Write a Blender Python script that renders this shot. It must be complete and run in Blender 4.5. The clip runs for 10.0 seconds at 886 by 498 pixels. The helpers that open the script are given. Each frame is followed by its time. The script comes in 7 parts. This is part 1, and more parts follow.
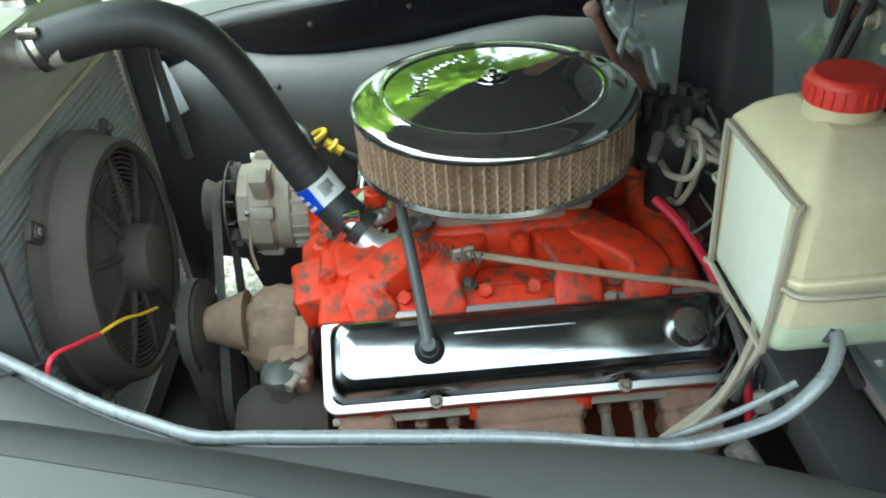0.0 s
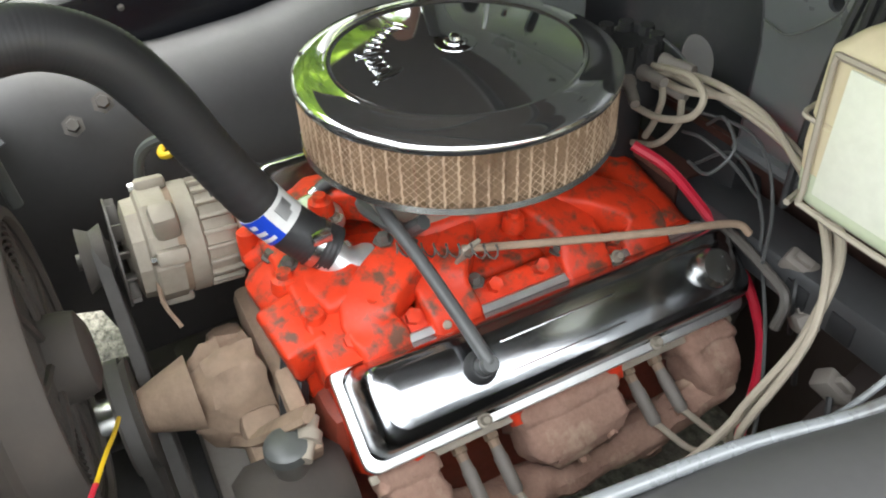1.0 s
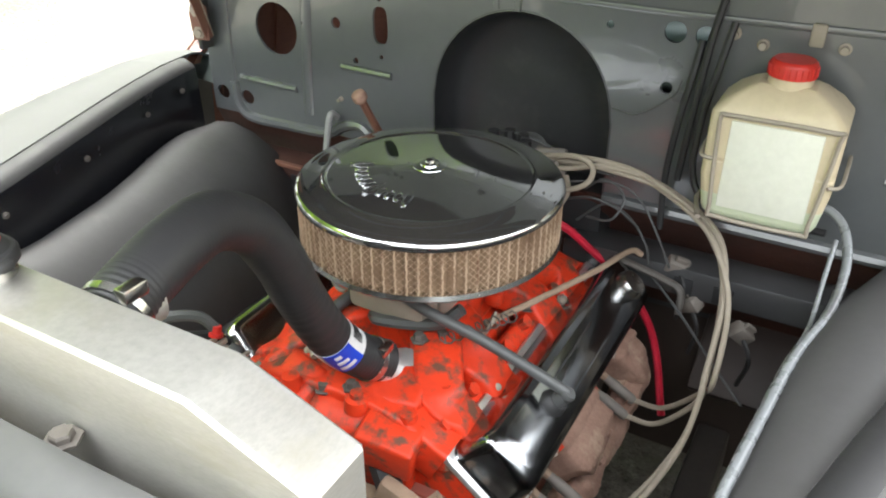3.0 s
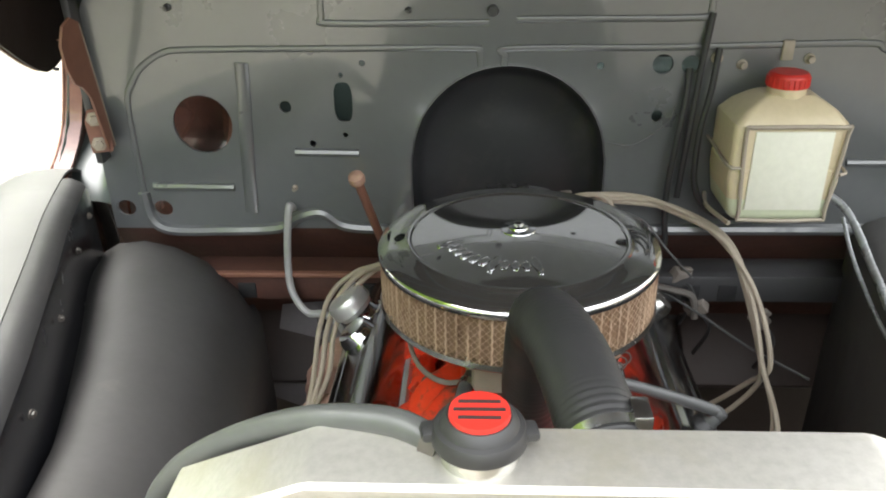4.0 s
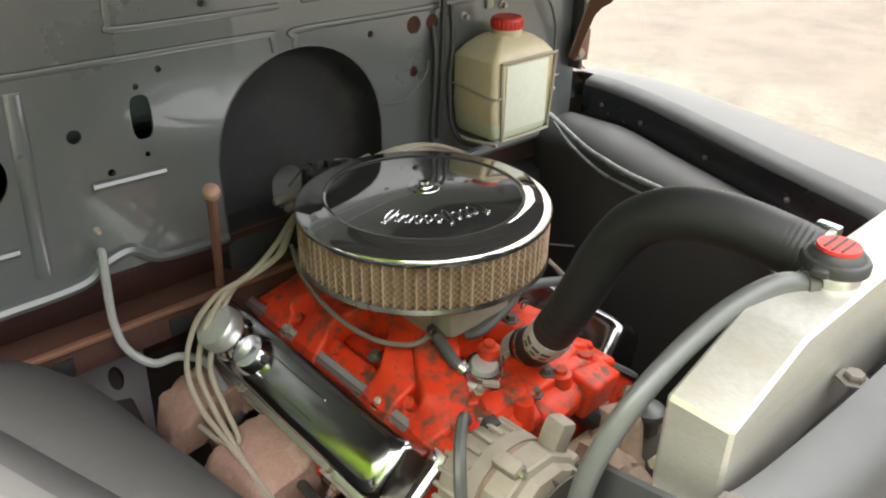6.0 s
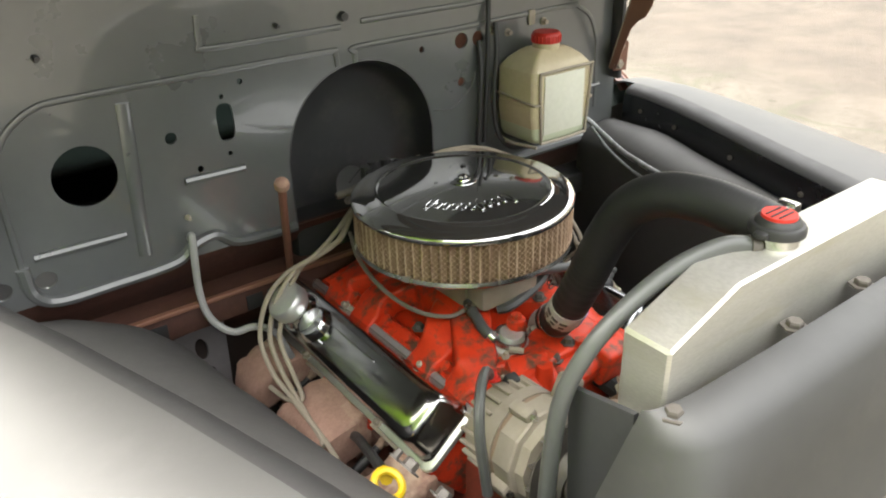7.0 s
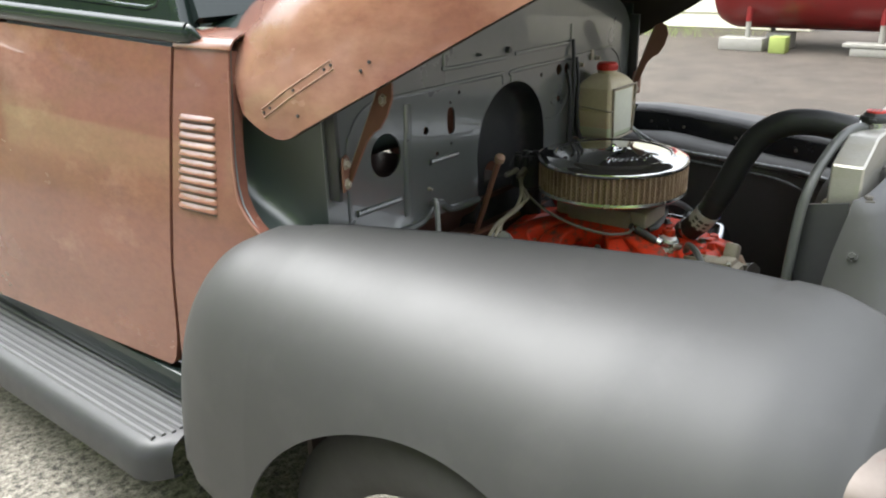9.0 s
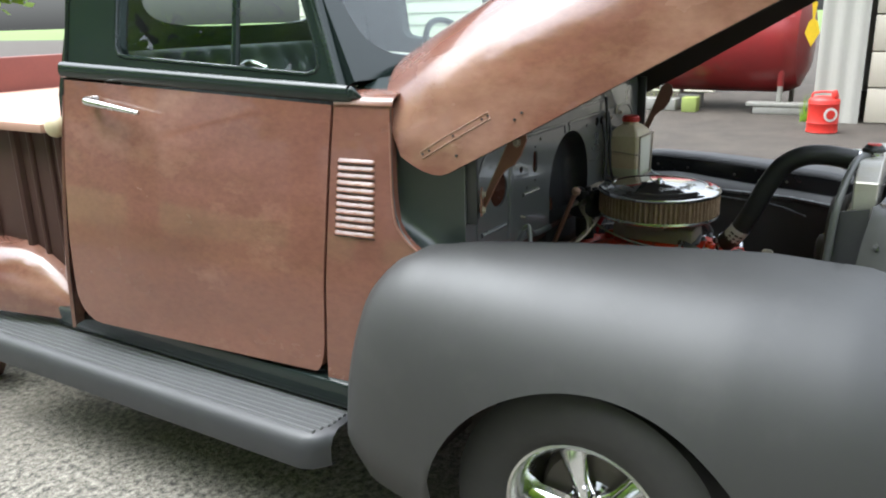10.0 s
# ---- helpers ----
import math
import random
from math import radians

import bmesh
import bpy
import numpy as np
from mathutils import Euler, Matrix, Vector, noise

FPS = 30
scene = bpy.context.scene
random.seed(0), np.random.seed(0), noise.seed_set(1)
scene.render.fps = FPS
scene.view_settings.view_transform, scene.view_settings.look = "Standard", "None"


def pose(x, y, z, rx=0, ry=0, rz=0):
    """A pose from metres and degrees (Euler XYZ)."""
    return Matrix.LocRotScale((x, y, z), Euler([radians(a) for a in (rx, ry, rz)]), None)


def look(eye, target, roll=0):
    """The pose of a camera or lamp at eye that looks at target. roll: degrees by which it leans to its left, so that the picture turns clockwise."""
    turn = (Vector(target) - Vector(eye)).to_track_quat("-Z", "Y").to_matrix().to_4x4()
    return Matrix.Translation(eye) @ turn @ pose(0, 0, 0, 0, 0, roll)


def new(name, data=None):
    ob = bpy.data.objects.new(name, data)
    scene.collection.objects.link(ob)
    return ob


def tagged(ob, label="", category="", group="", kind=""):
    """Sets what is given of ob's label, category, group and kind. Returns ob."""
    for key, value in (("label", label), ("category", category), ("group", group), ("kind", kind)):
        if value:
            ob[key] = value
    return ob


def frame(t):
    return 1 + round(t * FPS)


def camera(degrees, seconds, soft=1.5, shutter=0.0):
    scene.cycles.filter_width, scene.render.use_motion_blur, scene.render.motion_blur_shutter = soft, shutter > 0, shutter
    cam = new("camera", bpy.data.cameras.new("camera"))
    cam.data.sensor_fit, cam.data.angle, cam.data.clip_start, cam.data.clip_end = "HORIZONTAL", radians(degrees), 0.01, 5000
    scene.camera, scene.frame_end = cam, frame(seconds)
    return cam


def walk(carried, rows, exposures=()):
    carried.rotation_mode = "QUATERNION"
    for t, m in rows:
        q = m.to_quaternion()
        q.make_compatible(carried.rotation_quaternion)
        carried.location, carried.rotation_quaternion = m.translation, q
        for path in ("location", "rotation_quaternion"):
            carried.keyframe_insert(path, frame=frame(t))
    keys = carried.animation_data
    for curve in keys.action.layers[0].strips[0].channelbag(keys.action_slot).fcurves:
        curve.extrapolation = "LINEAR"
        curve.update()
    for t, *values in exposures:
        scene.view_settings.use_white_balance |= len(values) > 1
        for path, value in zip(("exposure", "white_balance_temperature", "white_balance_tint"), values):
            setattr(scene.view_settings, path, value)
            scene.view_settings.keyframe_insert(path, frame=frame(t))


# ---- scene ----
from mathutils import noise
from mathutils.bvhtree import BVHTree

cam = camera(59.1, 10.0, soft=2.0)
PATH = [
    (0, (0.902, -0.081, 1.24), (-0.748, -0.074, 0.11), -4.8),
    (0.5, (0.772, -0.232, 1.223), (-0.762, 0.109, -0.013), -4.6),
    (1, (0.682, -0.356, 1.228), (-0.702, 0.313, -0.051), -2.7),
    (1.5, (0.595, -0.379, 1.224), (-0.698, 0.391, -0.094), -1.7),
    (2, (0.574, -0.423, 1.227), (-0.663, 0.43, -0.092), -0.7),
    (2.5, (0.562, -0.648, 1.268), (-0.516, 0.584, 0.12), 1.6),
    (2.7, (0.54, -0.733, 1.296), (-0.44, 0.631, 0.211), 1.2),
    (3.8, (0.071, -0.86, 1.286), (-0.235, 0.886, 0.36), -1.1),
    (4, (-0.05, -0.886, 1.288), (-0.14, 0.897, 0.387), -1.1),
    (4.5, (-0.268, -0.83, 1.26), (0.084, 0.931, 0.379), -1.6),
    (5, (-0.414, -0.74, 1.263), (0.408, 0.835, 0.344), 0.1),
    (5.5, (-0.55, -0.708, 1.28), (0.641, 0.577, 0.315), 1.0),
    (7, (-0.696, -0.899, 1.338), (0.349, 0.536, 0.417), -1.7),
    (7.5, (-0.754, -0.994, 1.326), (0.169, 0.54, 0.436), -3.7),
    (8, (-1.034, -1.071, 1.312), (0.02, 0.404, 0.467), -2.7),
    (8.5, (-1.388, -1.018, 1.272), (-0.119, 0.286, 0.442), -1.4),
    (9, (-1.666, -0.825, 1.319), (-0.217, 0.353, 0.604), -1.6),
    (9.5, (-2.038, -0.761, 1.333), (-0.461, 0.317, 0.74), -0.3),
    (10, (-2.273, -0.656, 1.356), (-0.648, 0.359, 0.784), -1.5),
]
walk(cam, [(t, look(eye, target, roll)) for t, eye, target, roll in PATH],
     exposures=[(0, 3.25, 5900, -12), (0.5, 3.45, 6300, 0), (1.5, 3.55, 6700, 6), (2.5, 3.5, 6650, 6), (4, 3.25, 6800, 8), (5.0, 3.8, 6950, 8),
                (5.5, 3.5, 7000, 8), (7.0, 3.1, 7100, 8), (8.0, 2.55, 6900, 8), (8.5, 2.15, 6800, 8), (9.0, 2.25, 6450, 8), (10, 1.9, 6100, 7)])

# ---- world and light: bright overcast day ----
world = bpy.data.worlds.new("overcast_sky")
scene.world = world
world.use_nodes = True
wn, wl = world.node_tree.nodes, world.node_tree.links
sky = wn.new("ShaderNodeTexSky")
sky.sky_type = "NISHITA"
sky.sun_disc = False
sky.sun_elevation, sky.sun_rotation = radians(66), radians(-29)
sky.air_density, sky.dust_density, sky.ozone_density = 1.0, 2.2, 1.0
# a grey overcast: little colour, and the zenith brighter than the horizon
grey = wn.new("ShaderNodeHueSaturation")
grey.inputs["Saturation"].default_value = 0.2
wl.new(sky.outputs[0], grey.inputs["Color"])
way, sep_sky, rise, dim = (wn.new("ShaderNode" + k) for k in ("TexCoord", "SeparateXYZ", "MapRange", "VectorMath"))
wl.new(way.outputs["Generated"], sep_sky.inputs[0])
wl.new(sep_sky.outputs["Z"], rise.inputs["Value"])
rise.inputs["From Min"].default_value, rise.inputs["From Max"].default_value = 0.08, 0.9
rise.inputs["To Min"].default_value, rise.inputs["To Max"].default_value = 0.16, 2.2
dim.operation = "MULTIPLY"
wl.new(grey.outputs[0], dim.inputs[0])
wl.new(rise.outputs[0], dim.inputs[1])
wl.new(dim.outputs[0], wn["Background"].inputs[0])
wn["Background"].inputs[1].default_value = 0.15
sun_data = bpy.data.lights.new("sun", "SUN")
sun_data.energy, sun_data.angle, sun_data.color = 0.5, radians(65), (1.0, 0.98, 0.95)
sun = new("sun", sun_data)
sun.matrix_world = look((-1.5, 2.7, 7.5), (0, 0, 0.5))


# ---- materials ----
def mat(name, col, rough=0.5, metal=0.0, col2=None, scale=6.0, amount=0.5, fine=90.0, bump=0.15, dist=0.002,
        coat=0.0, rough_var=0.12, spec=0.5, spots=None, spot_size=14.0, spot_cut=0.62, spot_soft=0.06, stretch=(1, 1, 1), wave=0.0):
    """Two scales of colour variation, uneven roughness, fine relief, and patches of a second colour where given."""
    m = bpy.data.materials.new(name)
    m.use_nodes = True
    n, l = m.node_tree.nodes, m.node_tree.links
    b = n["Principled BSDF"]
    tc, mp = n.new("ShaderNodeTexCoord"), n.new("ShaderNodeMapping")
    l.new(tc.outputs["Object"], mp.inputs[0])
    mp.inputs["Scale"].default_value = stretch
    info = n.new("ShaderNodeObjectInfo")
    mul = n.new("ShaderNodeMath")
    mul.operation = "MULTIPLY"
    mul.inputs[1].default_value = 7.0
    l.new(info.outputs["Random"], mul.inputs[0])
    l.new(mul.outputs[0], mp.inputs["Location"])

    def tex(s, detail=5.0, r=0.6):
        t = n.new("ShaderNodeTexNoise")
        t.inputs["Scale"].default_value, t.inputs["Detail"].default_value, t.inputs["Roughness"].default_value = s, detail, r
        l.new(mp.outputs[0], t.inputs["Vector"])
        return t

    def ramp(src, a, c):
        r = n.new("ShaderNodeMapRange")
        r.inputs["From Min"].default_value, r.inputs["From Max"].default_value = a, c
        l.new(src, r.inputs["Value"])
        return r

    def mix(fac, a, c):
        x = n.new("ShaderNodeMix")
        x.data_type = "RGBA"
        l.new(fac, x.inputs["Factor"])
        for sock, v in ((x.inputs["A"], a), (x.inputs["B"], c)):
            if isinstance(v, tuple):
                sock.default_value = (*v, 1)
            else:
                l.new(v, sock)
        return x.outputs["Result"]

    big, small = tex(scale), tex(fine, 3.0)
    second = col2 or tuple(c * 0.6 for c in col)
    r1 = ramp(big.outputs["Fac"], 0.5 - 0.3 / (amount + 0.3), 0.5 + 0.6 / (amount + 0.3))
    base = mix(r1.outputs[0], col, second)
    r2 = ramp(small.outputs["Fac"], 0.35, 0.9)
    sc = n.new("ShaderNodeMath")
    sc.operation = "MULTIPLY"
    sc.inputs[1].default_value = 0.35 * amount
    l.new(r2.outputs[0], sc.inputs[0])
    base = mix(sc.outputs[0], base, tuple(c * 0.45 for c in second))
    if spots:
        st = tex(spot_size, 7.0, 0.65)
        r3 = ramp(st.outputs["Fac"], spot_cut, spot_cut + spot_soft)
        base = mix(r3.outputs[0], base, spots)
    l.new(base, b.inputs["Base Color"])
    rr = n.new("ShaderNodeMapRange")
    rr.inputs["To Min"].default_value, rr.inputs["To Max"].default_value = max(0.02, rough - rough_var), min(1, rough + rough_var)
    l.new(tex(scale * 2.3).outputs["Fac"], rr.inputs["Value"])
    l.new(rr.outputs[0], b.inputs["Roughness"])
    b.inputs["Metallic"].default_value = metal
    b.inputs["Coat Weight"].default_value = coat
    b.inputs["Specular IOR Level"].default_value = spec
    if wave:
        wv = n.new("ShaderNodeBump")
        wv.inputs["Strength"].default_value, wv.inputs["Distance"].default_value = 1.0, wave
        l.new(tex(5.0, 2.0, 0.4).outputs["Fac"], wv.inputs["Height"])
        l.new(wv.outputs[0], b.inputs["Normal"])
    if bump:
        bp = n.new("ShaderNodeBump")
        bp.inputs["Strength"].default_value, bp.inputs["Distance"].default_value = bump, dist
        l.new(small.outputs["Fac"], bp.inputs["Height"])
        if wave:
            l.new(wv.outputs[0], bp.inputs["Normal"])
        l.new(bp.outputs[0], b.inputs["Normal"])
    return m


PRIMER = mat("grey_primer", (0.021, 0.0209, 0.0204), 0.57, col2=(0.016, 0.0158, 0.0152), scale=3, fine=40, bump=0.03, amount=0.5, rough_var=0.05, spec=0.8, spots=(0.031, 0.030, 0.029), spot_size=6, spot_cut=0.55, spot_soft=0.25)
NOSE_GREY = mat("smudged_grey_primer", (0.026, 0.0255, 0.024), 0.48, col2=(0.019, 0.0185, 0.018), scale=5, fine=40, bump=0.04, amount=0.8, rough_var=0.08, spec=0.7, spots=(0.040, 0.038, 0.036), spot_size=8, spot_cut=0.56, spot_soft=0.2)
FIREWALL = mat("satin_blue_black_paint", (0.104, 0.110, 0.110), 0.30, col2=(0.080, 0.085, 0.086), scale=3, fine=60, bump=0.04, rough_var=0.08, spec=1.0, coat=0.8, wave=0.004)
BLACK = mat("satin_black_paint", (0.05, 0.05, 0.051), 0.36, col2=(0.035, 0.035, 0.036), scale=5, bump=0.06, spots=(0.07, 0.06, 0.05), spot_cut=0.72)
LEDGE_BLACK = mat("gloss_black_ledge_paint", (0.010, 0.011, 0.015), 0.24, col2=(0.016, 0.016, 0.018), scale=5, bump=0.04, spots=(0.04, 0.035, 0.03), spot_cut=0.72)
HOUSE_GREY = mat("satin_wheel_house_paint", (0.058, 0.056, 0.055), 0.64, col2=(0.036, 0.034, 0.033), scale=5, bump=0.05, spec=0.55, spots=(0.075, 0.07, 0.065), spot_cut=0.64, spot_soft=0.2)
BEZEL = mat("rust_stained_chrome", (0.15, 0.13, 0.115), 0.32, 0.45, col2=(0.10, 0.07, 0.055), scale=9, bump=0.1, spots=(0.13, 0.05, 0.032), spot_size=7, spot_cut=0.46, spot_soft=0.14)
# black undercoat; also the painted shade in louvre gaps, slots and holes
RECESS = mat("black_undercoat_and_gap_shade", (0.016, 0.016, 0.017), 0.6, scale=7, bump=0.2)
# brown with broad, soft-edged paler patches
BROWN = mat("patina_brown_paint", (0.20, 0.086, 0.058), 0.24, col2=(0.10, 0.040, 0.031), scale=1.5, fine=50, bump=0.03, amount=1.0, coat=0.55, wave=0.010,
            spots=(0.30, 0.165, 0.115), spot_size=2.1, spot_cut=0.54, spot_soft=0.22, stretch=(1, 0.8, 1.5))
HINGE_BROWN = mat("brown_rusty_hinge", (0.22, 0.10, 0.065), 0.5, col2=(0.12, 0.055, 0.04), scale=12, bump=0.2)
BROWN_DARK = mat("dark_brown_bed_paint", (0.075, 0.036, 0.029), 0.5, col2=(0.045, 0.024, 0.020), scale=4, bump=0.1, spec=0.25)
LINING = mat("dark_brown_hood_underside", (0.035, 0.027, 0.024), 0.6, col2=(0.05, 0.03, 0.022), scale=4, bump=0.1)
DIRTY_RED = mat("grimy_red_enamel", (0.30, 0.045, 0.022), 0.6, col2=(0.09, 0.045, 0.03), scale=10, bump=0.4, amount=1.0)
BELT = mat("dusty_belt_rubber", (0.085, 0.078, 0.07), 0.7, col2=(0.05, 0.046, 0.042), scale=20, bump=0.2)
PANEL = mat("whitish_plastic_panel", (0.68, 0.68, 0.59), 0.4, col2=(0.60, 0.60, 0.49), scale=12, bump=0.03, spots=(0.45, 0.36, 0.2), spot_size=16, spot_cut=0.70)
CORE = mat("pale_radiator_core", (0.42, 0.42, 0.41), 0.6, 0.2, col2=(0.30, 0.29, 0.28), scale=10, fine=200, bump=0.5)
RED_OXIDE = mat("brown_red_bed_paint", (0.26, 0.075, 0.055), 0.5, col2=(0.17, 0.05, 0.04), scale=4, bump=0.1)
BED_TOP = mat("pinkish_worn_bed_boards", (0.55, 0.34, 0.26), 0.6, col2=(0.40, 0.21, 0.16), scale=3, stretch=(5, 1, 5), bump=0.15)
MOSSY = mat("mossy_green_block", (0.30, 0.36, 0.10), 0.9, scale=8, bump=0.4)
WHITE_RUSTY = mat("chipped_white_paint", (0.40, 0.38, 0.335), 0.45, col2=(0.29, 0.26, 0.21), scale=7, bump=0.15, spots=(0.24, 0.11, 0.055), spot_size=9, spot_cut=0.62, spot_soft=0.1)
TREAD = mat("dark_board_tread", (0.026, 0.027, 0.029), 0.46, col2=(0.019, 0.019, 0.020), scale=6, bump=0.1)
# ribs paler than the board's tread
RIB_GREY = mat("light_grey_rib", (0.11, 0.112, 0.115), 0.4, col2=(0.085, 0.086, 0.088), scale=9, bump=0.06)
CHROME_SOFT = mat("soft_chrome", (0.80, 0.80, 0.79), 0.42, 0.8, col2=(0.6, 0.6, 0.58), scale=12, bump=0.02)
GREENBLACK = mat("dark_green_black_paint", (0.012, 0.02, 0.018), 0.18, scale=4, bump=0.02)
CHROME = mat("chrome", (0.74, 0.75, 0.76), 0.10, 1.0, col2=(0.62, 0.63, 0.64), scale=9, bump=0.015, rough_var=0.06)
# base colour lowered to stand in for a darker sky mirrored in the cover
COVER_CHROME = mat("scratched_chrome_dimmed", (0.43, 0.44, 0.455), 0.18, 1.0, col2=(0.27, 0.275, 0.285), scale=16, fine=150, bump=0.07, rough_var=0.14, stretch=(1, 0.25, 1), wave=0.0012)
LID_CHROME = mat("thinly_dusted_chrome", (0.62, 0.62, 0.62), 0.06, 0.96, col2=(0.54, 0.535, 0.53), scale=6, fine=90, bump=0.008, rough_var=0.035, spots=(0.46, 0.45, 0.43), spot_size=9, spot_cut=0.56, spot_soft=0.3)
COVER_GREY = mat("grey_filmed_chrome", (0.46, 0.46, 0.46), 0.17, 1.0, col2=(0.36, 0.36, 0.35), scale=14, fine=90, bump=0.04, rough_var=0.08, stretch=(1, 0.4, 1))
# brighter chrome copy: the flange's bright reflection is put into its colour
FLANGE_CHROME = mat("flange_chrome_lit", (0.80, 0.80, 0.79), 0.34, 0.9, col2=(0.55, 0.54, 0.52), scale=22, fine=150, bump=0.06, rough_var=0.12)
CHROME_DIRTY = mat("dusty_chrome", (0.66, 0.66, 0.64), 0.25, 1.0, col2=(0.42, 0.41, 0.38), scale=14, bump=0.05, rough_var=0.1)
ENGINE_RED = mat("engine_orange_red_enamel", (0.70, 0.046, 0.013), 0.46, col2=(0.50, 0.034, 0.012), scale=16, fine=70, bump=0.25, amount=0.9,
                 spots=(0.12, 0.055, 0.035), spot_size=38, spot_cut=0.50, spot_soft=0.14, spec=0.28)
RUST = mat("rusty_cast_iron", (0.38, 0.235, 0.175), 0.88, col2=(0.21, 0.11, 0.08), scale=18, fine=160, bump=0.6, amount=1.0, spots=(0.46, 0.33, 0.24), spot_size=13, spot_cut=0.55, spot_soft=0.12)
RUST_RED = mat("rusty_red_oxide_metal", (0.085, 0.030, 0.019), 0.7, col2=(0.025, 0.014, 0.011), scale=6, bump=0.4, amount=1.0)
ALU = mat("brushed_aluminium", (0.53, 0.515, 0.475), 0.40, 0.65, col2=(0.41, 0.385, 0.335), scale=6, fine=160, bump=0.05, amount=0.9, stretch=(1, 1, 5), spots=(0.42, 0.39, 0.31), spot_size=9, spot_cut=0.53, spot_soft=0.2)
ALU_CAST = mat("dull_cast_aluminium", (0.38, 0.335, 0.27), 0.65, 0.2, col2=(0.25, 0.21, 0.165), scale=20, bump=0.4)
DIRTY_IRON = mat("greasy_dusty_iron", (0.32, 0.225, 0.155), 0.85, col2=(0.19, 0.13, 0.09), scale=15, bump=0.5, amount=1.0)
DARK_METAL = mat("dark_oily_metal", (0.085, 0.078, 0.072), 0.55, 0.2, col2=(0.13, 0.11, 0.09), scale=14, bump=0.3)
RUBBER = mat("black_rubber", (0.019, 0.019, 0.02), 0.52, col2=(0.028, 0.027, 0.026), scale=20, bump=0.1)
TYRE = mat("tyre_rubber", (0.020, 0.0195, 0.019), 0.7, col2=(0.030, 0.029, 0.027), scale=12, bump=0.2)
GREY_HOSE = mat("grey_vinyl_hose", (0.085, 0.088, 0.083), 0.38, col2=(0.065, 0.067, 0.063), scale=18, bump=0.05)
BREATHER = mat("dark_grey_breather_rubber", (0.075, 0.077, 0.075), 0.45, col2=(0.05, 0.05, 0.05), scale=20, bump=0.1)
GREY_BOOT = mat("grey_brown_boot_rubber", (0.20, 0.175, 0.15), 0.6, col2=(0.13, 0.115, 0.10), scale=15, bump=0.15)
WASHER_TUBE = mat("blue_grey_vinyl_tube", (0.20, 0.21, 0.215), 0.28, col2=(0.13, 0.135, 0.14), scale=14, bump=0.05, spec=0.7, spots=(0.07, 0.065, 0.06), spot_size=12, spot_cut=0.55, spot_soft=0.2)
PALE_HOSE = mat("pale_grey_vinyl", (0.34, 0.34, 0.33), 0.4, col2=(0.25, 0.25, 0.24), scale=18, bump=0.05)
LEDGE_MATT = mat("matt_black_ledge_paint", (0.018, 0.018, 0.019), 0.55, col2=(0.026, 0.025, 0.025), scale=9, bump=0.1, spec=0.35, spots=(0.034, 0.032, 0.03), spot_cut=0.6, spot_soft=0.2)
INNER_GREEN = mat("glossy_dark_green_grey_paint", (0.035, 0.045, 0.042), 0.33, col2=(0.026, 0.033, 0.031), scale=4, bump=0.04, spec=0.9, wave=0.004)
# recess colour, darker than the firewall round it
RECESS_DARK = mat("satin_black_recess", (0.032, 0.033, 0.035), 0.36, col2=(0.018, 0.018, 0.020), scale=7, bump=0.06, amount=0.9, spec=0.9, wave=0.006, spots=(0.060, 0.058, 0.055), spot_size=9, spot_cut=0.56, spot_soft=0.2)
FABRIC_WIRE = mat("beige_ignition_wire", (0.36, 0.31, 0.24), 0.65, col2=(0.24, 0.20, 0.15), scale=40, bump=0.2)
PLASTIC = mat("yellowed_translucent_plastic", (0.60, 0.52, 0.36), 0.42, col2=(0.47, 0.375, 0.225), scale=9, bump=0.05,
              spots=(0.33, 0.22, 0.11), spot_size=9, spot_cut=0.6, spot_soft=0.15)
COOLANT = mat("plastic_with_green_fluid", (0.53, 0.56, 0.41), 0.4, col2=(0.46, 0.52, 0.36), scale=9, bump=0.03)
RED_PLASTIC = mat("red_plastic_cap", (0.62, 0.03, 0.02), 0.45, scale=20, bump=0.1)
RED_CABLE = mat("red_cable_jacket", (0.62, 0.02, 0.05), 0.4, scale=20, bump=0.05)
YELLOW = mat("yellow_plastic", (0.75, 0.50, 0.02), 0.4, scale=20, bump=0.05)
FILTER = mat("pleated_tan_filter_paper", (0.30, 0.20, 0.12), 0.9, col2=(0.17, 0.105, 0.06), scale=14, fine=200, bump=0.3, amount=1.0, stretch=(1, 1, 0.25), spots=(0.10, 0.055, 0.03), spot_size=20, spot_cut=0.52, spot_soft=0.16)
# paler than FILTER to paint the light caught by the pleat edges
RIDGE = mat("pale_lit_pleat_edge", (0.60, 0.44, 0.31), 0.8, col2=(0.38, 0.25, 0.15), scale=25, bump=0.1, spots=(0.17, 0.09, 0.05), spot_size=16, spot_cut=0.49, spot_soft=0.15)
FAN_PLASTIC = mat("dusty_black_fan_plastic", (0.034, 0.031, 0.028), 0.85, col2=(0.085, 0.065, 0.05), scale=12, bump=0.2)
WHITE = mat("weathered_white_paint", (0.44, 0.425, 0.39), 0.55, col2=(0.35, 0.33, 0.29), scale=3, bump=0.1, stretch=(1, 1, 0.2))
BADGE_WHITE = mat("dull_white_badge_paint", (0.70, 0.69, 0.65), 0.5, scale=20, bump=0)
LABEL_BLUE = mat("blue_label_print", (0.01, 0.06, 0.55), 0.4, scale=30, bump=0)
LABEL_WHITE = mat("white_label_paper", (0.75, 0.75, 0.73), 0.5, scale=30, bump=0)
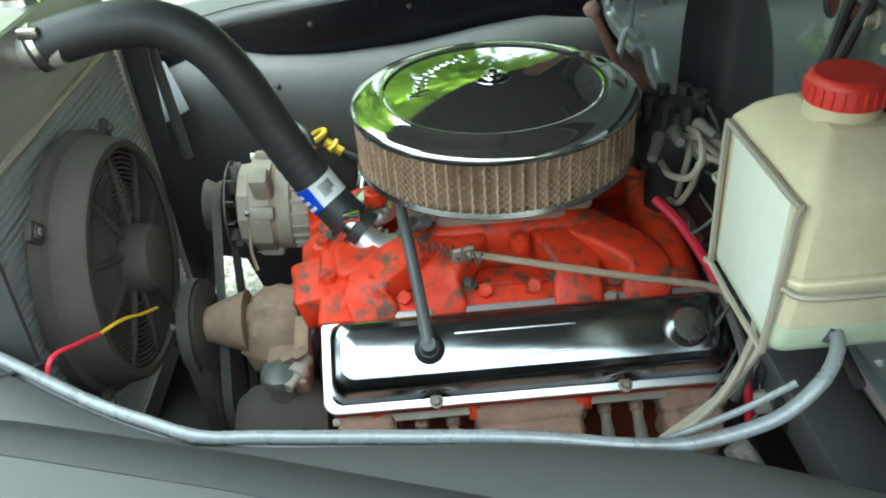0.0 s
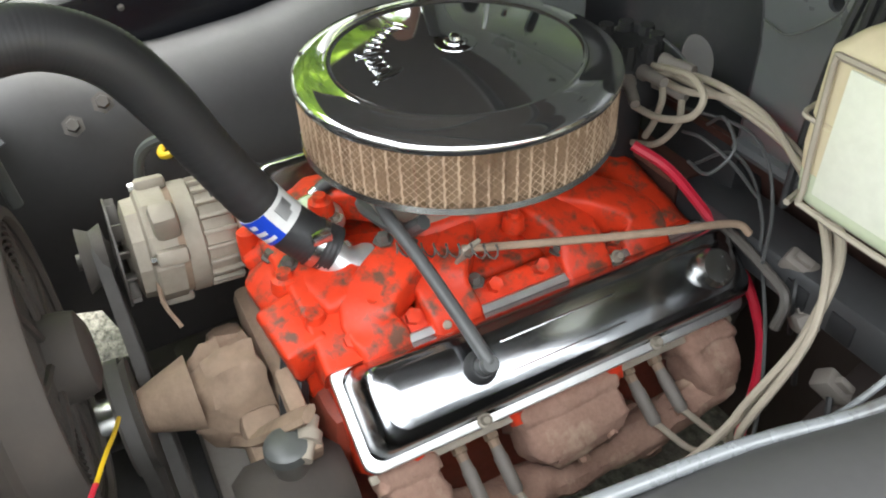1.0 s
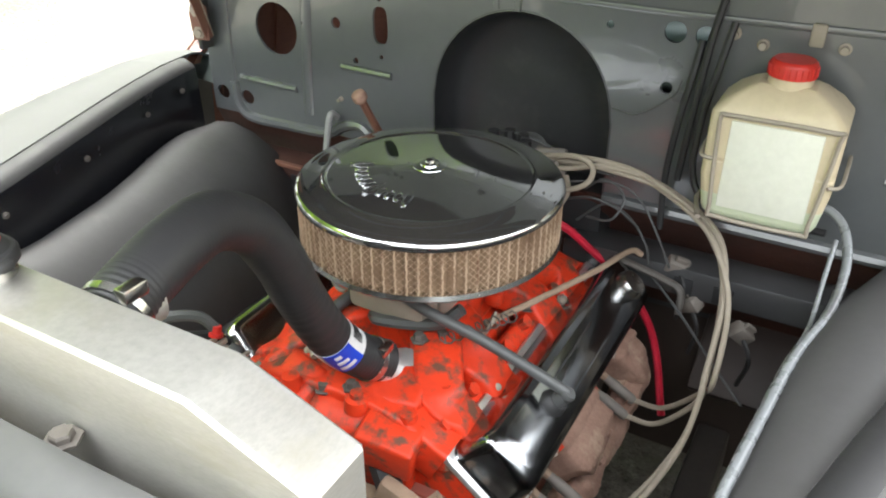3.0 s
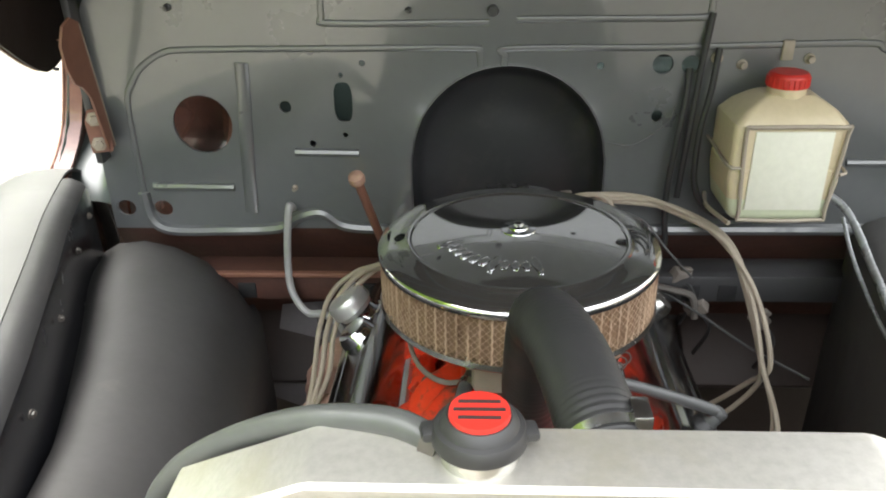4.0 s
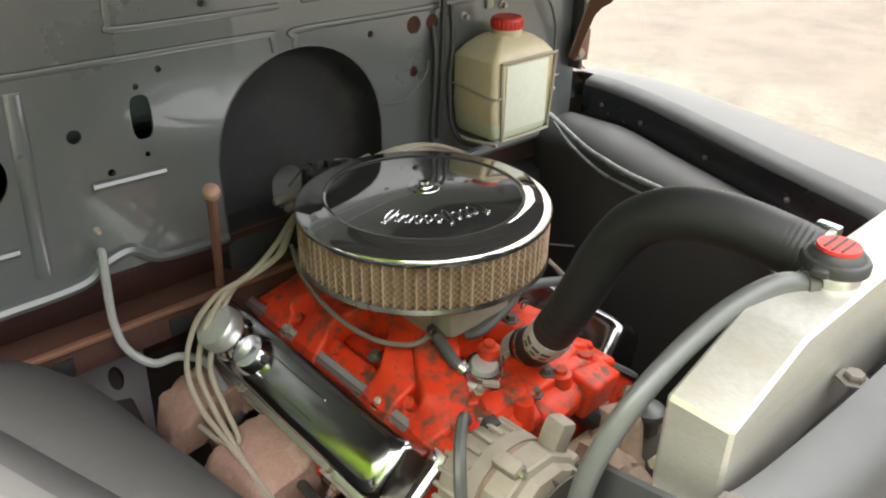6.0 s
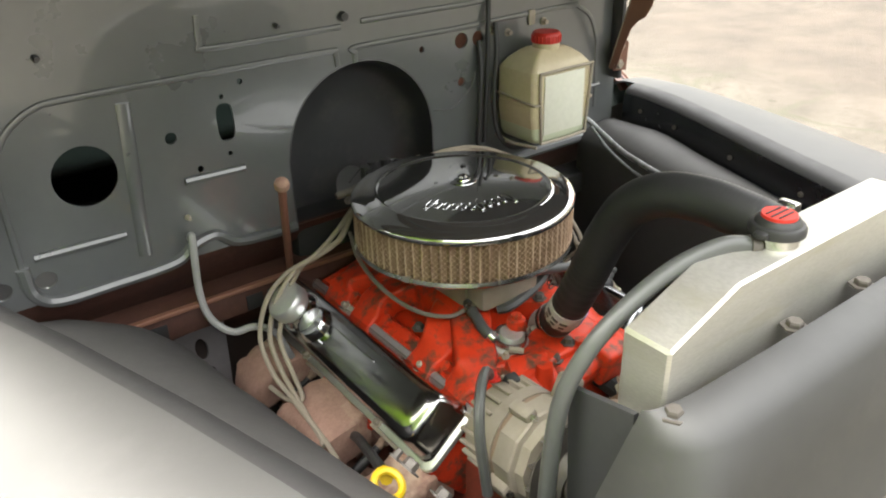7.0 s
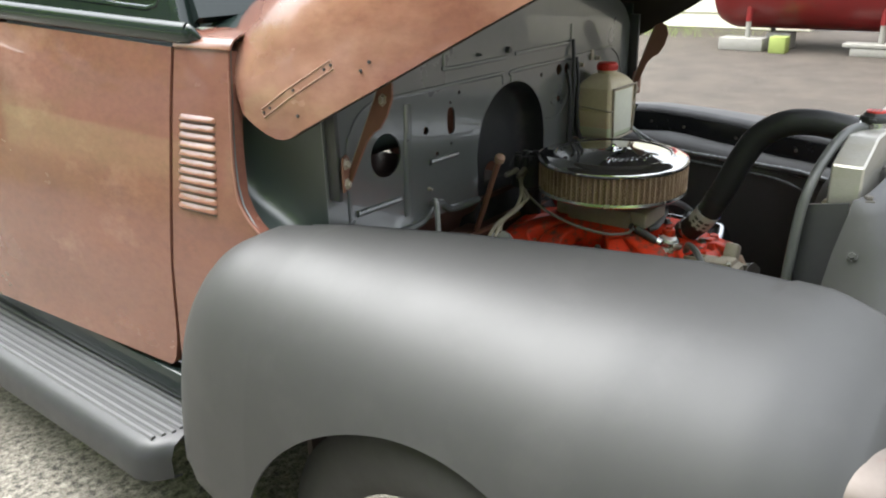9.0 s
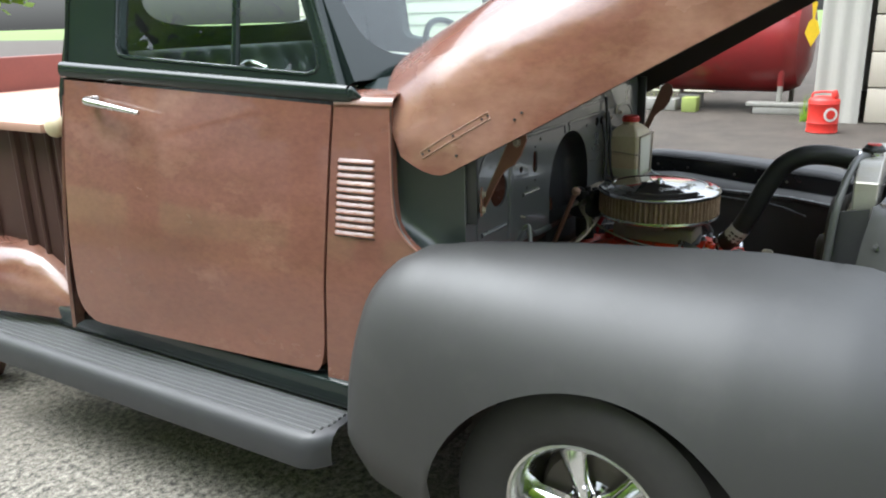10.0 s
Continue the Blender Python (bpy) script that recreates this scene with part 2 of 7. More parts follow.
TANK_RED = mat("faded_red_tank_paint", (0.27, 0.018, 0.020), 0.36, col2=(0.16, 0.018, 0.019), scale=1.5, bump=0.05, amount=1.0, spots=(0.16, 0.045, 0.035), spot_size=1.6, spot_cut=0.58, spot_soft=0.15)
CONCRETE_BLOCK = mat("concrete", (0.32, 0.31, 0.28), 0.9, scale=8, bump=0.4)
CREAM_DOOR = mat("grey_beige_door_paint", (0.46, 0.42, 0.35), 0.6, col2=(0.38, 0.34, 0.28), scale=2, bump=0.1)
CREAM = mat("cream_siding_paint", (0.72, 0.70, 0.58), 0.6, col2=(0.62, 0.59, 0.47), scale=2, bump=0.1)
DUSTY_PLATE = mat("dusty_grey_steel", (0.20, 0.185, 0.185), 0.7, col2=(0.13, 0.115, 0.11), scale=9, bump=0.2)
SEAT = mat("dark_green_vinyl_seat", (0.03, 0.045, 0.04), 0.4, scale=8, bump=0.1)


# ---- mesh helpers ----
def mesh_object(name, bm, material, smooth=38.0):
    me = bpy.data.meshes.new(name)
    bmesh.ops.recalc_face_normals(bm, faces=bm.faces)
    for f in bm.faces:
        f.smooth = True
    for e in bm.edges:
        e.smooth = len(e.link_faces) == 2 and e.calc_face_angle(0) < radians(smooth)
    bm.to_mesh(me)
    bm.free()
    me.materials.append(material)
    return new(name, me)


def part(name, bm, material, parent, label="", smooth=38.0):
    ob = mesh_object(name, bm, material, smooth)
    ob.parent = parent
    ob.matrix_parent_inverse = parent.matrix_world.inverted() if parent.type == "EMPTY" else Matrix()
    if label:
        ob["label"] = label
    return ob


def thing(name, label, category, at=(0, 0, 0), group="", kind=""):
    ob = new(name)
    ob.empty_display_size = 0.1
    ob.location = at
    bpy.context.view_layer.update()
    return tagged(ob, label, category, group, kind)


def box(size, m=None, bevel=0.0, bm=None, seg=2):
    bm = bm or bmesh.new()
    g = bmesh.ops.create_cube(bm, size=1.0, matrix=(m or Matrix()) @ Matrix.Diagonal((*size, 1)))
    if bevel:
        es = {e for v in g["verts"] for e in v.link_edges}
        bmesh.ops.bevel(bm, geom=list(es), offset=bevel, segments=seg, profile=0.5, affect="EDGES")
    return bm


def at(x, y, z, rx=0, ry=0, rz=0):
    return pose(x, y, z, rx, ry, rz)


def lathe(profile, m=None, n=48, bm=None, a0=0.0, a1=360.0):
    """Turns (radius, height) pairs round the local z axis."""
    bm = bm or bmesh.new()
    m = m or Matrix()
    full = abs(a1 - a0) >= 359.9
    cols = n if full else n + 1
    rings = []
    for r, z in profile:
        if r < 1e-6:
            rings.append([bm.verts.new(m @ Vector((0, 0, z)))])
        else:
            rings.append([bm.verts.new(m @ Vector((r * math.cos(radians(a0 + (a1 - a0) * i / n)), r * math.sin(radians(a0 + (a1 - a0) * i / n)), z))) for i in range(cols)])
    for a, b in zip(rings, rings[1:]):
        for i in range(n):
            j = (i + 1) % cols
            f = [a[i % len(a)], a[j % len(a)], b[j % len(b)], b[i % len(b)]]
            f = list(dict.fromkeys(f))
            if len(f) > 2:
                try:
                    bm.faces.new(f)
                except ValueError:
                    pass
    return bm


def smooth_path(points, steps=8):
    """A Catmull-Rom curve through the points."""
    p = [Vector(q) for q in points]
    p = [2 * p[0] - p[1], *p, 2 * p[-1] - p[-2]]
    out = []
    for i in range(1, len(p) - 2):
        for s in range(steps):
            t = s / steps
            a, b, c, d = p[i - 1 : i + 3]
            out.append(0.5 * (2 * b + (c - a) * t + (2 * a - 5 * b + 4 * c - d) * t * t + (3 * b - a - 3 * c + d) * t**3))
    return [*out, p[-2]]


def sweep(points, radius, n=12, steps=8, bm=None, caps=True, flat=1.0, up=None, ridge=0.0, ridge_len=0.004):
    """A round tube along a smooth path; radius may be a list with one value a point. flat squashes it across 'up'."""
    bm = bm or bmesh.new()
    line = smooth_path(points, steps) if steps else [Vector(q) for q in points]
    rad = radius if isinstance(radius, (list, tuple)) else [radius] * len(points)
    rings, side = [], None
    run = 0.0
    for i, c in enumerate(line):
        d = (line[min(i + 1, len(line) - 1)] - line[max(i - 1, 0)]).normalized()
        if i:
            run += (c - line[i - 1]).length
        ref = Vector(up) if up else (side.cross(d) if side else (Vector((0, 0, 1)) if abs(d.z) < 0.9 else Vector((1, 0, 0))))
        side = d.cross(ref).normalized()
        v = side.cross(d).normalized()
        k = i / (len(line) - 1) * (len(rad) - 1)
        r = rad[int(k)] + (rad[min(int(k) + 1, len(rad) - 1)] - rad[int(k)]) * (k - int(k))
        r += ridge * (0.5 + 0.5 * math.cos(2 * math.pi * run / ridge_len)) if ridge else 0
        rings.append([bm.verts.new(c + side * (r * math.cos(2 * math.pi * j / n)) + v * (r * flat * math.sin(2 * math.pi * j / n))) for j in range(n)])
    for a, b in zip(rings, rings[1:]):
        for j in range(n):
            bm.faces.new((a[j], a[(j + 1) % n], b[(j + 1) % n], b[j]))
    if caps:
        bm.faces.new(rings[0][::-1])
        bm.faces.new(rings[-1])
    return bm


def skin(rows, thick=0.0, bm=None, close=False):
    """A surface through rows of points; thick gives it a second side along its normals."""
    bm = bm or bmesh.new()
    vs = [[bm.verts.new(p) for p in r] for r in rows]
    fs = []
    for a, b in zip(vs, vs[1:]):
        k = len(a)
        for j in range(k if close else k - 1):
            fs.append(bm.faces.new((a[j], a[(j + 1) % k], b[(j + 1) % k], b[j])))
    if thick:
        bm.normal_update()
        bmesh.ops.solidify(bm, geom=fs, thickness=thick)
    return bm


def loft(sections, bm=None):
    """Closed sections joined and capped."""
    bm = skin(sections, bm=bm, close=True)
    bm.verts.ensure_lookup_table()
    k, total = len(sections[0]), len(bm.verts)
    bm.faces.new([bm.verts[total - len(sections) * k + j] for j in range(k)][::-1])
    bm.faces.new([bm.verts[total - k + j] for j in range(k)])
    return bm


def plate(outline, holes, depth, m):
    """A flat sheet with holes through it: 2D loops, extruded by depth along local z."""
    bm = bmesh.new()
    for loop in (outline, *holes):
        vs = [bm.verts.new((x, y, 0)) for x, y in loop]
        for a, b in zip(vs, [*vs[1:], vs[0]]):
            bm.edges.new((a, b))
    bmesh.ops.triangle_fill(bm, use_beauty=True, edges=bm.edges[:])
    g = bmesh.ops.extrude_face_region(bm, geom=bm.faces[:])
    bmesh.ops.translate(bm, vec=(0, 0, depth), verts=[v for v in g["geom"] if isinstance(v, bmesh.types.BMVert)])
    bmesh.ops.transform(bm, matrix=m, verts=bm.verts[:])
    return bm


def oval(cx, cy, rx, ry, n=28, p=2.0):
    out = []
    for i in range(n):
        a = 2 * math.pi * i / n
        c, s = math.cos(a), math.sin(a)
        out.append((cx + rx * math.copysign(abs(c) ** (2 / p), c), cy + ry * math.copysign(abs(s) ** (2 / p), s)))
    return out


def cast(bm, amount=0.003, scale=38.0, cuts=2):
    """Roughens a mesh into an uneven casting."""
    bmesh.ops.subdivide_edges(bm, edges=bm.edges[:], cuts=cuts, use_grid_fill=True)
    bm.normal_update()
    moves = [(v, v.normal * (amount * noise.noise(v.co * scale) + 0.5 * amount * noise.noise(v.co * scale * 2.7))) for v in bm.verts]
    for v, d in moves:
        v.co += d
    return bm


def bolt(parent, m, r=0.008, h=0.007, material=None, name="bolt"):
    bm = lathe([(0, h), (r * 0.8, h), (r * 0.92, h * 0.75), (r * 0.92, 0.002), (r * 1.5, 0.002), (r * 1.5, 0), (0, 0)], m, n=6)
    return part(name, bm, material or DARK_METAL, parent, smooth=20)


def lerp_table(table, x):
    xs = [t[0] for t in table]
    return [float(np.interp(x, xs, [t[k] for t in table])) for k in range(1, len(table[0]))]


# ---- ground and surroundings ----
def ground_material():
    m = bpy.data.materials.new("worn_concrete_and_gravel")
    m.use_nodes = True
    n, l = m.node_tree.nodes, m.node_tree.links
    b = n["Principled BSDF"]
    tc = n.new("ShaderNodeTexCoord")

    def noise_tex(s, d=6.0, r=0.6):
        t = n.new("ShaderNodeTexNoise")
        t.inputs["Scale"].default_value, t.inputs["Detail"].default_value, t.inputs["Roughness"].default_value = s, d, r
        l.new(tc.outputs["Object"], t.inputs["Vector"])
        return t

    def rng(src, a, c):
        r = n.new("ShaderNodeMapRange")
        r.inputs["From Min"].default_value, r.inputs["From Max"].default_value = a, c
        l.new(src, r.inputs["Value"])
        return r.outputs[0]

    def mix(f, a, c):
        x = n.new("ShaderNodeMix")
        x.data_type = "RGBA"
        l.new(f, x.inputs["Factor"])
        for s, v in ((x.inputs["A"], a), (x.inputs["B"], c)):
            if isinstance(v, tuple):
                s.default_value = (*v, 1)
            else:
                l.new(v, s)
        return x.outputs["Result"]

    sep = n.new("ShaderNodeSeparateXYZ")
    l.new(tc.outputs["Object"], sep.inputs[0])
    # pale cracked slab beside the shed, darker gritty asphalt on the other side, grass further off
    slab = mix(rng(noise_tex(1.3).outputs["Fac"], 0.35, 0.7), (0.112, 0.101, 0.083), (0.066, 0.057, 0.043))
    slab = mix(rng(noise_tex(28).outputs["Fac"], 0.45, 0.8), slab, (0.056, 0.048, 0.036))
    slab = mix(rng(noise_tex(5.0, 8).outputs["Fac"], 0.52, 0.62), slab, (0.060, 0.053, 0.041))
    slab = mix(rng(noise_tex(7.0, 9, 0.7).outputs["Fac"], 0.56, 0.64), slab, (0.034, 0.027, 0.018))
    vor = n.new("ShaderNodeTexVoronoi")
    vor.feature = "DISTANCE_TO_EDGE"
    vor.inputs["Scale"].default_value = 0.9
    warp = n.new("ShaderNodeMixRGB")
    warp.blend_type = "ADD"
    warp.inputs[0].default_value = 0.45
    l.new(tc.outputs["Object"], warp.inputs[1])
    l.new(noise_tex(2.2).outputs["Color"], warp.inputs[2])
    l.new(warp.outputs[0], vor.inputs["Vector"])
    slab = mix(rng(vor.outputs["Distance"], 0.030, 0.006), slab, (0.055, 0.058, 0.035))
    grit = mix(rng(noise_tex(42, 8, 0.7).outputs["Fac"], 0.38, 0.64), (0.045, 0.042, 0.036), (0.40, 0.37, 0.31))
    grit = mix(rng(noise_tex(1.8).outputs["Fac"], 0.42, 0.85), grit, (0.15, 0.135, 0.108))
    grass = mix(rng(noise_tex(9).outputs["Fac"], 0.3, 0.7), (0.085, 0.15, 0.035), (0.16, 0.21, 0.06))
    edge = n.new("ShaderNodeMath")
    edge.operation = "MULTIPLY_ADD"
    edge.inputs[1].default_value, edge.inputs[2].default_value = 1.2, -0.6
    l.new(noise_tex(0.9).outputs["Fac"], edge.inputs[0])
    shifted = n.new("ShaderNodeMath")
    l.new(sep.outputs["X"], shifted.inputs[0])
    l.new(edge.outputs[0], shifted.inputs[1])
    col = mix(rng(shifted.outputs[0], -0.3, 0.4), grit, slab)
    brown = mix(rng(noise_tex(2.6).outputs["Fac"], 0.35, 0.7), (0.066, 0.053, 0.041), (0.040, 0.032, 0.025))
    col = mix(rng(shifted.outputs[0], 2.4, 4.2), col, brown)
    col = mix(rng(shifted.outputs[0], -5.2, -6.0), col, grass)
    col = mix(rng(shifted.outputs[0], 44.0, 48.0), col, grass)
    l.new(col, b.inputs["Base Color"])
    b.inputs["Roughness"].default_value = 0.9
    bp = n.new("ShaderNodeBump")
    bp.inputs["Strength"].default_value, bp.inputs["Distance"].default_value = 0.9, 0.02
    l.new(noise_tex(70, 6).outputs["Fac"], bp.inputs["Height"])
    l.new(bp.outputs[0], b.inputs["Normal"])
    return m


bm = bmesh.new()
bmesh.ops.create_grid(bm, x_segments=40, y_segments=40, size=300)
ground = tagged(mesh_object("ground", bm, ground_material()), "pale cracked concrete and gritty asphalt yard", "ground", kind="structure")


# ---- pickup truck: shell ----
truck = thing("pickup_truck", "vintage brown pickup with grey primer fenders and raised hood", "truck", (0, 0.6, 0))
LIP = [(-0.755, 0.63), (-0.74, 0.58), (-0.728, 0.50), (-0.715, 0.452), (-0.68, 0.437), (-0.60, 0.44), (-0.43, 0.485), (-0.23, 0.545), (-0.02, 0.615), (0.20, 0.695), (0.30, 0.735), (0.478, 0.76)]
OUTER = [(-0.755, 0.70, 0.62), (-0.742, 0.78, 0.695), (-0.715, 0.84, 0.748), (-0.67, 0.872, 0.784), (-0.60, 0.905, 0.810), (-0.40, 0.955, 0.833), (0.0, 0.985, 0.838), (0.2, 0.99, 0.834),
         (0.33, 0.985, 0.821), (0.393, 0.975, 0.790), (0.438, 0.96, 0.74), (0.466, 0.94, 0.66), (0.478, 0.91, 0.54)]


def lip_at(sign, y):
    """Half-width of the fender's inner lip; the two sides differ a little."""
    (w,) = lerp_table(LIP, y)
    return w + (0.02 if sign > 0 else 0.010) * float(np.interp(y, [-0.75, -0.55, 0.1, 0.3], [0, 1, 1, 0]))


def fender_bottom(y):
    u = (y + 0.147) / 0.360
    if abs(u) < 1:
        return max(0.26, 0.28 + 0.342 * (1 - u * u) ** 0.5)
    return 0.245 if y > 0 else 0.30


def fender_rows(sign):
    rows = []
    ys = sorted({round(float(v), 4) for v in [*np.linspace(-0.755, 0.478, 54), *np.linspace(-0.51, -0.47, 6), *np.linspace(0.19, 0.23, 6), -0.748, -0.738, -0.728, -0.726, -0.714, -0.545, -0.538, 0.452, 0.466, 0.473]})
    for y in ys:
        w, (xo, zt) = lip_at(sign, y), lerp_table(OUTER, y)
        zb = fender_bottom(y)
        h, p = zt - 0.2, 3.0
        end = math.acos(min(1.0, max(0.0, ((zb - 0.2) / h)) ** (p / 2))) if zb < zt else 0.0
        row = []
        # the sheet rolls down from the lip to the nose at the front
        xi, zi = w, zt
        if -0.7265 < y < -0.5445:
            xi = float(np.interp(y, [-0.726, -0.714, -0.65, -0.556, -0.545], [0.375, 0.361, 0.345, 0.321, 0.318]))
            zi = min(zt - 0.01, float(np.interp(y, [-0.726, -0.714, -0.65, -0.556], [0.685, 0.701, 0.722, 0.741])))
        p0, p1, p2 = Vector((xi, y, zi)), Vector((w - 0.05 if xi < w else w, y, zt)), Vector((w, y, zt))
        for t in np.linspace(0, 1, 9)[:-1]:
            q = p0 * (1 - t) ** 2 + p1 * 2 * t * (1 - t) + p2 * t * t
            row.append((sign * q.x, q.y, q.z))
        for k in range(33):
            th = end * (k / 32)
            x = w + (xo - w) * math.sin(th) ** (2 / p)
            z = 0.2 + h * math.cos(th) ** (2 / p)
            crease = 0.318 + 0.22 * (y - 0.256)
            if y > 0.18 and z < crease:
                x -= 0.55 * (crease - z)
            row.append((sign * x, y, z))
        rows.append(row)
    return rows


def front_fender(sign):
    bm = skin(fender_rows(sign))
    bmesh.ops.remove_doubles(bm, verts=bm.verts[:], dist=0.0004)
    bm.normal_update()
    bmesh.ops.solidify(bm, geom=bm.faces[:], thickness=-0.004 * sign)
    f = part("front_fender", bm, PRIMER, truck, "satin grey primer pontoon fender", smooth=60)
    bolt(f, at(sign * 0.352, -0.628, 0.735, 0, -25 * sign, 0), 0.008, 0.006, BLACK)
    # black flange along the inner lip, dropping to the wheel house
    rows = []
    for y in np.linspace(-0.545, 0.27, 30):
        w, (_, zt) = lip_at(sign, y), lerp_table(OUTER, y)
        low = zt - 0.21 if y > 0.1 or y < -0.4 else zt - 0.12
        rows.append([(sign * x, y, z) for x, z in ((w + 0.004, zt + 0.002), (w - 0.012, zt + 0.003), (w - 0.030, zt - 0.004), (w - 0.036, zt - 0.012), (w - 0.038, zt - 0.02), (w - 0.040, low))])
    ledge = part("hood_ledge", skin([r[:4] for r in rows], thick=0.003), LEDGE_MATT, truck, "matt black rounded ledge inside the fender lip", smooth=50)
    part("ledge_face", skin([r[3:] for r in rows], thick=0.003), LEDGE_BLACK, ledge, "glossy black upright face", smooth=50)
    for y in (-0.45, -0.28, -0.1, 0.08, 0.2):
        bolt(truck, at(sign * (lip_at(sign, y) - 0.043), y, 0.795, 0, -90 * sign, 0), 0.0036, 0.005, DARK_METAL)
    # wheel house bulging into the engine bay; one side ends in a rolled edge
    wide = [(0.039, 0.765), (0.06, 0.782), (0.10, 0.788), (0.145, 0.776), (0.19, 0.748), (0.222, 0.708), (0.242, 0.66), (0.252, 0.59), (0.256, 0.45), (0.256, 0.30)]
    slim = [(0.039, 0.752), (0.06, 0.764), (0.09, 0.769), (0.12, 0.765), (0.145, 0.756), (0.158, 0.745), (0.164, 0.735), (0.165, 0.66), (0.166, 0.45), (0.166, 0.30)]
    rows, rim = [], []
    for y in np.linspace(-0.60, 0.279, 30):
        w = lip_at(sign, y)
        if sign < 0:
            edge = float(np.interp(y, [-0.60, -0.43, -0.24, -0.05, 0.01, 0.105, 0.20, 0.25, 0.28], [0.36, 0.330, 0.337, 0.360, 0.374, 0.385, 0.40, 0.42, 0.44]))
            k = (w - edge) / 0.256
            prof = wide
        else:
            edge = float(np.interp(y, [-0.60, -0.508, -0.405, -0.302, -0.21, -0.03, 0.1, 0.28], [0.27, 0.326, 0.394, 0.447, 0.458, 0.478, 0.505, 0.56]))
            k = (w - edge) / 0.16
            prof = slim
            rim.append((edge - 0.003, y, 0.748 - 0.04 * max(0, y - 0.12) / 0.16))
        drop = float(np.interp(y, [-0.6, -0.45, -0.35, -0.25, -0.1, 0.05, 0.15, 0.28], [0.05, 0.0, 0.03, 0.045, 0.052, 0.045, 0.045, 0.075])) if sign < 0 else 0.022 * max(0, y - 0.12) / 0.16 - 0.012 * min(1.0, max(0.0, (y + 0.25) / 0.3))
        floor = float(np.interp(y, [-0.525, -0.515, -0.445, -0.43], [0.0, 0.42, 0.41, 0.0])) if sign < 0 else float(np.interp(y, [0.05, 0.06, 0.11, 0.12], [0, 0.46, 0.46, 0]))
        rows.append([(sign * (w - d * k if d > 0.04 else w - d), y, max(floor, z - (drop if z > 0.6 else 0))) for d, z in prof])
    if rim:
        part("rolled_edge", sweep(rim[::3] + [rim[-1]], 0.0045, n=10, steps=4), BLACK, truck, "glossy black rolled edge")
    part("wheel_house", skin(rows, thick=0.004), HOUSE_GREY, truck, "black rounded inner wheel house", smooth=70)
    return f


for s in (-1, 1):
    front_fender(s)
for x, y, z, r in ((-0.351, -0.347, 0.731, 0.010), (-0.340, -0.391, 0.714, 0.010), (-0.357, -0.33, 0.738, 0.005)):
    bolt(truck, at(x, y, z, 0, 55, 0), r, 0.012, DARK_METAL)


# firewall with stamped beads, holes and the round recess behind the engine
def arc(cx, cy, r, a0, a1, n=8):
    return [(cx + r * math.cos(radians(a0 + (a1 - a0) * i / n)), cy + r * math.sin(radians(a0 + (a1 - a0) * i / n))) for i in range(n + 1)]


RECESS_LOOP = [(-0.158, 0.735), (-0.158, 0.855), *arc(-0.004, 0.855, 0.152, 176, 4, 22), (0.15, 0.855), (0.15, 0.735)]
outline = [(-0.66, 0.735), (0.66, 0.735), (0.66, 1.02), *arc(0.50, 1.02, 0.16, 0, 80, 8), (0.25, 1.195), (0, 1.2), (-0.25, 1.195), *arc(-0.50, 1.02, 0.16, 100, 180, 8)]
holes = [oval(-0.484, 0.915, 0.047, 0.047), oval(-0.259, 0.95, 0.0145, 0.031, p=3.2), oval(-0.35, 0.943, 0.0095, 0.0095, 14), oval(-0.312, 0.883, 0.0055, 0.0055, 10),
         oval(-0.26, 0.992, 0.004, 0.004, 8), oval(-0.226, 1.01, 0.005, 0.005, 8), oval(-0.259, 0.897, 0.004, 0.004, 8), oval(0.223, 1.005, 0.0155, 0.015, 16), oval(0.264, 1.004, 0.014, 0.014, 16),
         oval(0.222, 0.926, 0.009, 0.009, 12), oval(0.131, 1.003, 0.006, 0.006, 8), oval(-0.635, 0.772, 0.016, 0.014, 14), oval(-0.573, 0.771, 0.016, 0.014, 14), RECESS_LOOP]
# local x runs along the wall, local y upwards, depth towards the cab
part("firewall", plate(outline, holes, 0.005, Matrix.Translation((0, 0.284, 0)) @ Euler((radians(90), 0, 0)).to_matrix().to_4x4() @ Matrix.Diagonal((1, 1, -1, 1))),
          FIREWALL, truck, "satin dark grey stamped firewall panel")
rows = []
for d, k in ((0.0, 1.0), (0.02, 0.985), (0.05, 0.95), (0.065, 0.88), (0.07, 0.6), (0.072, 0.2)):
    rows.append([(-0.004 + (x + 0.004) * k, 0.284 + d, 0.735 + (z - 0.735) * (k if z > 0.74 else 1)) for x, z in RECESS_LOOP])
part("firewall_recess", skin(rows, thick=0.003), RECESS_DARK, truck, "black rounded recess stamped into the firewall", smooth=60)


def bead(points, r=0.005, material=FIREWALL, name="bead", flat=0.5):
    return part(name, sweep([(x, 0.283, z) for x, z in points], r, n=8, steps=5, flat=flat, up=(0, 1, 0)), material, truck)


bead([(-0.60, 0.80), (-0.598, 0.945), (-0.583, 0.983), (-0.565, 1.006), (-0.53, 1.027), (-0.486, 1.032), (-0.30, 1.032), (-0.07, 1.031), (-0.050, 1.025), (-0.047, 1.004)])
bead([(-0.012, 1.004), (-0.01, 1.02), (0.0, 1.030), (0.236, 1.030), (0.498, 1.034), (0.538, 1.026), (0.573, 1.001), (0.592, 0.96), (0.597, 0.93), (0.60, 0.80)])
bead([(-0.28, 1.12), (-0.281, 1.08), (-0.27, 1.069), (-0.1, 1.068), (-0.035, 1.068)])
bead([(0.005, 1.072), (0.1, 1.072), (0.27, 1.072), (0.283, 1.08), (0.283, 1.12)])
bead([(-0.41, 1.012), (-0.413, 0.95), (-0.42, 0.85), (-0.424, 0.765)], 0.011, flat=0.45, name="vertical_rib")
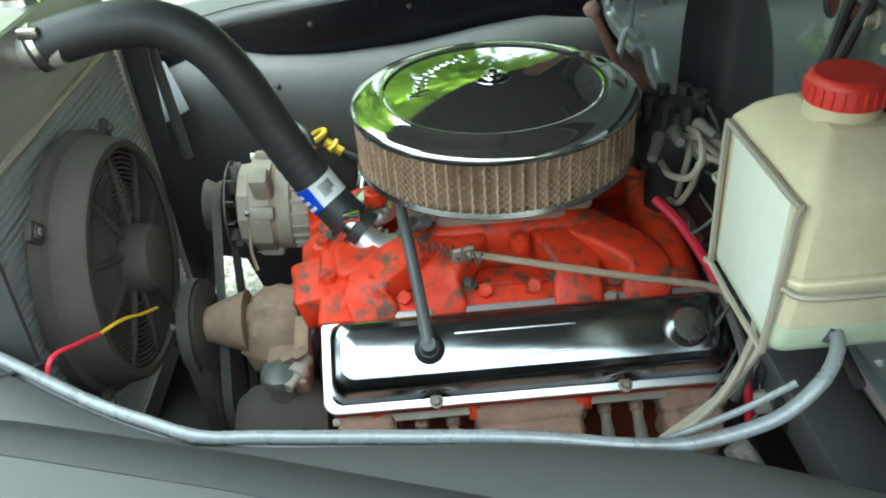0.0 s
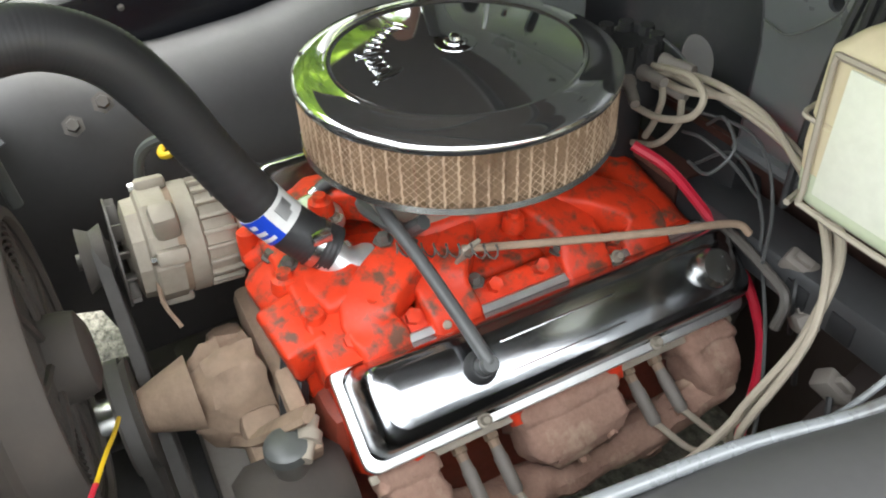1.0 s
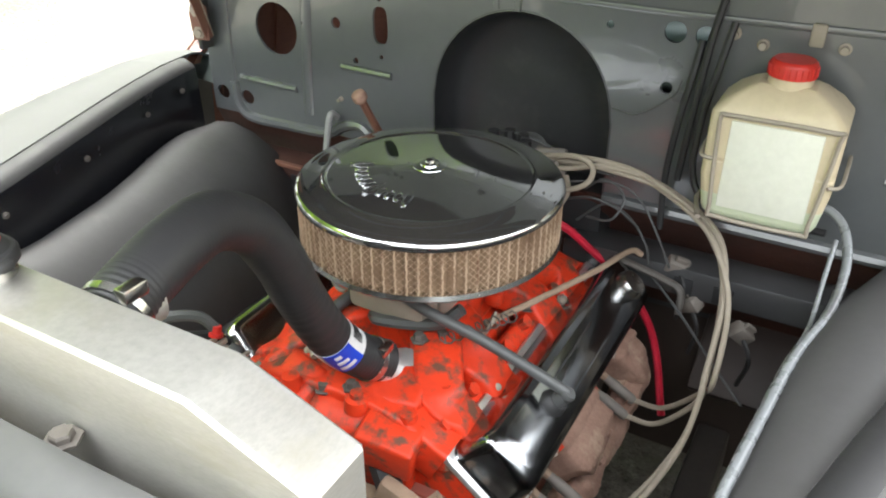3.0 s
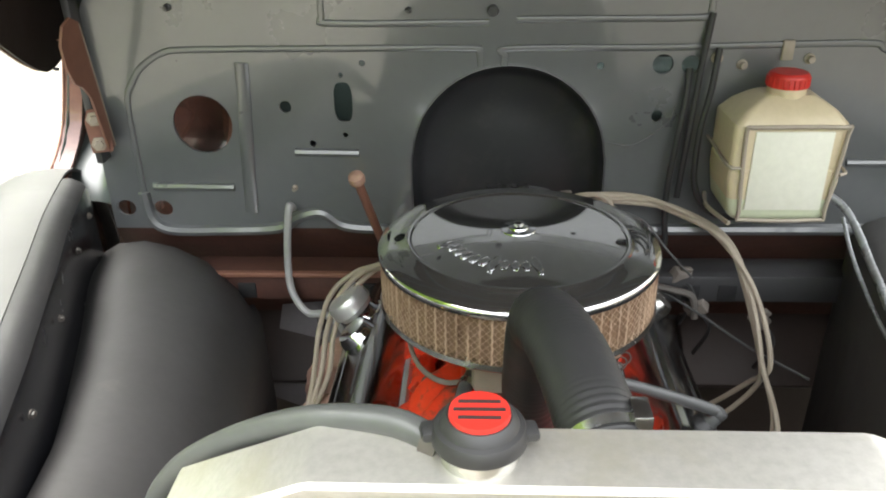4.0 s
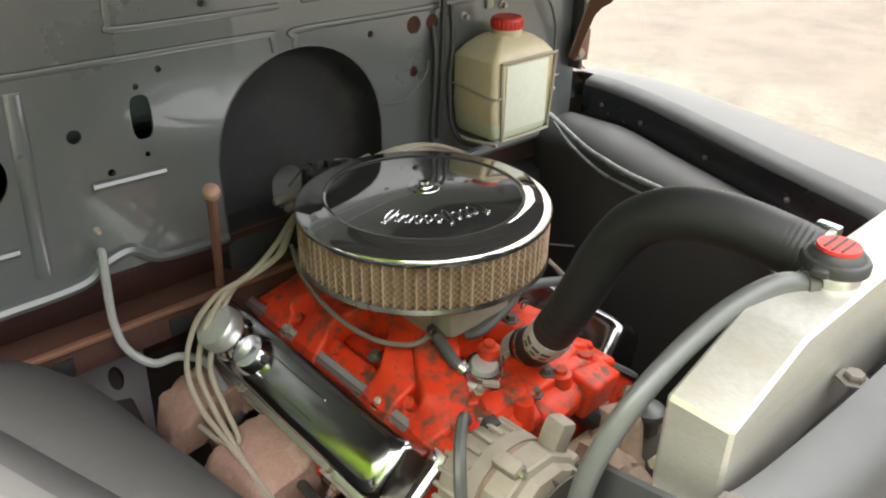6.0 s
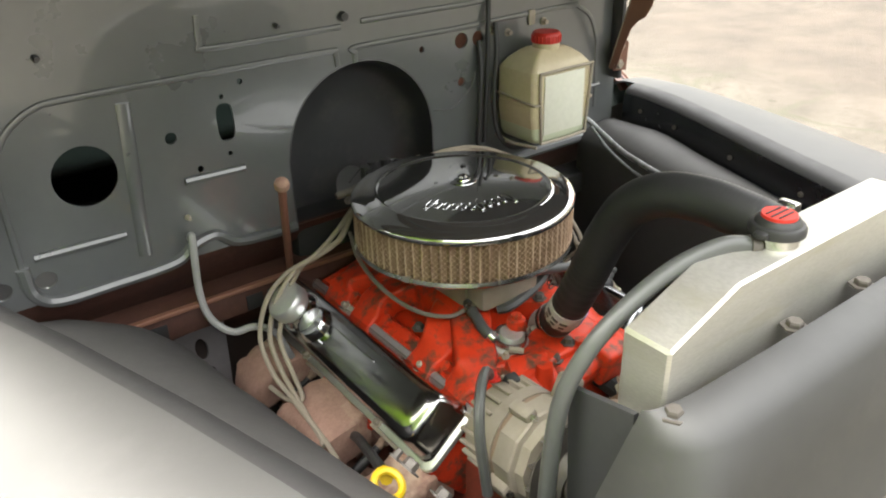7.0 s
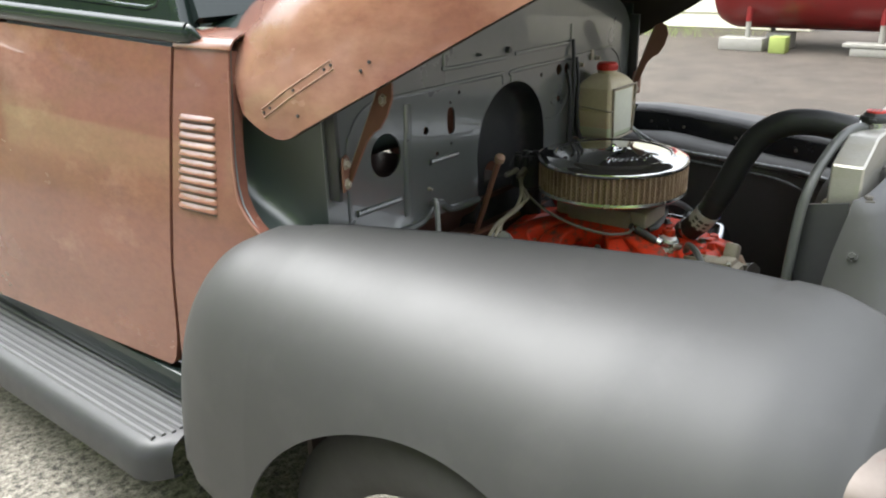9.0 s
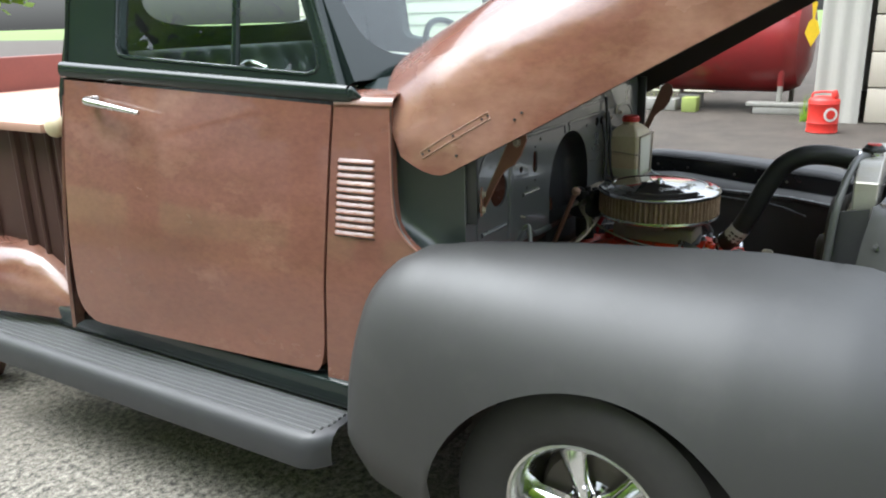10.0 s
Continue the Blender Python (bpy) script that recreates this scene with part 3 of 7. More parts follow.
bead([(-0.341, 0.869), (-0.29, 0.868), (-0.239, 0.867)], 0.007, flat=0.9, name="louvre_slot")
bead([(-0.581, 0.811), (-0.51, 0.81), (-0.447, 0.809)], 0.007, flat=0.9, name="louvre_slot")
bead([(0.52, 0.85), (0.57, 0.85), (0.61, 0.85)], 0.006, flat=0.9, name="louvre_slot")
bead([(-0.60, 0.80), (-0.595, 0.755), (-0.565, 0.733), (-0.48, 0.732), (-0.383, 0.736), (-0.347, 0.756), (-0.308, 0.764), (-0.272, 0.741), (-0.207, 0.735), (-0.16, 0.735)], 0.010, flat=1.0, name="lower_flange")
bead([(0.15, 0.735), (0.3, 0.735), (0.5, 0.735), (0.62, 0.735)], 0.010, flat=1.0, name="lower_flange")
for x, z, r in ((0.300, 1.014, 0.009), (0.338, 1.004, 0.008), (-0.348, 0.808, 0.005), (0.434, 1.012, 0.008), (-0.153, 1.087, 0.005), (-0.509, 1.094, 0.006)):
    part("spot_stud", lathe([(0, 0.012), (r * 0.6, 0.012), (r * 0.7, 0.004), (r, 0.003), (r, 0), (0, 0)], at(x, 0.284, z, 90, 0, 0), n=10), ALU_CAST if z < 1.05 else BLACK, truck)
part("spot_stud", lathe([(0, 0.01), (0.007, 0.01), (0.009, 0), (0, 0)], at(-0.03, 0.284, 1.085, 90, 0, 0), n=10), BLACK, truck)
# black box added to keep the opening below the recess dark
part("transmission_tunnel", box((0.31, 0.09, 0.15), at(-0.004, 0.335, 0.66), 0.02), RECESS, truck, "added black box closing the gap under the firewall recess")
# sloping toe board and the rusty rail at its foot
part("toe_board", skin([[(x, 0.285, 0.735), (x, 0.30, 0.70), (x, 0.335, 0.675), (x, 0.40, 0.50)] for x in np.linspace(-0.66, 0.66, 9)], thick=0.004), RUST_RED, truck, "rusty red toe board under the firewall")
part("body_rail", box((0.72, 0.07, 0.05), at(-0.26, 0.285, 0.640), 0.006), RUST_RED, truck, "rusty red body mount rail")
part("body_rail", box((0.518, 0.07, 0.05), at(0.361, 0.285, 0.640), 0.006), BLACK, truck, "black painted body mount rail")
part("rail_edge", box((0.72, 0.012, 0.008), at(-0.26, 0.246, 0.668), 0.002), HINGE_BROWN, truck, "rust-orange rail edge")
for x in (-0.5, -0.44, -0.27, -0.23, 0.3, 0.36):
    part("rail_slot", box((0.03, 0.004, 0.028), at(x, 0.2495, 0.635), 0.001), RECESS, truck)
# dark sheets added to stand for the gloom behind and below the engine
part("lower_firewall", box((1.30, 0.02, 0.50), at(0, 0.43, 0.40), 0.004), LINING, truck, "added dark brown panel hiding the ground below the firewall")
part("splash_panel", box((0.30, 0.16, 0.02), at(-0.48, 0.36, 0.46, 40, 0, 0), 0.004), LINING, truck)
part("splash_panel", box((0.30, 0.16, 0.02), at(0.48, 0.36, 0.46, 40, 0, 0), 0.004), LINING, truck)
part("brace_plate", plate([(-0.075, -0.10), (0.045, -0.13), (0.075, 0.10), (-0.06, 0.12)], [oval(0.02, 0.05, 0.012, 0.02, 14)], 0.012, at(-0.365, 0.36, 0.45, 62, 0, -6)), DUSTY_PLATE, truck, "dusty grey steel brace plate")
# frame rails and crossmember down in the bay
for s in (-1, 1):
    part("frame_rail", box((0.06, 1.9, 0.12), at(0.38 * s, 0.1, 0.18), 0.008), DARK_METAL, truck, "dark oily steel frame rail")
part("crossmember", box((0.8, 0.16, 0.09), at(0, -0.30, 0.20), 0.02), DARK_METAL, truck)
part("crossmember", box((0.72, 0.05, 0.06), at(0, -0.56, 0.40), 0.012), DARK_METAL, truck)
part("splash_pan", skin([[(x, -0.60, 0.26), (x, -0.48, 0.17), (x, -0.25, 0.15)] for x in (-0.34, 0.0, 0.34)], thick=0.004), RECESS, truck, "black oily splash pan under the fan")


# cab: cowl sides, doors, pillars, roof
def side_x(y, z):
    """Half-width of the cab's side at a place."""
    base = np.interp(z, [0.40, 0.45, 0.7, 0.83, 1.02, 1.15, 1.22, 1.75], [0.835, 0.838, 0.82, 0.80, 0.768, 0.742, 0.725, 0.62])
    return float(base + 0.07 * min(1.0, max(-0.3, (y - 0.6) / 1.0)))


def side_sheet(sign, ys_of, zs, thick=0.03, off=0.0):
    rows = []
    for z in zs:
        a, b = ys_of(z)
        lift = 0.050 * min(1.0, max(0.0, (z - 0.8) / 0.35))
        rows.append([(sign * (side_x(y, z) + off), y, z + lift * max(0.0, y - 0.61)) for y in np.linspace(a, b, 14)])
    return skin(rows, thick=thick * sign)


def cowl_front(z):
    return float(np.interp(z, [0.42, 0.78, 0.80, 0.815, 0.84, 0.88, 0.94, 1.16], [0.42, 0.42, 0.33, 0.345, 0.385, 0.412, 0.425, 0.45]))


def door_edges(z):
    r = 0.10
    d = max(0.0, (0.46 + r - z)) / r
    cut = r * (1 - (1 - min(1, d) ** 2) ** 0.5)
    rear = 1.565 + 0.03 * min(1.0, (z - 0.46) / 0.4)
    return 0.615 + cut * 0.3, rear - cut


for s in (-1, 1):
    cowl = part("cowl_side", side_sheet(s, lambda z: (cowl_front(z), 0.609), [0.42, 0.5, 0.6, 0.7, 0.76, 0.79, 0.80, 0.815, 0.83, 0.85, 0.88, 0.91, 0.95, 1.0, 1.05, 1.1, 1.13, 1.15]), BROWN, truck, "faded brown painted cowl side with louvres", smooth=50)
    for i in range(11):
        z = 0.838 + i * 0.0178
        x = side_x(0.53, z)
        ya, yb = 0.592, 0.464 + 0.001 * i
        rows = []
        for y in (ya, ya - 0.004, ya - 0.012, 0.53, yb + 0.012, yb + 0.004, yb):
            k = 0.0 if y in (ya, yb) else (0.6 if y in (ya - 0.004, yb + 0.004) else 1.0)
            rows.append([(s * (side_x(y, z + dz) - 0.004 + d * k), y, z + dz) for dz, d in ((0.0065, 0.004), (0.003, 0.0065), (-0.001, 0.0092), (-0.0035, 0.0100), (-0.005, 0.009))])
        part("louvre", skin(rows, thick=0.001), BROWN, cowl, smooth=60)
        # dark strip painting the shade in the gap under each louvre
        part("louvre_slit", sweep([(s * (side_x(y, z) + 0.0), y, z - 0.0062) for y in (ya - 0.006, 0.53, yb + 0.006)], 0.0026, n=6, steps=3), RECESS, cowl)
    rows = [[(s * (side_x(y, 1.15) - dx), y, z) for y in np.linspace(0.44, 0.609, 6)] for dx, z in ((0.0, 1.15), (0.003, 1.158), (0.010, 1.166), (0.024, 1.173), (0.05, 1.178), (0.10, 1.180))]
    part("cowl_shoulder", skin(rows, thick=0.004), BROWN, cowl, smooth=60)
    door = part("door", side_sheet(s, door_edges, [0.46, 0.464, 0.47, 0.48, 0.495, 0.515, 0.54, 0.58, 0.65, 0.72, 0.8, 0.88, 0.96, 1.03, 1.09, 1.13, 1.15], 0.035, 0.003), BROWN, truck, "patina brown door with soft pale patches", smooth=60)
    hx = side_x(1.35, 1.10)
    part("handle", sweep([(s * (hx + 0.0), 1.455, 1.142), (s * (hx + 0.045), 1.45, 1.142), (s * (hx + 0.05), 1.37, 1.134), (s * (hx + 0.04), 1.23, 1.116)], [0.014, 0.013, 0.011, 0.006], n=10), CHROME_DIRTY, door, "chrome lever door handle")
    # belt moulding, window surround, pane
    part("belt_moulding", sweep([(s * (side_x(y, 1.18) + 0.004 - d), y, 1.178 + 0.05 * max(0.0, y - 0.61) - 2 * d) for y, d in ((0.535, 0.006), (0.56, 0.0), (0.60, 0), (0.9, 0), (1.3, 0), (1.61, 0))], [0.006, 0.018, 0.022, 0.022, 0.023, 0.024], n=12, flat=0.55, up=(1, 0, 0)), GREENBLACK, truck, "glossy dark green belt moulding")
    ring_out = [(0.600, 1.185), (1.60, 1.235), (1.59, 1.68), (1.52, 1.74), (0.88, 1.74), (0.82, 1.69), (0.69, 1.40)]
    ring_in = [(0.665, 1.245), (0.675, 1.228), (0.705, 1.221), (1.35, 1.262), (1.385, 1.270), (1.40, 1.295), (1.40, 1.62), (1.36, 1.66), (0.91, 1.66), (0.86, 1.62), (0.725, 1.40), (0.672, 1.28)]
    bm = plate(ring_out, [ring_in], 0.04, Matrix())
    for v in bm.verts:
        y, z, d = v.co.x, v.co.y, v.co.z
        v.co = (s * (side_x(y, z) - d), y, z)
    part("window_frame", bm, GREENBLACK, truck, "dark green black door window frame")
    bm = plate(ring_in, [], 0.004, Matrix())
    for v in bm.verts:
        y, z, d = v.co.x, v.co.y, v.co.z
        v.co = (s * (side_x(y, z) - 0.02 - d), y, z)
    PANE_BM = bm
    glass = bpy.data.materials.get("clear_glass")
    if not glass:
        glass = bpy.data.materials.new("clear_glass")
        glass.use_nodes = True
        gb = glass.node_tree.nodes["Principled BSDF"]
        gb.inputs["Transmission Weight"].default_value, gb.inputs["Roughness"].default_value, gb.inputs["IOR"].default_value = 1.0, 0.0, 1.45
        gb.inputs["Base Color"].default_value = (0.85, 0.95, 0.92, 1)
    pane = part("window_pane", bm, glass, truck)
    pane.visible_shadow = False
    part("vent_post", sweep([(s * (side_x(0.93, 1.22) - 0.02), 0.955, 1.225), (s * (side_x(0.93, 1.45) - 0.02), 0.965, 1.45), (s * (side_x(0.93, 1.66) - 0.02), 0.975, 1.66)], 0.012, n=8, steps=3), GREENBLACK, truck, "dark vent window post")
    part("window_bead", sweep([(s * (side_x(y, z) - 0.004), y, z) for y, z in ring_in] + [(s * (side_x(*ring_in[0]) - 0.004), *ring_in[0])], 0.007, n=8, steps=0), GREENBLACK, truck)
    part("window_crank", sweep([(s * 0.70, 0.86, 1.235), (s * 0.695, 0.93, 1.25), (s * 0.695, 0.97, 1.235)], 0.006, n=6), CHROME_DIRTY, truck)
    rows = []
    for k in np.linspace(0, 1, 7):
        yd, z, xs = 0.600 + 0.235 * k, 1.185 + 0.525 * k, 0.738 - 0.105 * k
        rows.append([(s * (xs - dx), yd + dy, z) for dx, dy in ((-0.002, 0.004), (0.004, -0.010), (0.018, -0.016), (0.036, -0.010), (0.055, -0.002))])
    part("pillar", skin(rows, thick=0.008), GREENBLACK, truck, "dark green windscreen pillar", smooth=70)
    for nm, mt, zs in (("rear_corner", BROWN, (0.42, 0.6, 0.8, 1.0, 1.15)), ("rear_corner_upper", GREENBLACK, (1.15, 1.3, 1.5, 1.74))):
        rows = [[(s * (side_x(1.60, z) - dx), 1.607 + dy, z) for dx, dy in ((0.004, 0.0), (0.008, 0.008), (0.022, 0.022), (0.06, 0.034), (0.16, 0.038))] for z in zs]
        part(nm, skin(rows, thick=0.01), mt, truck, smooth=60)
    part("sill", box((0.09, 1.36, 0.075), at(s * 0.805, 1.11, 0.41), 0.01), GREENBLACK, truck, "black rocker sill")
    # curved scoop between the firewall and the cowl side
    rows = []
    for z in (0.765, 0.785, 0.805, 0.83, 0.86, 0.90, 0.95, 1.0, 1.05, 1.10, 1.15):
        front = cowl_front(max(z, 0.80))
        deep = 0.10 * (1 - max(0.0, (0.90 - z) / 0.135) ** 2)
        p0, p1, p2, p3 = Vector((side_x(front, z) - 0.008, front)), Vector((0.745, front + deep * 1.1)), Vector((0.672, 0.34 + deep * 1.4)), Vector((0.66, 0.286))
        row = []
        for t in np.linspace(0, 1, 15):
            q = p0 * (1 - t) ** 3 + p1 * 3 * t * (1 - t) ** 2 + p2 * 3 * t * t * (1 - t) + p3 * t**3
            row.append((s * q.x, q.y, z))
        rows.append(row)
    part("cowl_inner", skin(rows, thick=0.003), INNER_GREEN, truck, "glossy dark green-grey curved inner cowl panel", smooth=60)
    # pale worn rim of the cowl opening
    part("cowl_rim", sweep([(s * (side_x(cowl_front(z), z) + 0.001), cowl_front(z) - 0.001, z) for z in (0.802, 0.815, 0.83, 0.85, 0.88, 0.94, 1.02, 1.10)], 0.0026, n=6, steps=5), HINGE_BROWN, truck)

# cowl top, windscreen, roof, rear wall
rows = [[(x, 0.284 + 0.32 * k + 0.03 * (1 - (x / 0.7) ** 2) * (-k), 1.195 - 0.02 * abs(x) ** 3 + 0.015 * k - (0.03 if abs(x) > 0.62 else 0)) for x in np.linspace(-0.70, 0.70, 15)] for k in (0, 0.4, 0.8, 1.0)]
part("cowl_top", skin(rows, thick=0.004), GREENBLACK, truck, smooth=60)
bm = plate([(-0.70, 0), (0.70, 0), (0.62, 0.62), (-0.62, 0.62)], [oval(0, 0.30, 0.60, 0.255, 40, 5)], 0.03, at(0, 0.60, 1.19, 62, 0, 0))
part("windscreen_frame", bm, GREENBLACK, truck)
pane = part("windscreen", plate(oval(0, 0.30, 0.60, 0.255, 40, 5), [], 0.004, at(0, 0.61, 1.19, 62, 0, 0)), glass, truck)
pane.visible_shadow = False
rows = [[(x * math.cos(0) * wd, y, 1.73 + hgt * (1 - abs(x) ** 2.6)) for x in np.linspace(-1, 1, 17)] for y, wd, hgt in ((0.78, 0.64, 0.0), (0.86, 0.645, 0.06), (1.1, 0.65, 0.10), (1.45, 0.65, 0.09), (1.60, 0.64, 0.05), (1.655, 0.63, -0.03))]
part("roof", skin(rows, thick=0.01), GREENBLACK, truck, smooth=70)
bm = plate([(-0.84, 0.42), (0.84, 0.42), (0.80, 1.15), (0.63, 1.74), (-0.63, 1.74), (-0.80, 1.15)], [oval(0, 1.47, 0.46, 0.13, 32, 4)], 0.02, Matrix.Translation((0, 1.66, 0)) @ Euler((radians(90), 0, 0)).to_matrix().to_4x4())
part("cab_back", bm, GREENBLACK, truck)
part("cab_floor", box((1.5, 1.3, 0.02), at(0, 1.05, 0.50)), BLACK, truck)
part("dashboard", box((1.3, 0.18, 0.2), at(0, 0.62, 1.05), 0.04), GREENBLACK, truck)
seat = part("bench_seat_cushion", box((1.3, 0.5, 0.2), at(0, 1.35, 0.72), 0.06, seg=4), SEAT, truck)
rows = []
for z, y in ((0.78, 1.42), (1.0, 1.48), (1.20, 1.55), (1.255, 1.575), (1.27, 1.60), (1.24, 1.64), (0.8, 1.60)):
    rows.append([(x, y - 0.012 * abs(math.sin(x * 26)), z) for x in np.linspace(-0.66, 0.66, 90)])
part("bench_seat_back", skin(rows, thick=0.01), SEAT, truck, "dark pleated vinyl seat back", smooth=60)
part("steering_wheel", sweep([(0.36 + 0.2 * math.cos(a), 0.88 + 0.1 * math.sin(a), 1.17 + 0.17 * math.sin(a)) for a in np.linspace(0, 2 * math.pi, 25)], 0.012, n=8, steps=2), BLACK, truck)

# raised hood, hinged at the cowl
HINGE = Vector((0, 0.485, 1.165))
HOOD = Matrix.Translation(HINGE) @ Euler((radians(-28), 0, 0)).to_matrix().to_4x4() @ at(-0.74, 0, -0.2) @ at(0, 0, 0, 0, -1.7, 0) @ at(0.74, 0, 0.2)
HW = [(0.0, 0.742, 0.135), (0.15, 0.735, 0.14), (0.3, 0.70, 0.14), (0.5, 0.635, 0.13), (0.7, 0.56, 0.11), (0.9, 0.475, 0.08), (1.05, 0.39, 0.03), (1.15, 0.31, -0.04), (1.2, 0.22, -0.12)]


def hood_rows(inset):
    rows = []
    for p in [0.0, 0.01, 0.02, 0.04, 0.06, 0.08, 0.10, 0.14, *np.linspace(0.18, 1.2, 26)]:
        hw, crown = lerp_table(HW, p)
        low = -0.238 + max(0.0, 0.10 - p) ** 2 * 9.0 + 0.02 * (p > 0.3) * (p - 0.3)
        h = crown + 0.30
        row = []
        start = math.asin(min(1, ((low + 0.30) / h)) ** (3.6 / 2))
        for a in np.linspace(start, math.pi - start, 41):
            x = math.copysign(abs(math.cos(a)) ** (2 / 3.6), math.cos(a)) * (hw - inset)
            row.append(HOOD @ Vector((x, -p, -0.30 + (h - inset) * math.sin(a) ** (2 / 3.6))))
        rows.append(row)
    return rows


hood = part("hood", skin(hood_rows(0.0), thick=0.003), BROWN, truck, "faded brown hood propped open", smooth=60)
part("hood_lining", skin(hood_rows(0.010), thick=0.003), LINING, truck, "black underside of the hood", smooth=60)
for k in (0.25, 0.55, 0.85):
    hw, crown = lerp_table(HW, k)
    part("hood_brace", sweep([HOOD @ Vector((x * (hw - 0.04), -k, crown - 0.03 - 0.12 * abs(x) ** 3)) for x in (-0.9, -0.5, 0, 0.5, 0.9)], 0.02, n=8, flat=0.5, up=(0, 0, 1)), BLACK, truck)
# outline left by the hood's side trim
HOOD_TREE = BVHTree.FromPolygons([hood.matrix_world @ v.co for v in hood.data.vertices], [tuple(q.vertices) for q in hood.data.polygons])


def on_hood(sign, y, z, proud):
    """The place on the hood's outer side at this y and z."""
    hit = HOOD_TREE.ray_cast(Vector((sign * 2.0, y, z)), Vector((-sign, 0, 0)))[0]
    return hit + Vector((sign * proud, 0, 0)) if hit else Vector((sign * 0.72, y, z))


for s in (-1, 1):
    a, b, up = Vector((0, 0.352, 1.034)), Vector((0, 0.185, 1.132)), Vector((0, 0.007, 0.014))
    loop = [a.lerp(b, t) for t in np.linspace(0, 1, 9)] + [b.lerp(a, t) + up for t in np.linspace(0, 1, 9)] + [a]
    trim = part("trim_outline", sweep([on_hood(s, q.y, q.z, 0.0006) for q in loop], 0.0013, n=6, steps=0), RUST, truck)
    for k in (0.02, 0.12, 0.5, 0.9, 0.98):
        q = a.lerp(b, k) + up * 0.5
        part("trim_hole", lathe([(0, 0.002), (0.0026, 0.002), (0.003, -0.002), (0, -0.002)], Matrix.Translation(on_hood(s, q.y, q.z, 0)) @ at(0, 0, 0, 0, 82 * s, 0), n=8), RECESS, trim)
    for y, z in ((0.262, 1.045), (0.322, 0.995), (0.13, 1.13), (0.115, 1.145)):
        part("trim_hole", lathe([(0, 0.003), (0.003, 0.003), (0.003, -0.004), (0, -0.004)], Matrix.Translation(on_hood(s, y, z, 0)) @ at(0, 0, 0, 0, 82 * s, 0), n=8), RECESS, trim)
    # hinge arms beside the firewall: an upright flat arm with a bent foot
    low, top = Vector((s * 0.624, 0.262, 0.885)), Vector((s * 0.595, 0.172, 1.10))
    ya = (top - low).normalized()
    za = Vector((s * 0.97, 0.24, 0.0))
    za = (za - ya * za.dot(ya)).normalized()
    HM = Matrix.Translation(low) @ Matrix((ya.cross(za), ya, za)).transposed().to_4x4()
    k = 1 if ya.cross(za).y < 0 else -1
    arm = [(k * x, y) for x, y in ((-0.006, 0), (0.010, 0), (0.012, 0.07), (0.014, 0.11), (0.024, 0.135), (0.036, 0.15), (0.042, 0.18), (0.040, 0.215), (0.026, 0.237), (0.008, 0.24), (-0.006, 0.225))]
    hinge = part("hood_hinge", plate(arm, [], 0.004, HM), HINGE_BROWN, truck, "rusty brown flat hood hinge arm")
    part("hinge_edge", sweep([HM @ Vector((k * -0.006, v, 0.002)) for v in (0.0, 0.1, 0.222)], 0.0026, n=6, steps=3), ALU_CAST, hinge, "bright worn edge")
    FT = Matrix.Translation((s * 0.638, 0.252, 0.912)) @ Euler((radians(90), 0, radians(-22 * s))).to_matrix().to_4x4()
    part("hinge_foot", plate([(-0.014, -0.030), (0.016, -0.030), (0.018, 0.030), (0.008, 0.040), (-0.010, 0.038), (-0.016, 0.02)], [], 0.004, FT), HINGE_BROWN, hinge)
    for v in (-0.016, 0.024):
        bolt(hinge, FT @ at(-0.002, v, 0.004), 0.008, 0.008, ALU_CAST)
    bolt(hinge, HM @ at(k * 0.018, 0.20, 0.004), 0.008, 0.006, ALU_CAST)
    part("hinge_bracket", box((0.012, 0.03, 0.26), at(s * 0.648, 0.270, 0.99), 0.003), BLACK, truck)

# running boards with ribs
for s in (-1, 1):
    y0, y1, xi, xo = 0.52, 2.15, 0.79, 1.0
    rows = []
    for y in [y0, y0 + 0.01, y0 + 0.03, y0 + 0.06, *np.linspace(y0 + 0.12, y1, 8)]:
        k = 0.05 * max(0, 1 - (y - y0) / 0.06) ** 2
        rows.append([(s * x, y, z) for x, z in ((xi, 0.35), (xi + 0.01, 0.355), (xo - 0.035 - k, 0.355), (xo - 0.012 - k, 0.345), (xo - k, 0.32), (xo - k, 0.275), (xo - 0.02 - k, 0.27))])
    rb = part("running_board", skin(rows, thick=0.004), TREAD, truck, "grey ribbed running board", smooth=50)
    for i in range(8):
        x = xi + 0.03 + i * 0.02
        part("rib", sweep([(s * x, y0 + 0.025 + 0.008 * max(0, i - 5), 0.358), (s * x, 1.2, 0.358), (s * x, y1 - 0.01, 0.358)], 0.0068, n=6, steps=1, flat=1.0, up=(0, 0, 1)), RIB_GREY, rb)


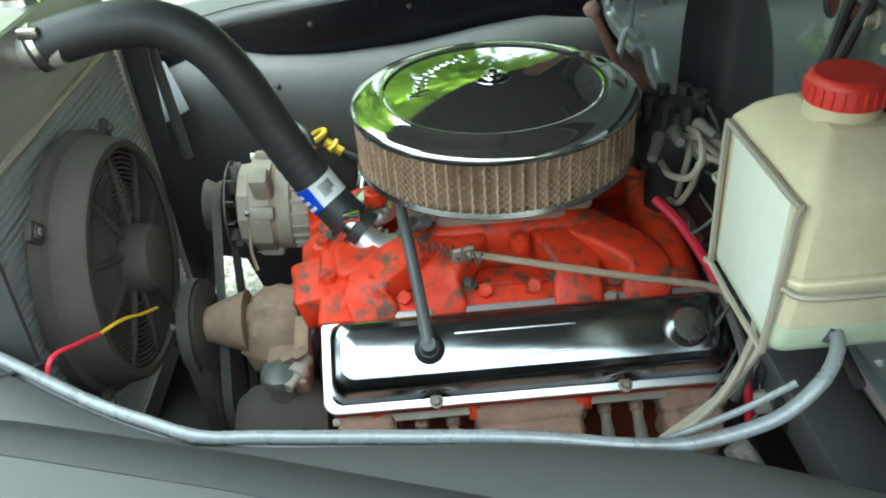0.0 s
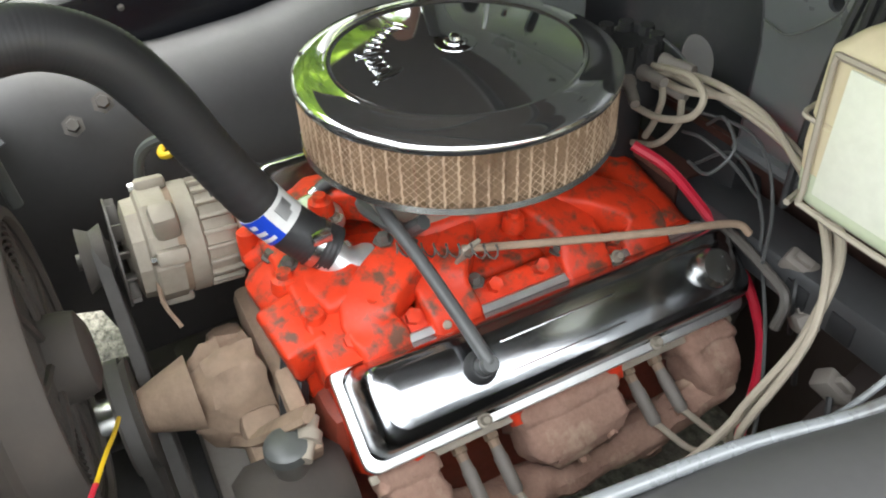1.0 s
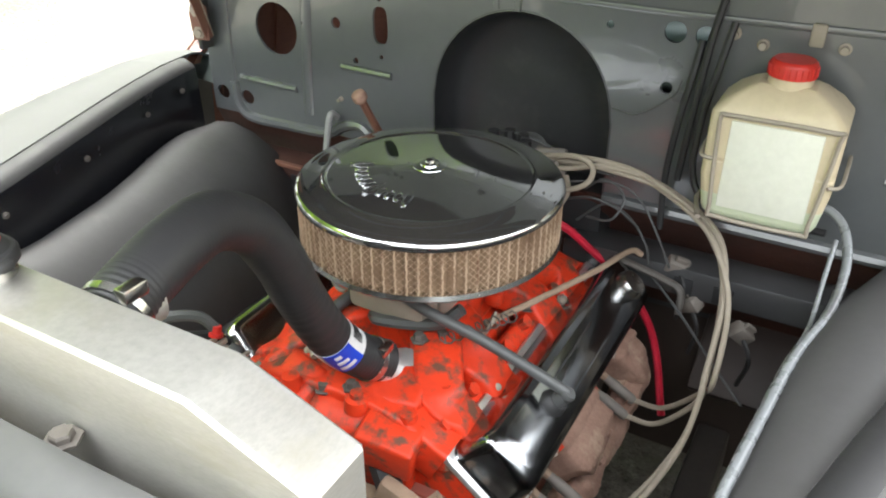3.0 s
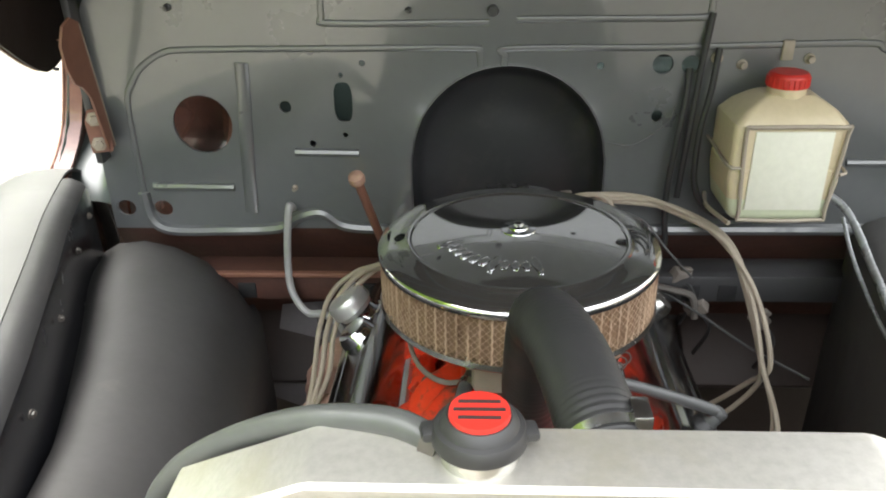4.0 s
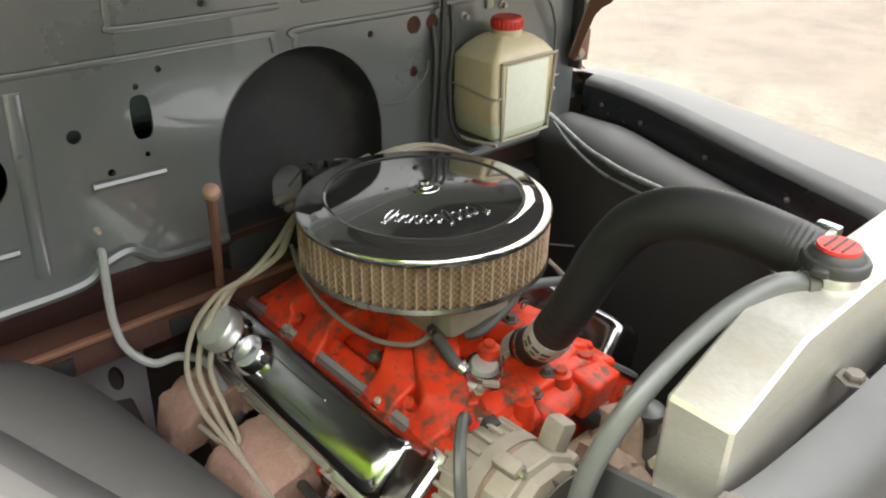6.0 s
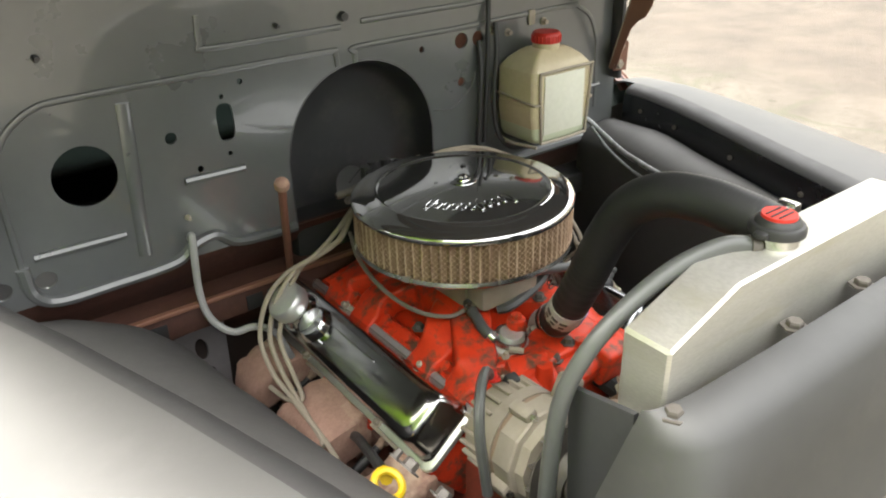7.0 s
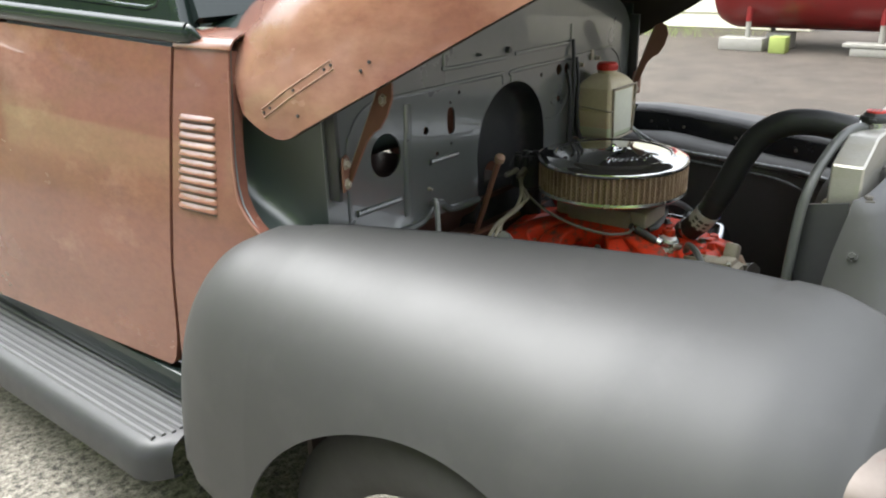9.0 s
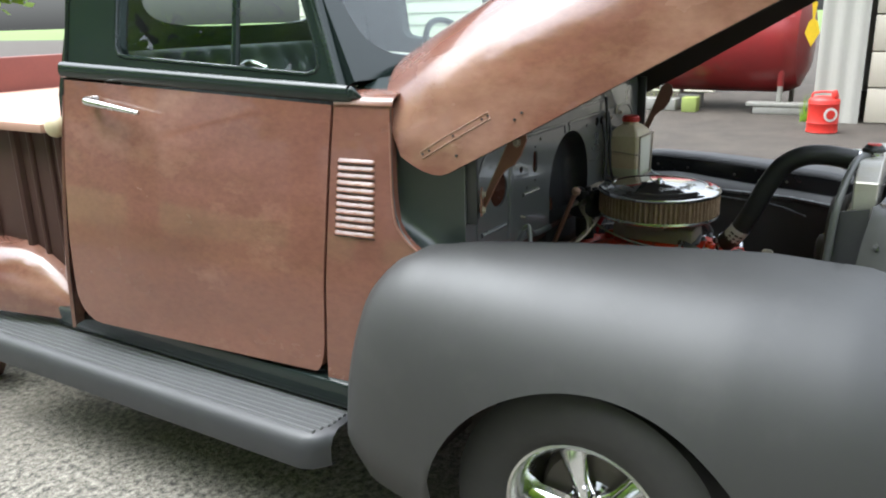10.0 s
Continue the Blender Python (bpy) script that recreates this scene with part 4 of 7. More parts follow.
# front panel over the grille
def nose_rows():
    """Front sheet that turns the corner on each side and runs back to the radiator."""
    prof = [((0.25, -0.585, 0.905), (0.252, -0.572, 0.905)), ((0.25, -0.615, 0.90), (0.256, -0.572, 0.898)), ((0.262, -0.63, 0.885), (0.264, -0.570, 0.880)), ((0.296, -0.645, 0.82), (0.288, -0.560, 0.815)),
            ((0.335, -0.672, 0.74), (0.312, -0.552, 0.735)), ((0.355, -0.69, 0.705), (0.325, -0.57, 0.70)), ((0.372, -0.70, 0.672), (0.345, -0.60, 0.665)), ((0.372, -0.722, 0.655), (0.36, -0.64, 0.65)), ((0.372, -0.728, 0.635), (0.37, -0.66, 0.63))]
    rows = []
    for (hw, y, z), back in prof:
        mid = [(x * hw, y - 0.018 * (1 - x * x), z + 0.02 * (1 - x * x) * (z > 0.8)) for x in np.linspace(-0.78, 0.78, 15)]
        right = []
        p0, p1, p2 = Vector(mid[-1]), Vector((hw, y, z)), Vector(back)
        for t in np.linspace(0.1, 1, 9):
            right.append(p0 * (1 - t) ** 2 + p1 * (2 * t * (1 - t)) + p2 * t * t)
        rows.append([(-p.x, p.y, p.z) for p in right[::-1]] + mid + [tuple(p) for p in right])
    return rows


nose = part("nose_panel", skin(nose_rows(), thick=0.004), NOSE_GREY, truck, "smudged grey primer panel over the grille", smooth=60)
for s in (-1, 1):
    bolt(nose, at(s * 0.294, -0.592, 0.822, 0, 65 * s, 0), 0.0065, 0.006, NOSE_GREY)
    brace = part("fender_brace", skin([[(s * 0.300, -0.545, 0.70), (s * 0.300, -0.470, 0.735)], [(s * 0.345, -0.578, 0.748), (s * 0.345, -0.492, 0.758)], [(s * 0.395, -0.585, 0.787), (s * 0.395, -0.52, 0.785)]], thick=0.003), BLACK, truck, "black sheet brace between fender and nose", smooth=60)
    for x, y, z in ((0.352, -0.555, 0.757), (0.372, -0.542, 0.771)):
        bolt(brace, at(s * x, y, z, 0, -32 * s, 0), 0.009, 0.006, BLACK)
for x in (-0.237, -0.062, 0.062, 0.237):
    bolt(nose, at(x, -0.592, 0.902 + 0.02 * (1 - (x / 0.25) ** 2)), 0.009, 0.008)
# framed badge with plain bars, set in the nose
EM = at(0.0, -0.697, 0.722, 66, 0, 0)
emblem = part("emblem", plate([(-0.075, 0.0), (-0.06, 0.026), (0.06, 0.026), (0.075, 0.0), (0.06, -0.026), (-0.06, -0.026)], [], 0.006, EM), CHROME_DIRTY, nose, "pale framed nose badge")
part("badge_field", plate([(-0.060, 0.0), (-0.05, 0.018), (0.05, 0.018), (0.060, 0.0), (0.05, -0.018), (-0.05, -0.018)], [], 0.002, EM @ at(0, 0, 0.006)), BADGE_WHITE, emblem)
for k in (-2, -1, 0, 1, 2):
    part("badge_bar", box((0.010, 0.022, 0.002), EM @ at(0.018 * k, 0, 0.0095), 0.001), RECESS, emblem)
for sx in (-0.064, 0.064):
    bolt(emblem, EM @ at(sx, 0, 0.006), 0.005, 0.004)
for x in (-0.255, -0.09, 0.09, 0.255):
    bolt(nose, at(x, -0.742, 0.644, 60, 0, 0), 0.008, 0.006)
# grille: double-ridged bars, straight at the sides and bowed forward in the middle
for i in range(4):
    z = 0.612 - i * 0.080
    path = []
    for x in np.linspace(-0.57, 0.57, 45):
        u = max(0.0, 1 - abs(x) / 0.36)
        lift = min(1.0, max(0.0, (abs(x) - 0.24) / 0.12))
        path.append((x, -0.724 - 0.055 * (1 - (1 - u) ** 2) - 0.004 * i, z + 0.022 * lift * lift * (3 - 2 * lift) + 0.05 * max(0.0, abs(x) - 0.36)))
    rows = [[(x, y - d * 1.15, z0 + h * 1.08) for d, h in ((-0.014, 0.023), (0.012, 0.0225), (0.018, 0.020), (0.0185, 0.016), (0.014, 0.0115), (0.004, 0.008), (0.002, 0.003), (0.004, -0.002), (0.014, -0.0055), (0.021, -0.010), (0.020, -0.0145), (0.012, -0.0205), (-0.014, -0.023))] for x, y, z0 in path]
    part("grille_bar", skin(rows, thick=0.002), WHITE_RUSTY, truck, "weathered white grille bar with rust", smooth=50)
part("grille_back", skin([[(x * 0.52, -0.670 - 0.07 * max(0.0, 1 - abs(x) / 0.55), z) for x in np.linspace(-1, 1, 13)] for z in (0.66, 0.25)], thick=0.004), RUST_RED, truck)
for s in (-1, 1):
    HL = at(s * 0.668, -0.742, 0.608, 90, 0, -6 * s) @ Matrix.Scale(0.88, 4)
    head = part("headlight", lathe([(0.084, 0.020), (0.094, 0.022), (0.103, 0.012), (0.110, -0.01), (0.112, -0.07), (0.09, -0.10), (0, -0.10)], HL, n=80), BEZEL, truck, "round headlight with rust-stained chrome bezel")
    part("lens", lathe([(0, 0.034), (0.03, 0.032), (0.06, 0.024), (0.085, 0.010), (0.085, 0.0), (0, 0.0)], HL, n=36), CHROME_DIRTY, head, "dull glassy lens")
    part("inner_ring", lathe([(0.080, 0.018), (0.087, 0.024), (0.094, 0.020), (0.090, 0.012)], HL, n=40), CHROME, head)

# wheels
def wheel(x, y, sign):
    z, R = 0.300, 0.305
    rim = Matrix.Diagonal((0.86, 0.86, 1, 1))
    w = part("wheel", lathe([(0.19, 0.07), (0.205, 0.09), (0.212, 0.098), (0.205, 0.10), (0.19, 0.085), (0.185, 0.05), (0.165, 0.02), (0.165, -0.07), (0.2, -0.09)], at(x, y, z, 0, 90 * sign, 0) @ rim, n=48), CHROME_DIRTY, truck, "polished five spoke wheel")
    tp = [(0.172, -0.09), (0.21, -0.105), (0.28, -0.11), (0.305, -0.10), (R - 0.002, -0.08), (R, -0.04), (R, 0.04), (R - 0.002, 0.08), (0.305, 0.10), (0.28, 0.112), (0.225, 0.113), (0.190, 0.104), (0.1825, 0.097), (0.172, 0.09)]
    part("tyre", lathe(tp, at(x, y, z, 0, 90 * sign, 0), n=64), TYRE, w, "black tyre")
    part("brake_drum", lathe([(0, 0.02), (0.14, 0.02), (0.155, 0.0), (0.155, -0.06), (0, -0.06)], at(x, y, z, 0, 90 * sign, 0) @ rim, n=32), DARK_METAL, w)
    part("hub_cap", lathe([(0, 0.075), (0.02, 0.073), (0.033, 0.062), (0.036, 0.03), (0.06, 0.02)], at(x, y, z, 0, 90 * sign, 0), n=24), CHROME, w)
    for i in range(5):
        m = at(x, y, z, 0, 90 * sign, 0) @ rim @ at(0, 0, 0, 0, 0, 72 * i + 20)
        secs = []
        for r, hw, zz, th in ((0.04, 0.022, 0.045, 0.02), (0.09, 0.026, 0.05, 0.018), (0.14, 0.034, 0.05, 0.018), (0.185, 0.05, 0.04, 0.02)):
            secs.append([m @ Vector((r, hw * c, zz + th * d)) for c, d in ((-1, -0.6), (-0.6, 0.5), (0, 1), (0.6, 0.5), (1, -0.6), (0, -1))])
        part("spoke", loft(secs), CHROME, w)
        part("lug_nut", lathe([(0, 0.075), (0.008, 0.073), (0.01, 0.05), (0, 0.05)], m @ at(0.055, 0.032, 0), n=8), CHROME, w)
    return w


for s in (-1, 1):
    wheel(s * 0.80, -0.13, s)
    wheel(s * 0.80, 2.75, s)

# cargo bed behind the cab
for s in (-1, 1):
    part("bed_side", box((0.02, 1.40, 0.52), at(s * 0.76, 2.42, 0.78), 0.006), BROWN_DARK, truck, "dark brown ribbed bed side")
    for y in (1.735, 1.80, 1.905, 1.99, 2.2, 2.45, 2.7, 2.95):
        part("side_rib", sweep([(s * 0.772, y, 1.03), (s * 0.772, y, 0.78), (s * 0.772, y, 0.54)], 0.020 if y > 1.95 or y < 1.75 else 0.011, n=8, steps=2), BROWN_DARK, truck)
    # rounded front of the rear fender
    rows = []
    for k in np.linspace(0, 1, 9):
        y, h = 1.69 + 0.55 * k, 0.455 + 0.165 * math.sin(min(1.0, k * 1.6) * math.pi / 2)
        rows.append([(s * (0.77 + 0.17 * math.sin(a) * (0.35 + 0.65 * k)), y, 0.40 + (h - 0.40) * math.cos(a) ** 0.7) for a in np.linspace(0, math.pi / 2, 9)])
    part("rear_fender", skin(rows, thick=0.004), BROWN, truck, "rounded brown front of the rear fender", smooth=70)
    part("rear_fender_arch", lathe([(0.42, -0.10), (0.43, 0.0), (0.42, 0.08), (0.36, 0.14), (0.34, 0.14)], at(s * 0.85, 2.75, 0.27, 0, 90 * s, 0), n=40, a0=90 if s < 0 else -90, a1=270 if s < 0 else 90), BROWN, truck)
for i in range(9):
    part("bed_board", box((0.18, 1.38, 0.03), at(-0.745 + 0.186 * i, 2.42, 1.045), 0.005), BED_TOP, truck, "pinkish worn deck board")
part("bed_front", box((1.48, 0.03, 0.62), at(0, 1.745, 0.72), 0.006), BROWN_DARK, truck)
part("tailgate", box((1.62, 0.035, 0.62), at(0, 3.13, 0.91), 0.01), RED_OXIDE, truck, "brown-red tailgate")
part("filler_knob", lathe([(0, 0.030), (0.018, 0.028), (0.030, 0.018), (0.035, 0.004), (0.034, -0.010), (0.022, -0.022), (0.018, -0.06), (0, -0.06)], at(-0.815, 1.675, 1.053, 0, -90, 12), n=24), PLASTIC, truck, "cream round fuel filler cap")


# ---- engine ----
ENG = Matrix()


def e(x, y, z, rx=0, ry=0, rz=0):
    return ENG @ at(x, y, z, rx, ry, rz)


def ep(*pts):
    return [ENG @ Vector(p) for p in pts]


def round_rect(hx, hy, r, z, n=5):
    out = []
    for cx, cy, a in ((hx - r, hy - r, 0), (-hx + r, hy - r, 90), (-hx + r, -hy + r, 180), (hx - r, -hy + r, 270)):
        out += [(cx + r * math.cos(radians(a + 90 * i / n)), cy + r * math.sin(radians(a + 90 * i / n)), z) for i in range(n + 1)]
    return out


engine = thing("engine", "orange-red V8 engine with chrome valve covers and grime", "engine", (0, 0, 0.35))
part("cylinder_block", box((0.34, 0.50, 0.30), e(0, 0.0, 0.42), 0.03), DIRTY_RED, engine, "grimy red engine block")
part("oil_pan", box((0.26, 0.46, 0.10), e(0, 0.0, 0.27), 0.03), DARK_METAL, engine)
part("bell_housing", lathe([(0.0, 0.0), (0.19, 0.0), (0.20, 0.02), (0.19, 0.05), (0.13, 0.16), (0.11, 0.24), (0, 0.24)], e(0, 0.245, 0.42, -90, 0, 0), n=28), DARK_METAL, engine, "greasy bell housing")
part("valley_cover", box((0.22, 0.50, 0.06), e(0, 0.0, 0.575), 0.01), ENGINE_RED, engine)
COVER, BOOT_END = {}, []


def cover_ring(hx, hy, r, z, notch, s):
    """A rounded rectangle with close points along its long sides; notch presses it in beside the four hold-downs."""
    out = []
    for cx, cy, a in ((hx - r, hy - r, 0), (-hx + r, hy - r, 90), (-hx + r, -hy + r, 180), (hx - r, -hy + r, 270)):
        out += [(cx + r * math.cos(radians(a + 15 * i)), cy + r * math.sin(radians(a + 15 * i))) for i in range(7)]
        if a in (0, 180):
            continue
        y0, y1 = (hy - r, -hy + r) if a == 90 else (-hy + r, hy - r)
        out += [(-hx if a == 90 else hx, y0 + (y1 - y0) * k / 60) for k in range(1, 60)]
    ring = []
    for x, y in out:
        dent = notch * max(math.exp(-(((y - c) / 0.013) ** 2)) for c in (-0.113, 0.113))
        ring.append((x - math.copysign(dent, x) if abs(x) > hx * 0.98 else x, y, z))
    return ring


# inset from the flange, height, depth of the dents: lip, wall, round shoulder, raised panel
COVER_STEPS = [(0.0, 0.0, 0), (-0.0005, 0.004, 0), (0.001, 0.007, 0), (0.0095, 0.0080, 0.0), (0.0108, 0.0100, 0.004), (0.0118, 0.018, 0.010), (0.0128, 0.026, 0.010), (0.0142, 0.034, 0.006), (0.0155, 0.041, 0.001),
               (0.0168, 0.049, 0), (0.0185, 0.055, 0), (0.0210, 0.0595, 0), (0.0245, 0.0625, 0), (0.0285, 0.0636, 0), (0.0300, 0.0648, 0), (0.0318, 0.0656, 0)]
for s, yc in ((1, 0.012), (-1, 0.026)):
    tilt = 39 * s
    hm = e(s * 0.189, yc, 0.593, 0, tilt, 0)
    part("cylinder_head", box((0.122, 0.485, 0.10), hm @ at(0, 0, -0.053), 0.008), ENGINE_RED, engine, "red cylinder head")
    for k in range(4):
        part("head_boss", lathe([(0, 0.014), (0.012, 0.014), (0.016, 0), (0, 0)], hm @ at(s * 0.062, -0.19 + 0.127 * k, -0.03, 0, 90 * s, 0), n=10), ENGINE_RED, engine)
    part("head_gasket_ledge", box((0.010, 0.485, 0.008), hm @ at(s * 0.0655, 0, -0.026), 0.002), ALU_CAST, engine, "dusty machined ledge")
    secs = [cover_ring(0.0595 - d, 0.2475 - d, 0.016 if d < 0.01 else 0.018, z, dent, s) for d, z, dent in COVER_STEPS]
    bm = loft([[hm @ Vector(p) for p in sec] for sec in secs[3:]])
    cover = part("valve_cover", bm, COVER_CHROME if s > 0 else COVER_GREY, engine, "polished chrome valve cover" if s > 0 else "dusty dark-reflecting chrome valve cover", smooth=40)
    part("flange", loft([[hm @ Vector(p) for p in sec] for sec in secs[:4]]), FLANGE_CHROME, cover, "chrome flange coloured bright for its reflection", smooth=40)
    COVER[s] = (cover, hm)
    for x in (-0.016, 0.016):
        part("stamped_line", sweep([hm @ Vector((x, y, 0.0655)) for y in (-0.085, 0.0, 0.055)], 0.0016, n=6, steps=2, flat=0.6), COVER_CHROME if s > 0 else COVER_GREY, cover)
    for x in (0.0535, -0.0535):
        for y in (-0.113, 0.113):
            b = hm @ at(s * x, y, 0.0075)
            part("hold_down", lathe([(0, 0.009), (0.004, 0.009), (0.0055, 0.007), (0.0058, 0.002), (0.009, 0.0015), (0.009, 0), (0, 0)], b, n=8), ALU_CAST, cover)
    # cast exhaust manifold: end blocks, double centre block, log and outlet
    bm = sweep([hm @ Vector((s * dx, y, dz)) for dx, y, dz in ((0.125, -0.215, -0.055), (0.15, -0.12, -0.085), (0.155, 0.0, -0.10), (0.15, 0.12, -0.085), (0.125, 0.215, -0.055))], 0.027, n=12)
    sweep([hm @ Vector((s * dx, y, dz)) for dx, y, dz in ((0.15, 0.10, -0.09), (0.16, 0.12, -0.14), (0.13, 0.14, -0.24))], 0.032, n=12, bm=bm)
    man = part("exhaust_manifold", cast(bm, 0.006, 30.0, 1), RUST, engine, "rust brown cast exhaust manifold", smooth=30)
    for y, hw in ((-0.20, 0.036), (0.0, 0.066), (0.20, 0.036)):
        secs = []
        for dx, k in ((0.061, 1.0), (0.069, 1.05), (0.082, 1.05), (0.086, 0.97), (0.112, 0.95), (0.128, 0.84), (0.139, 0.55)):
            secs.append([hm @ Vector((s * dx, y + px * 1.0, -0.052 + py)) for px, py, _ in round_rect(hw * k, 0.034 * k, 0.014 * k, 0, 3)])
        block = part("port_block", cast(loft(secs), 0.007, 34.0), RUST, man, smooth=50)
        for dy in ((-0.022, 0.022) if hw > 0.05 else (0.0,)):
            part("lug", lathe([(0, 0.012), (0.006, 0.012), (0.0075, 0.009), (0.0075, 0.003), (0.012, 0.002), (0.013, -0.004), (0, -0.004)], hm @ at(s * 0.122, y + dy * 1.6, -0.036, 0, 62 * s, 0), n=8), RUST, block)
    if s < 0:
        for y, hw in ((-0.185, 0.040), (0.018, 0.070), (0.205, 0.046)):
            secs = [[Vector((x, y + px * k, zc + pz * k)) for px, pz, _ in round_rect(hw, 0.036, 0.013, 0, 3)]
                    for x, zc, k in ((-0.225, 0.520, 0.9), (-0.250, 0.518, 1.0), (-0.285, 0.512, 1.02), (-0.315, 0.500, 0.98), (-0.332, 0.485, 0.85), (-0.340, 0.475, 0.55))]
            part("port_block", cast(loft(secs), 0.008, 32.0), RUST, man, smooth=50)
    for y in (-0.235, -0.155, -0.005, 0.155, 0.235):
        bolt(man, hm @ at(s * 0.135, y * 0.88, -0.045, 0, 80 * s, 0), 0.008, 0.012, RUST, "manifold_bolt")
    for y in (-0.135, -0.095, 0.095, 0.135):
        BOOT_END.append(hm @ at(s * 0.062, y, -0.052, 0, 80 * s, 0) @ Vector((0, 0, 0.080)))
        plug = part("spark_plug", lathe([(0, 0.05), (0.006, 0.05), (0.007, 0.02), (0.009, 0.018), (0.009, 0.008), (0.007, 0), (0, 0)], hm @ at(s * 0.062, y, -0.052, 0, 80 * s, 0), n=8), DIRTY_IRON, engine)
        bm = lathe([(0, 0.083), (0.006, 0.083), (0.0082, 0.078), (0.0085, 0.040), (0.0075, 0.037), (0.0068, 0.028), (0, 0.028)], hm @ at(s * 0.062, y, -0.052, 0, 80 * s, 0), n=12)
        part("plug_boot", bm, GREY_BOOT if s > 0 else RUBBER, plug, "long grey rubber plug boot" if s > 0 else "")

# breather tube with grommet on one cover, oil filler on the other
cover, hm = COVER[1]
m = hm @ at(0.0, -0.115, 0.0656)
part("grommet", lathe([(0, 0.012), (0.012, 0.012), (0.016, 0.008), (0.018, 0.0), (0.026, -0.002), (0.028, -0.005), (0, -0.005)], m, n=20), RUBBER, cover)
part("elbow", lathe([(0, 0.034), (0.008, 0.034), (0.0098, 0.031), (0.0098, 0.026), (0.0084, 0.024), (0.0098, 0.021), (0.0098, 0.016), (0.011, 0.010), (0, 0.010)], m, n=14), BREATHER, cover)
p0 = m @ Vector((0, 0, 0.026))
part("vent_pipe", sweep([p0, p0 + Vector((-0.012, -0.001, 0.010)), (0.14, -0.116, 0.715), (0.07, -0.125, 0.738), (0.02, -0.12, 0.750)], 0.0074, n=10), BREATHER, cover, "grey rubber breather pipe")
part("fill_boss", lathe([(0, 0.02), (0.019, 0.019), (0.023, 0.012), (0.024, 0.0), (0, 0)], hm @ at(0.0, 0.180, 0.063), n=24), CHROME_DIRTY, cover)
cover, hm = COVER[-1]
m = hm @ at(0, 0.128, 0.068)
part("filler_neck", lathe([(0.029, 0.012), (0.030, 0.002), (0.036, -0.006), (0.038, -0.012), (0, -0.012)], m, n=32), CHROME, cover, "chrome filler neck")
part("oil_filler_cap", lathe([(0, 0.046), (0.02, 0.0455), (0.030, 0.043), (0.0335, 0.038), (0.034, 0.030), (0.034, 0.020), (0.030, 0.016), (0.028, 0.010), (0.028, 0.0), (0.036, -0.004), (0, -0.004)], m, n=36), CHROME_SOFT, cover, "chrome push-in oil filler cap")
part("fill_tube", lathe([(0, 0.022), (0.024, 0.021), (0.029, 0.014), (0.031, 0.004), (0.034, 0), (0, 0)], hm @ at(0.0, 0.072, 0.060), n=28), CHROME, cover, "bright chrome boss")

# intake manifold with flat-topped runners
def duct(points, hw, hh, bm):
    line_ = smooth_path(points, 5)
    secs = []
    for k, c in enumerate(line_):
        d = (line_[min(k + 1, len(line_) - 1)] - line_[max(k - 1, 0)]).normalized()
        side = d.cross(Vector((0, 0, 1))).normalized()
        up = side.cross(d)
        secs.append([c + side * px + up * py for px, py, _ in round_rect(hw, hh, 0.008, 0, 3)])
    return loft(secs, bm)


bm = box((0.15, 0.22, 0.075), e(0, 0.01, 0.665), 0.02)
box((0.20, 0.46, 0.05), e(0, 0.0, 0.605), 0.012, bm)
for s in (1, -1):
    for y0, y1 in ((-0.055, -0.17), (-0.03, -0.085), (0.05, 0.085), (0.075, 0.17)):
        duct(ep((s * 0.03, y0, 0.668), (s * 0.075, (y0 + y1) / 2, 0.668), (s * 0.112, y1, 0.648), (s * 0.145, y1, 0.615)), 0.031, 0.022, bm)
    box((0.05, 0.47, 0.022), e(s * 0.135, 0, 0.622, 0, 40 * s, 0), 0.006, bm)
    for y in (-0.20, -0.13, -0.03, 0.03, 0.13, 0.20):
        lathe([(0, 0.016), (0.009, 0.016), (0.009, 0), (0, 0)], e(s * 0.128, y, 0.638, 0, 40 * s, 0), n=6, bm=bm)
# front water crossover and thermostat pad
duct(ep((-0.145, -0.205, 0.612), (-0.07, -0.21, 0.640), (0.02, -0.205, 0.645), (0.09, -0.205, 0.635), (0.145, -0.205, 0.61)), 0.034, 0.028, bm)
box((0.11, 0.07, 0.05), e(0.045, -0.19, 0.650, 8, 0, 12), 0.012, bm)
box((0.07, 0.06, 0.05), e(-0.055, -0.225, 0.645, 25, 0, -15), 0.012, bm)
box((0.13, 0.055, 0.075), e(0.035, -0.232, 0.622, 28, 0, 6), 0.018, bm)
box((0.05, 0.05, 0.06), e(-0.10, -0.20, 0.632, 15, 15, -20), 0.012, bm)
lathe([(0, 0.040), (0.011, 0.040), (0.012, 0.034), (0.014, 0), (0, 0)], e(-0.052, -0.250, 0.640), n=14, bm=bm)
box((0.085, 0.055, 0.030), e(-0.085, -0.175, 0.645, -14, -12, -32), 0.006, bm)
box((0.075, 0.050, 0.055), e(0.085, -0.245, 0.630, 12, 10, 8), 0.007, bm)
lathe([(0, 0.022), (0.010, 0.022), (0.014, 0), (0, 0)], e(0.10, -0.225, 0.645), n=12, bm=bm)
sweep(ep((-0.14, 0.215, 0.615), (0, 0.215, 0.64), (0.14, 0.215, 0.615)), 0.032, n=10, bm=bm)
part("intake_manifold", cast(bm, 0.0022, 45.0, 1), ENGINE_RED, engine, "orange-red cast intake manifold with grime", smooth=50)
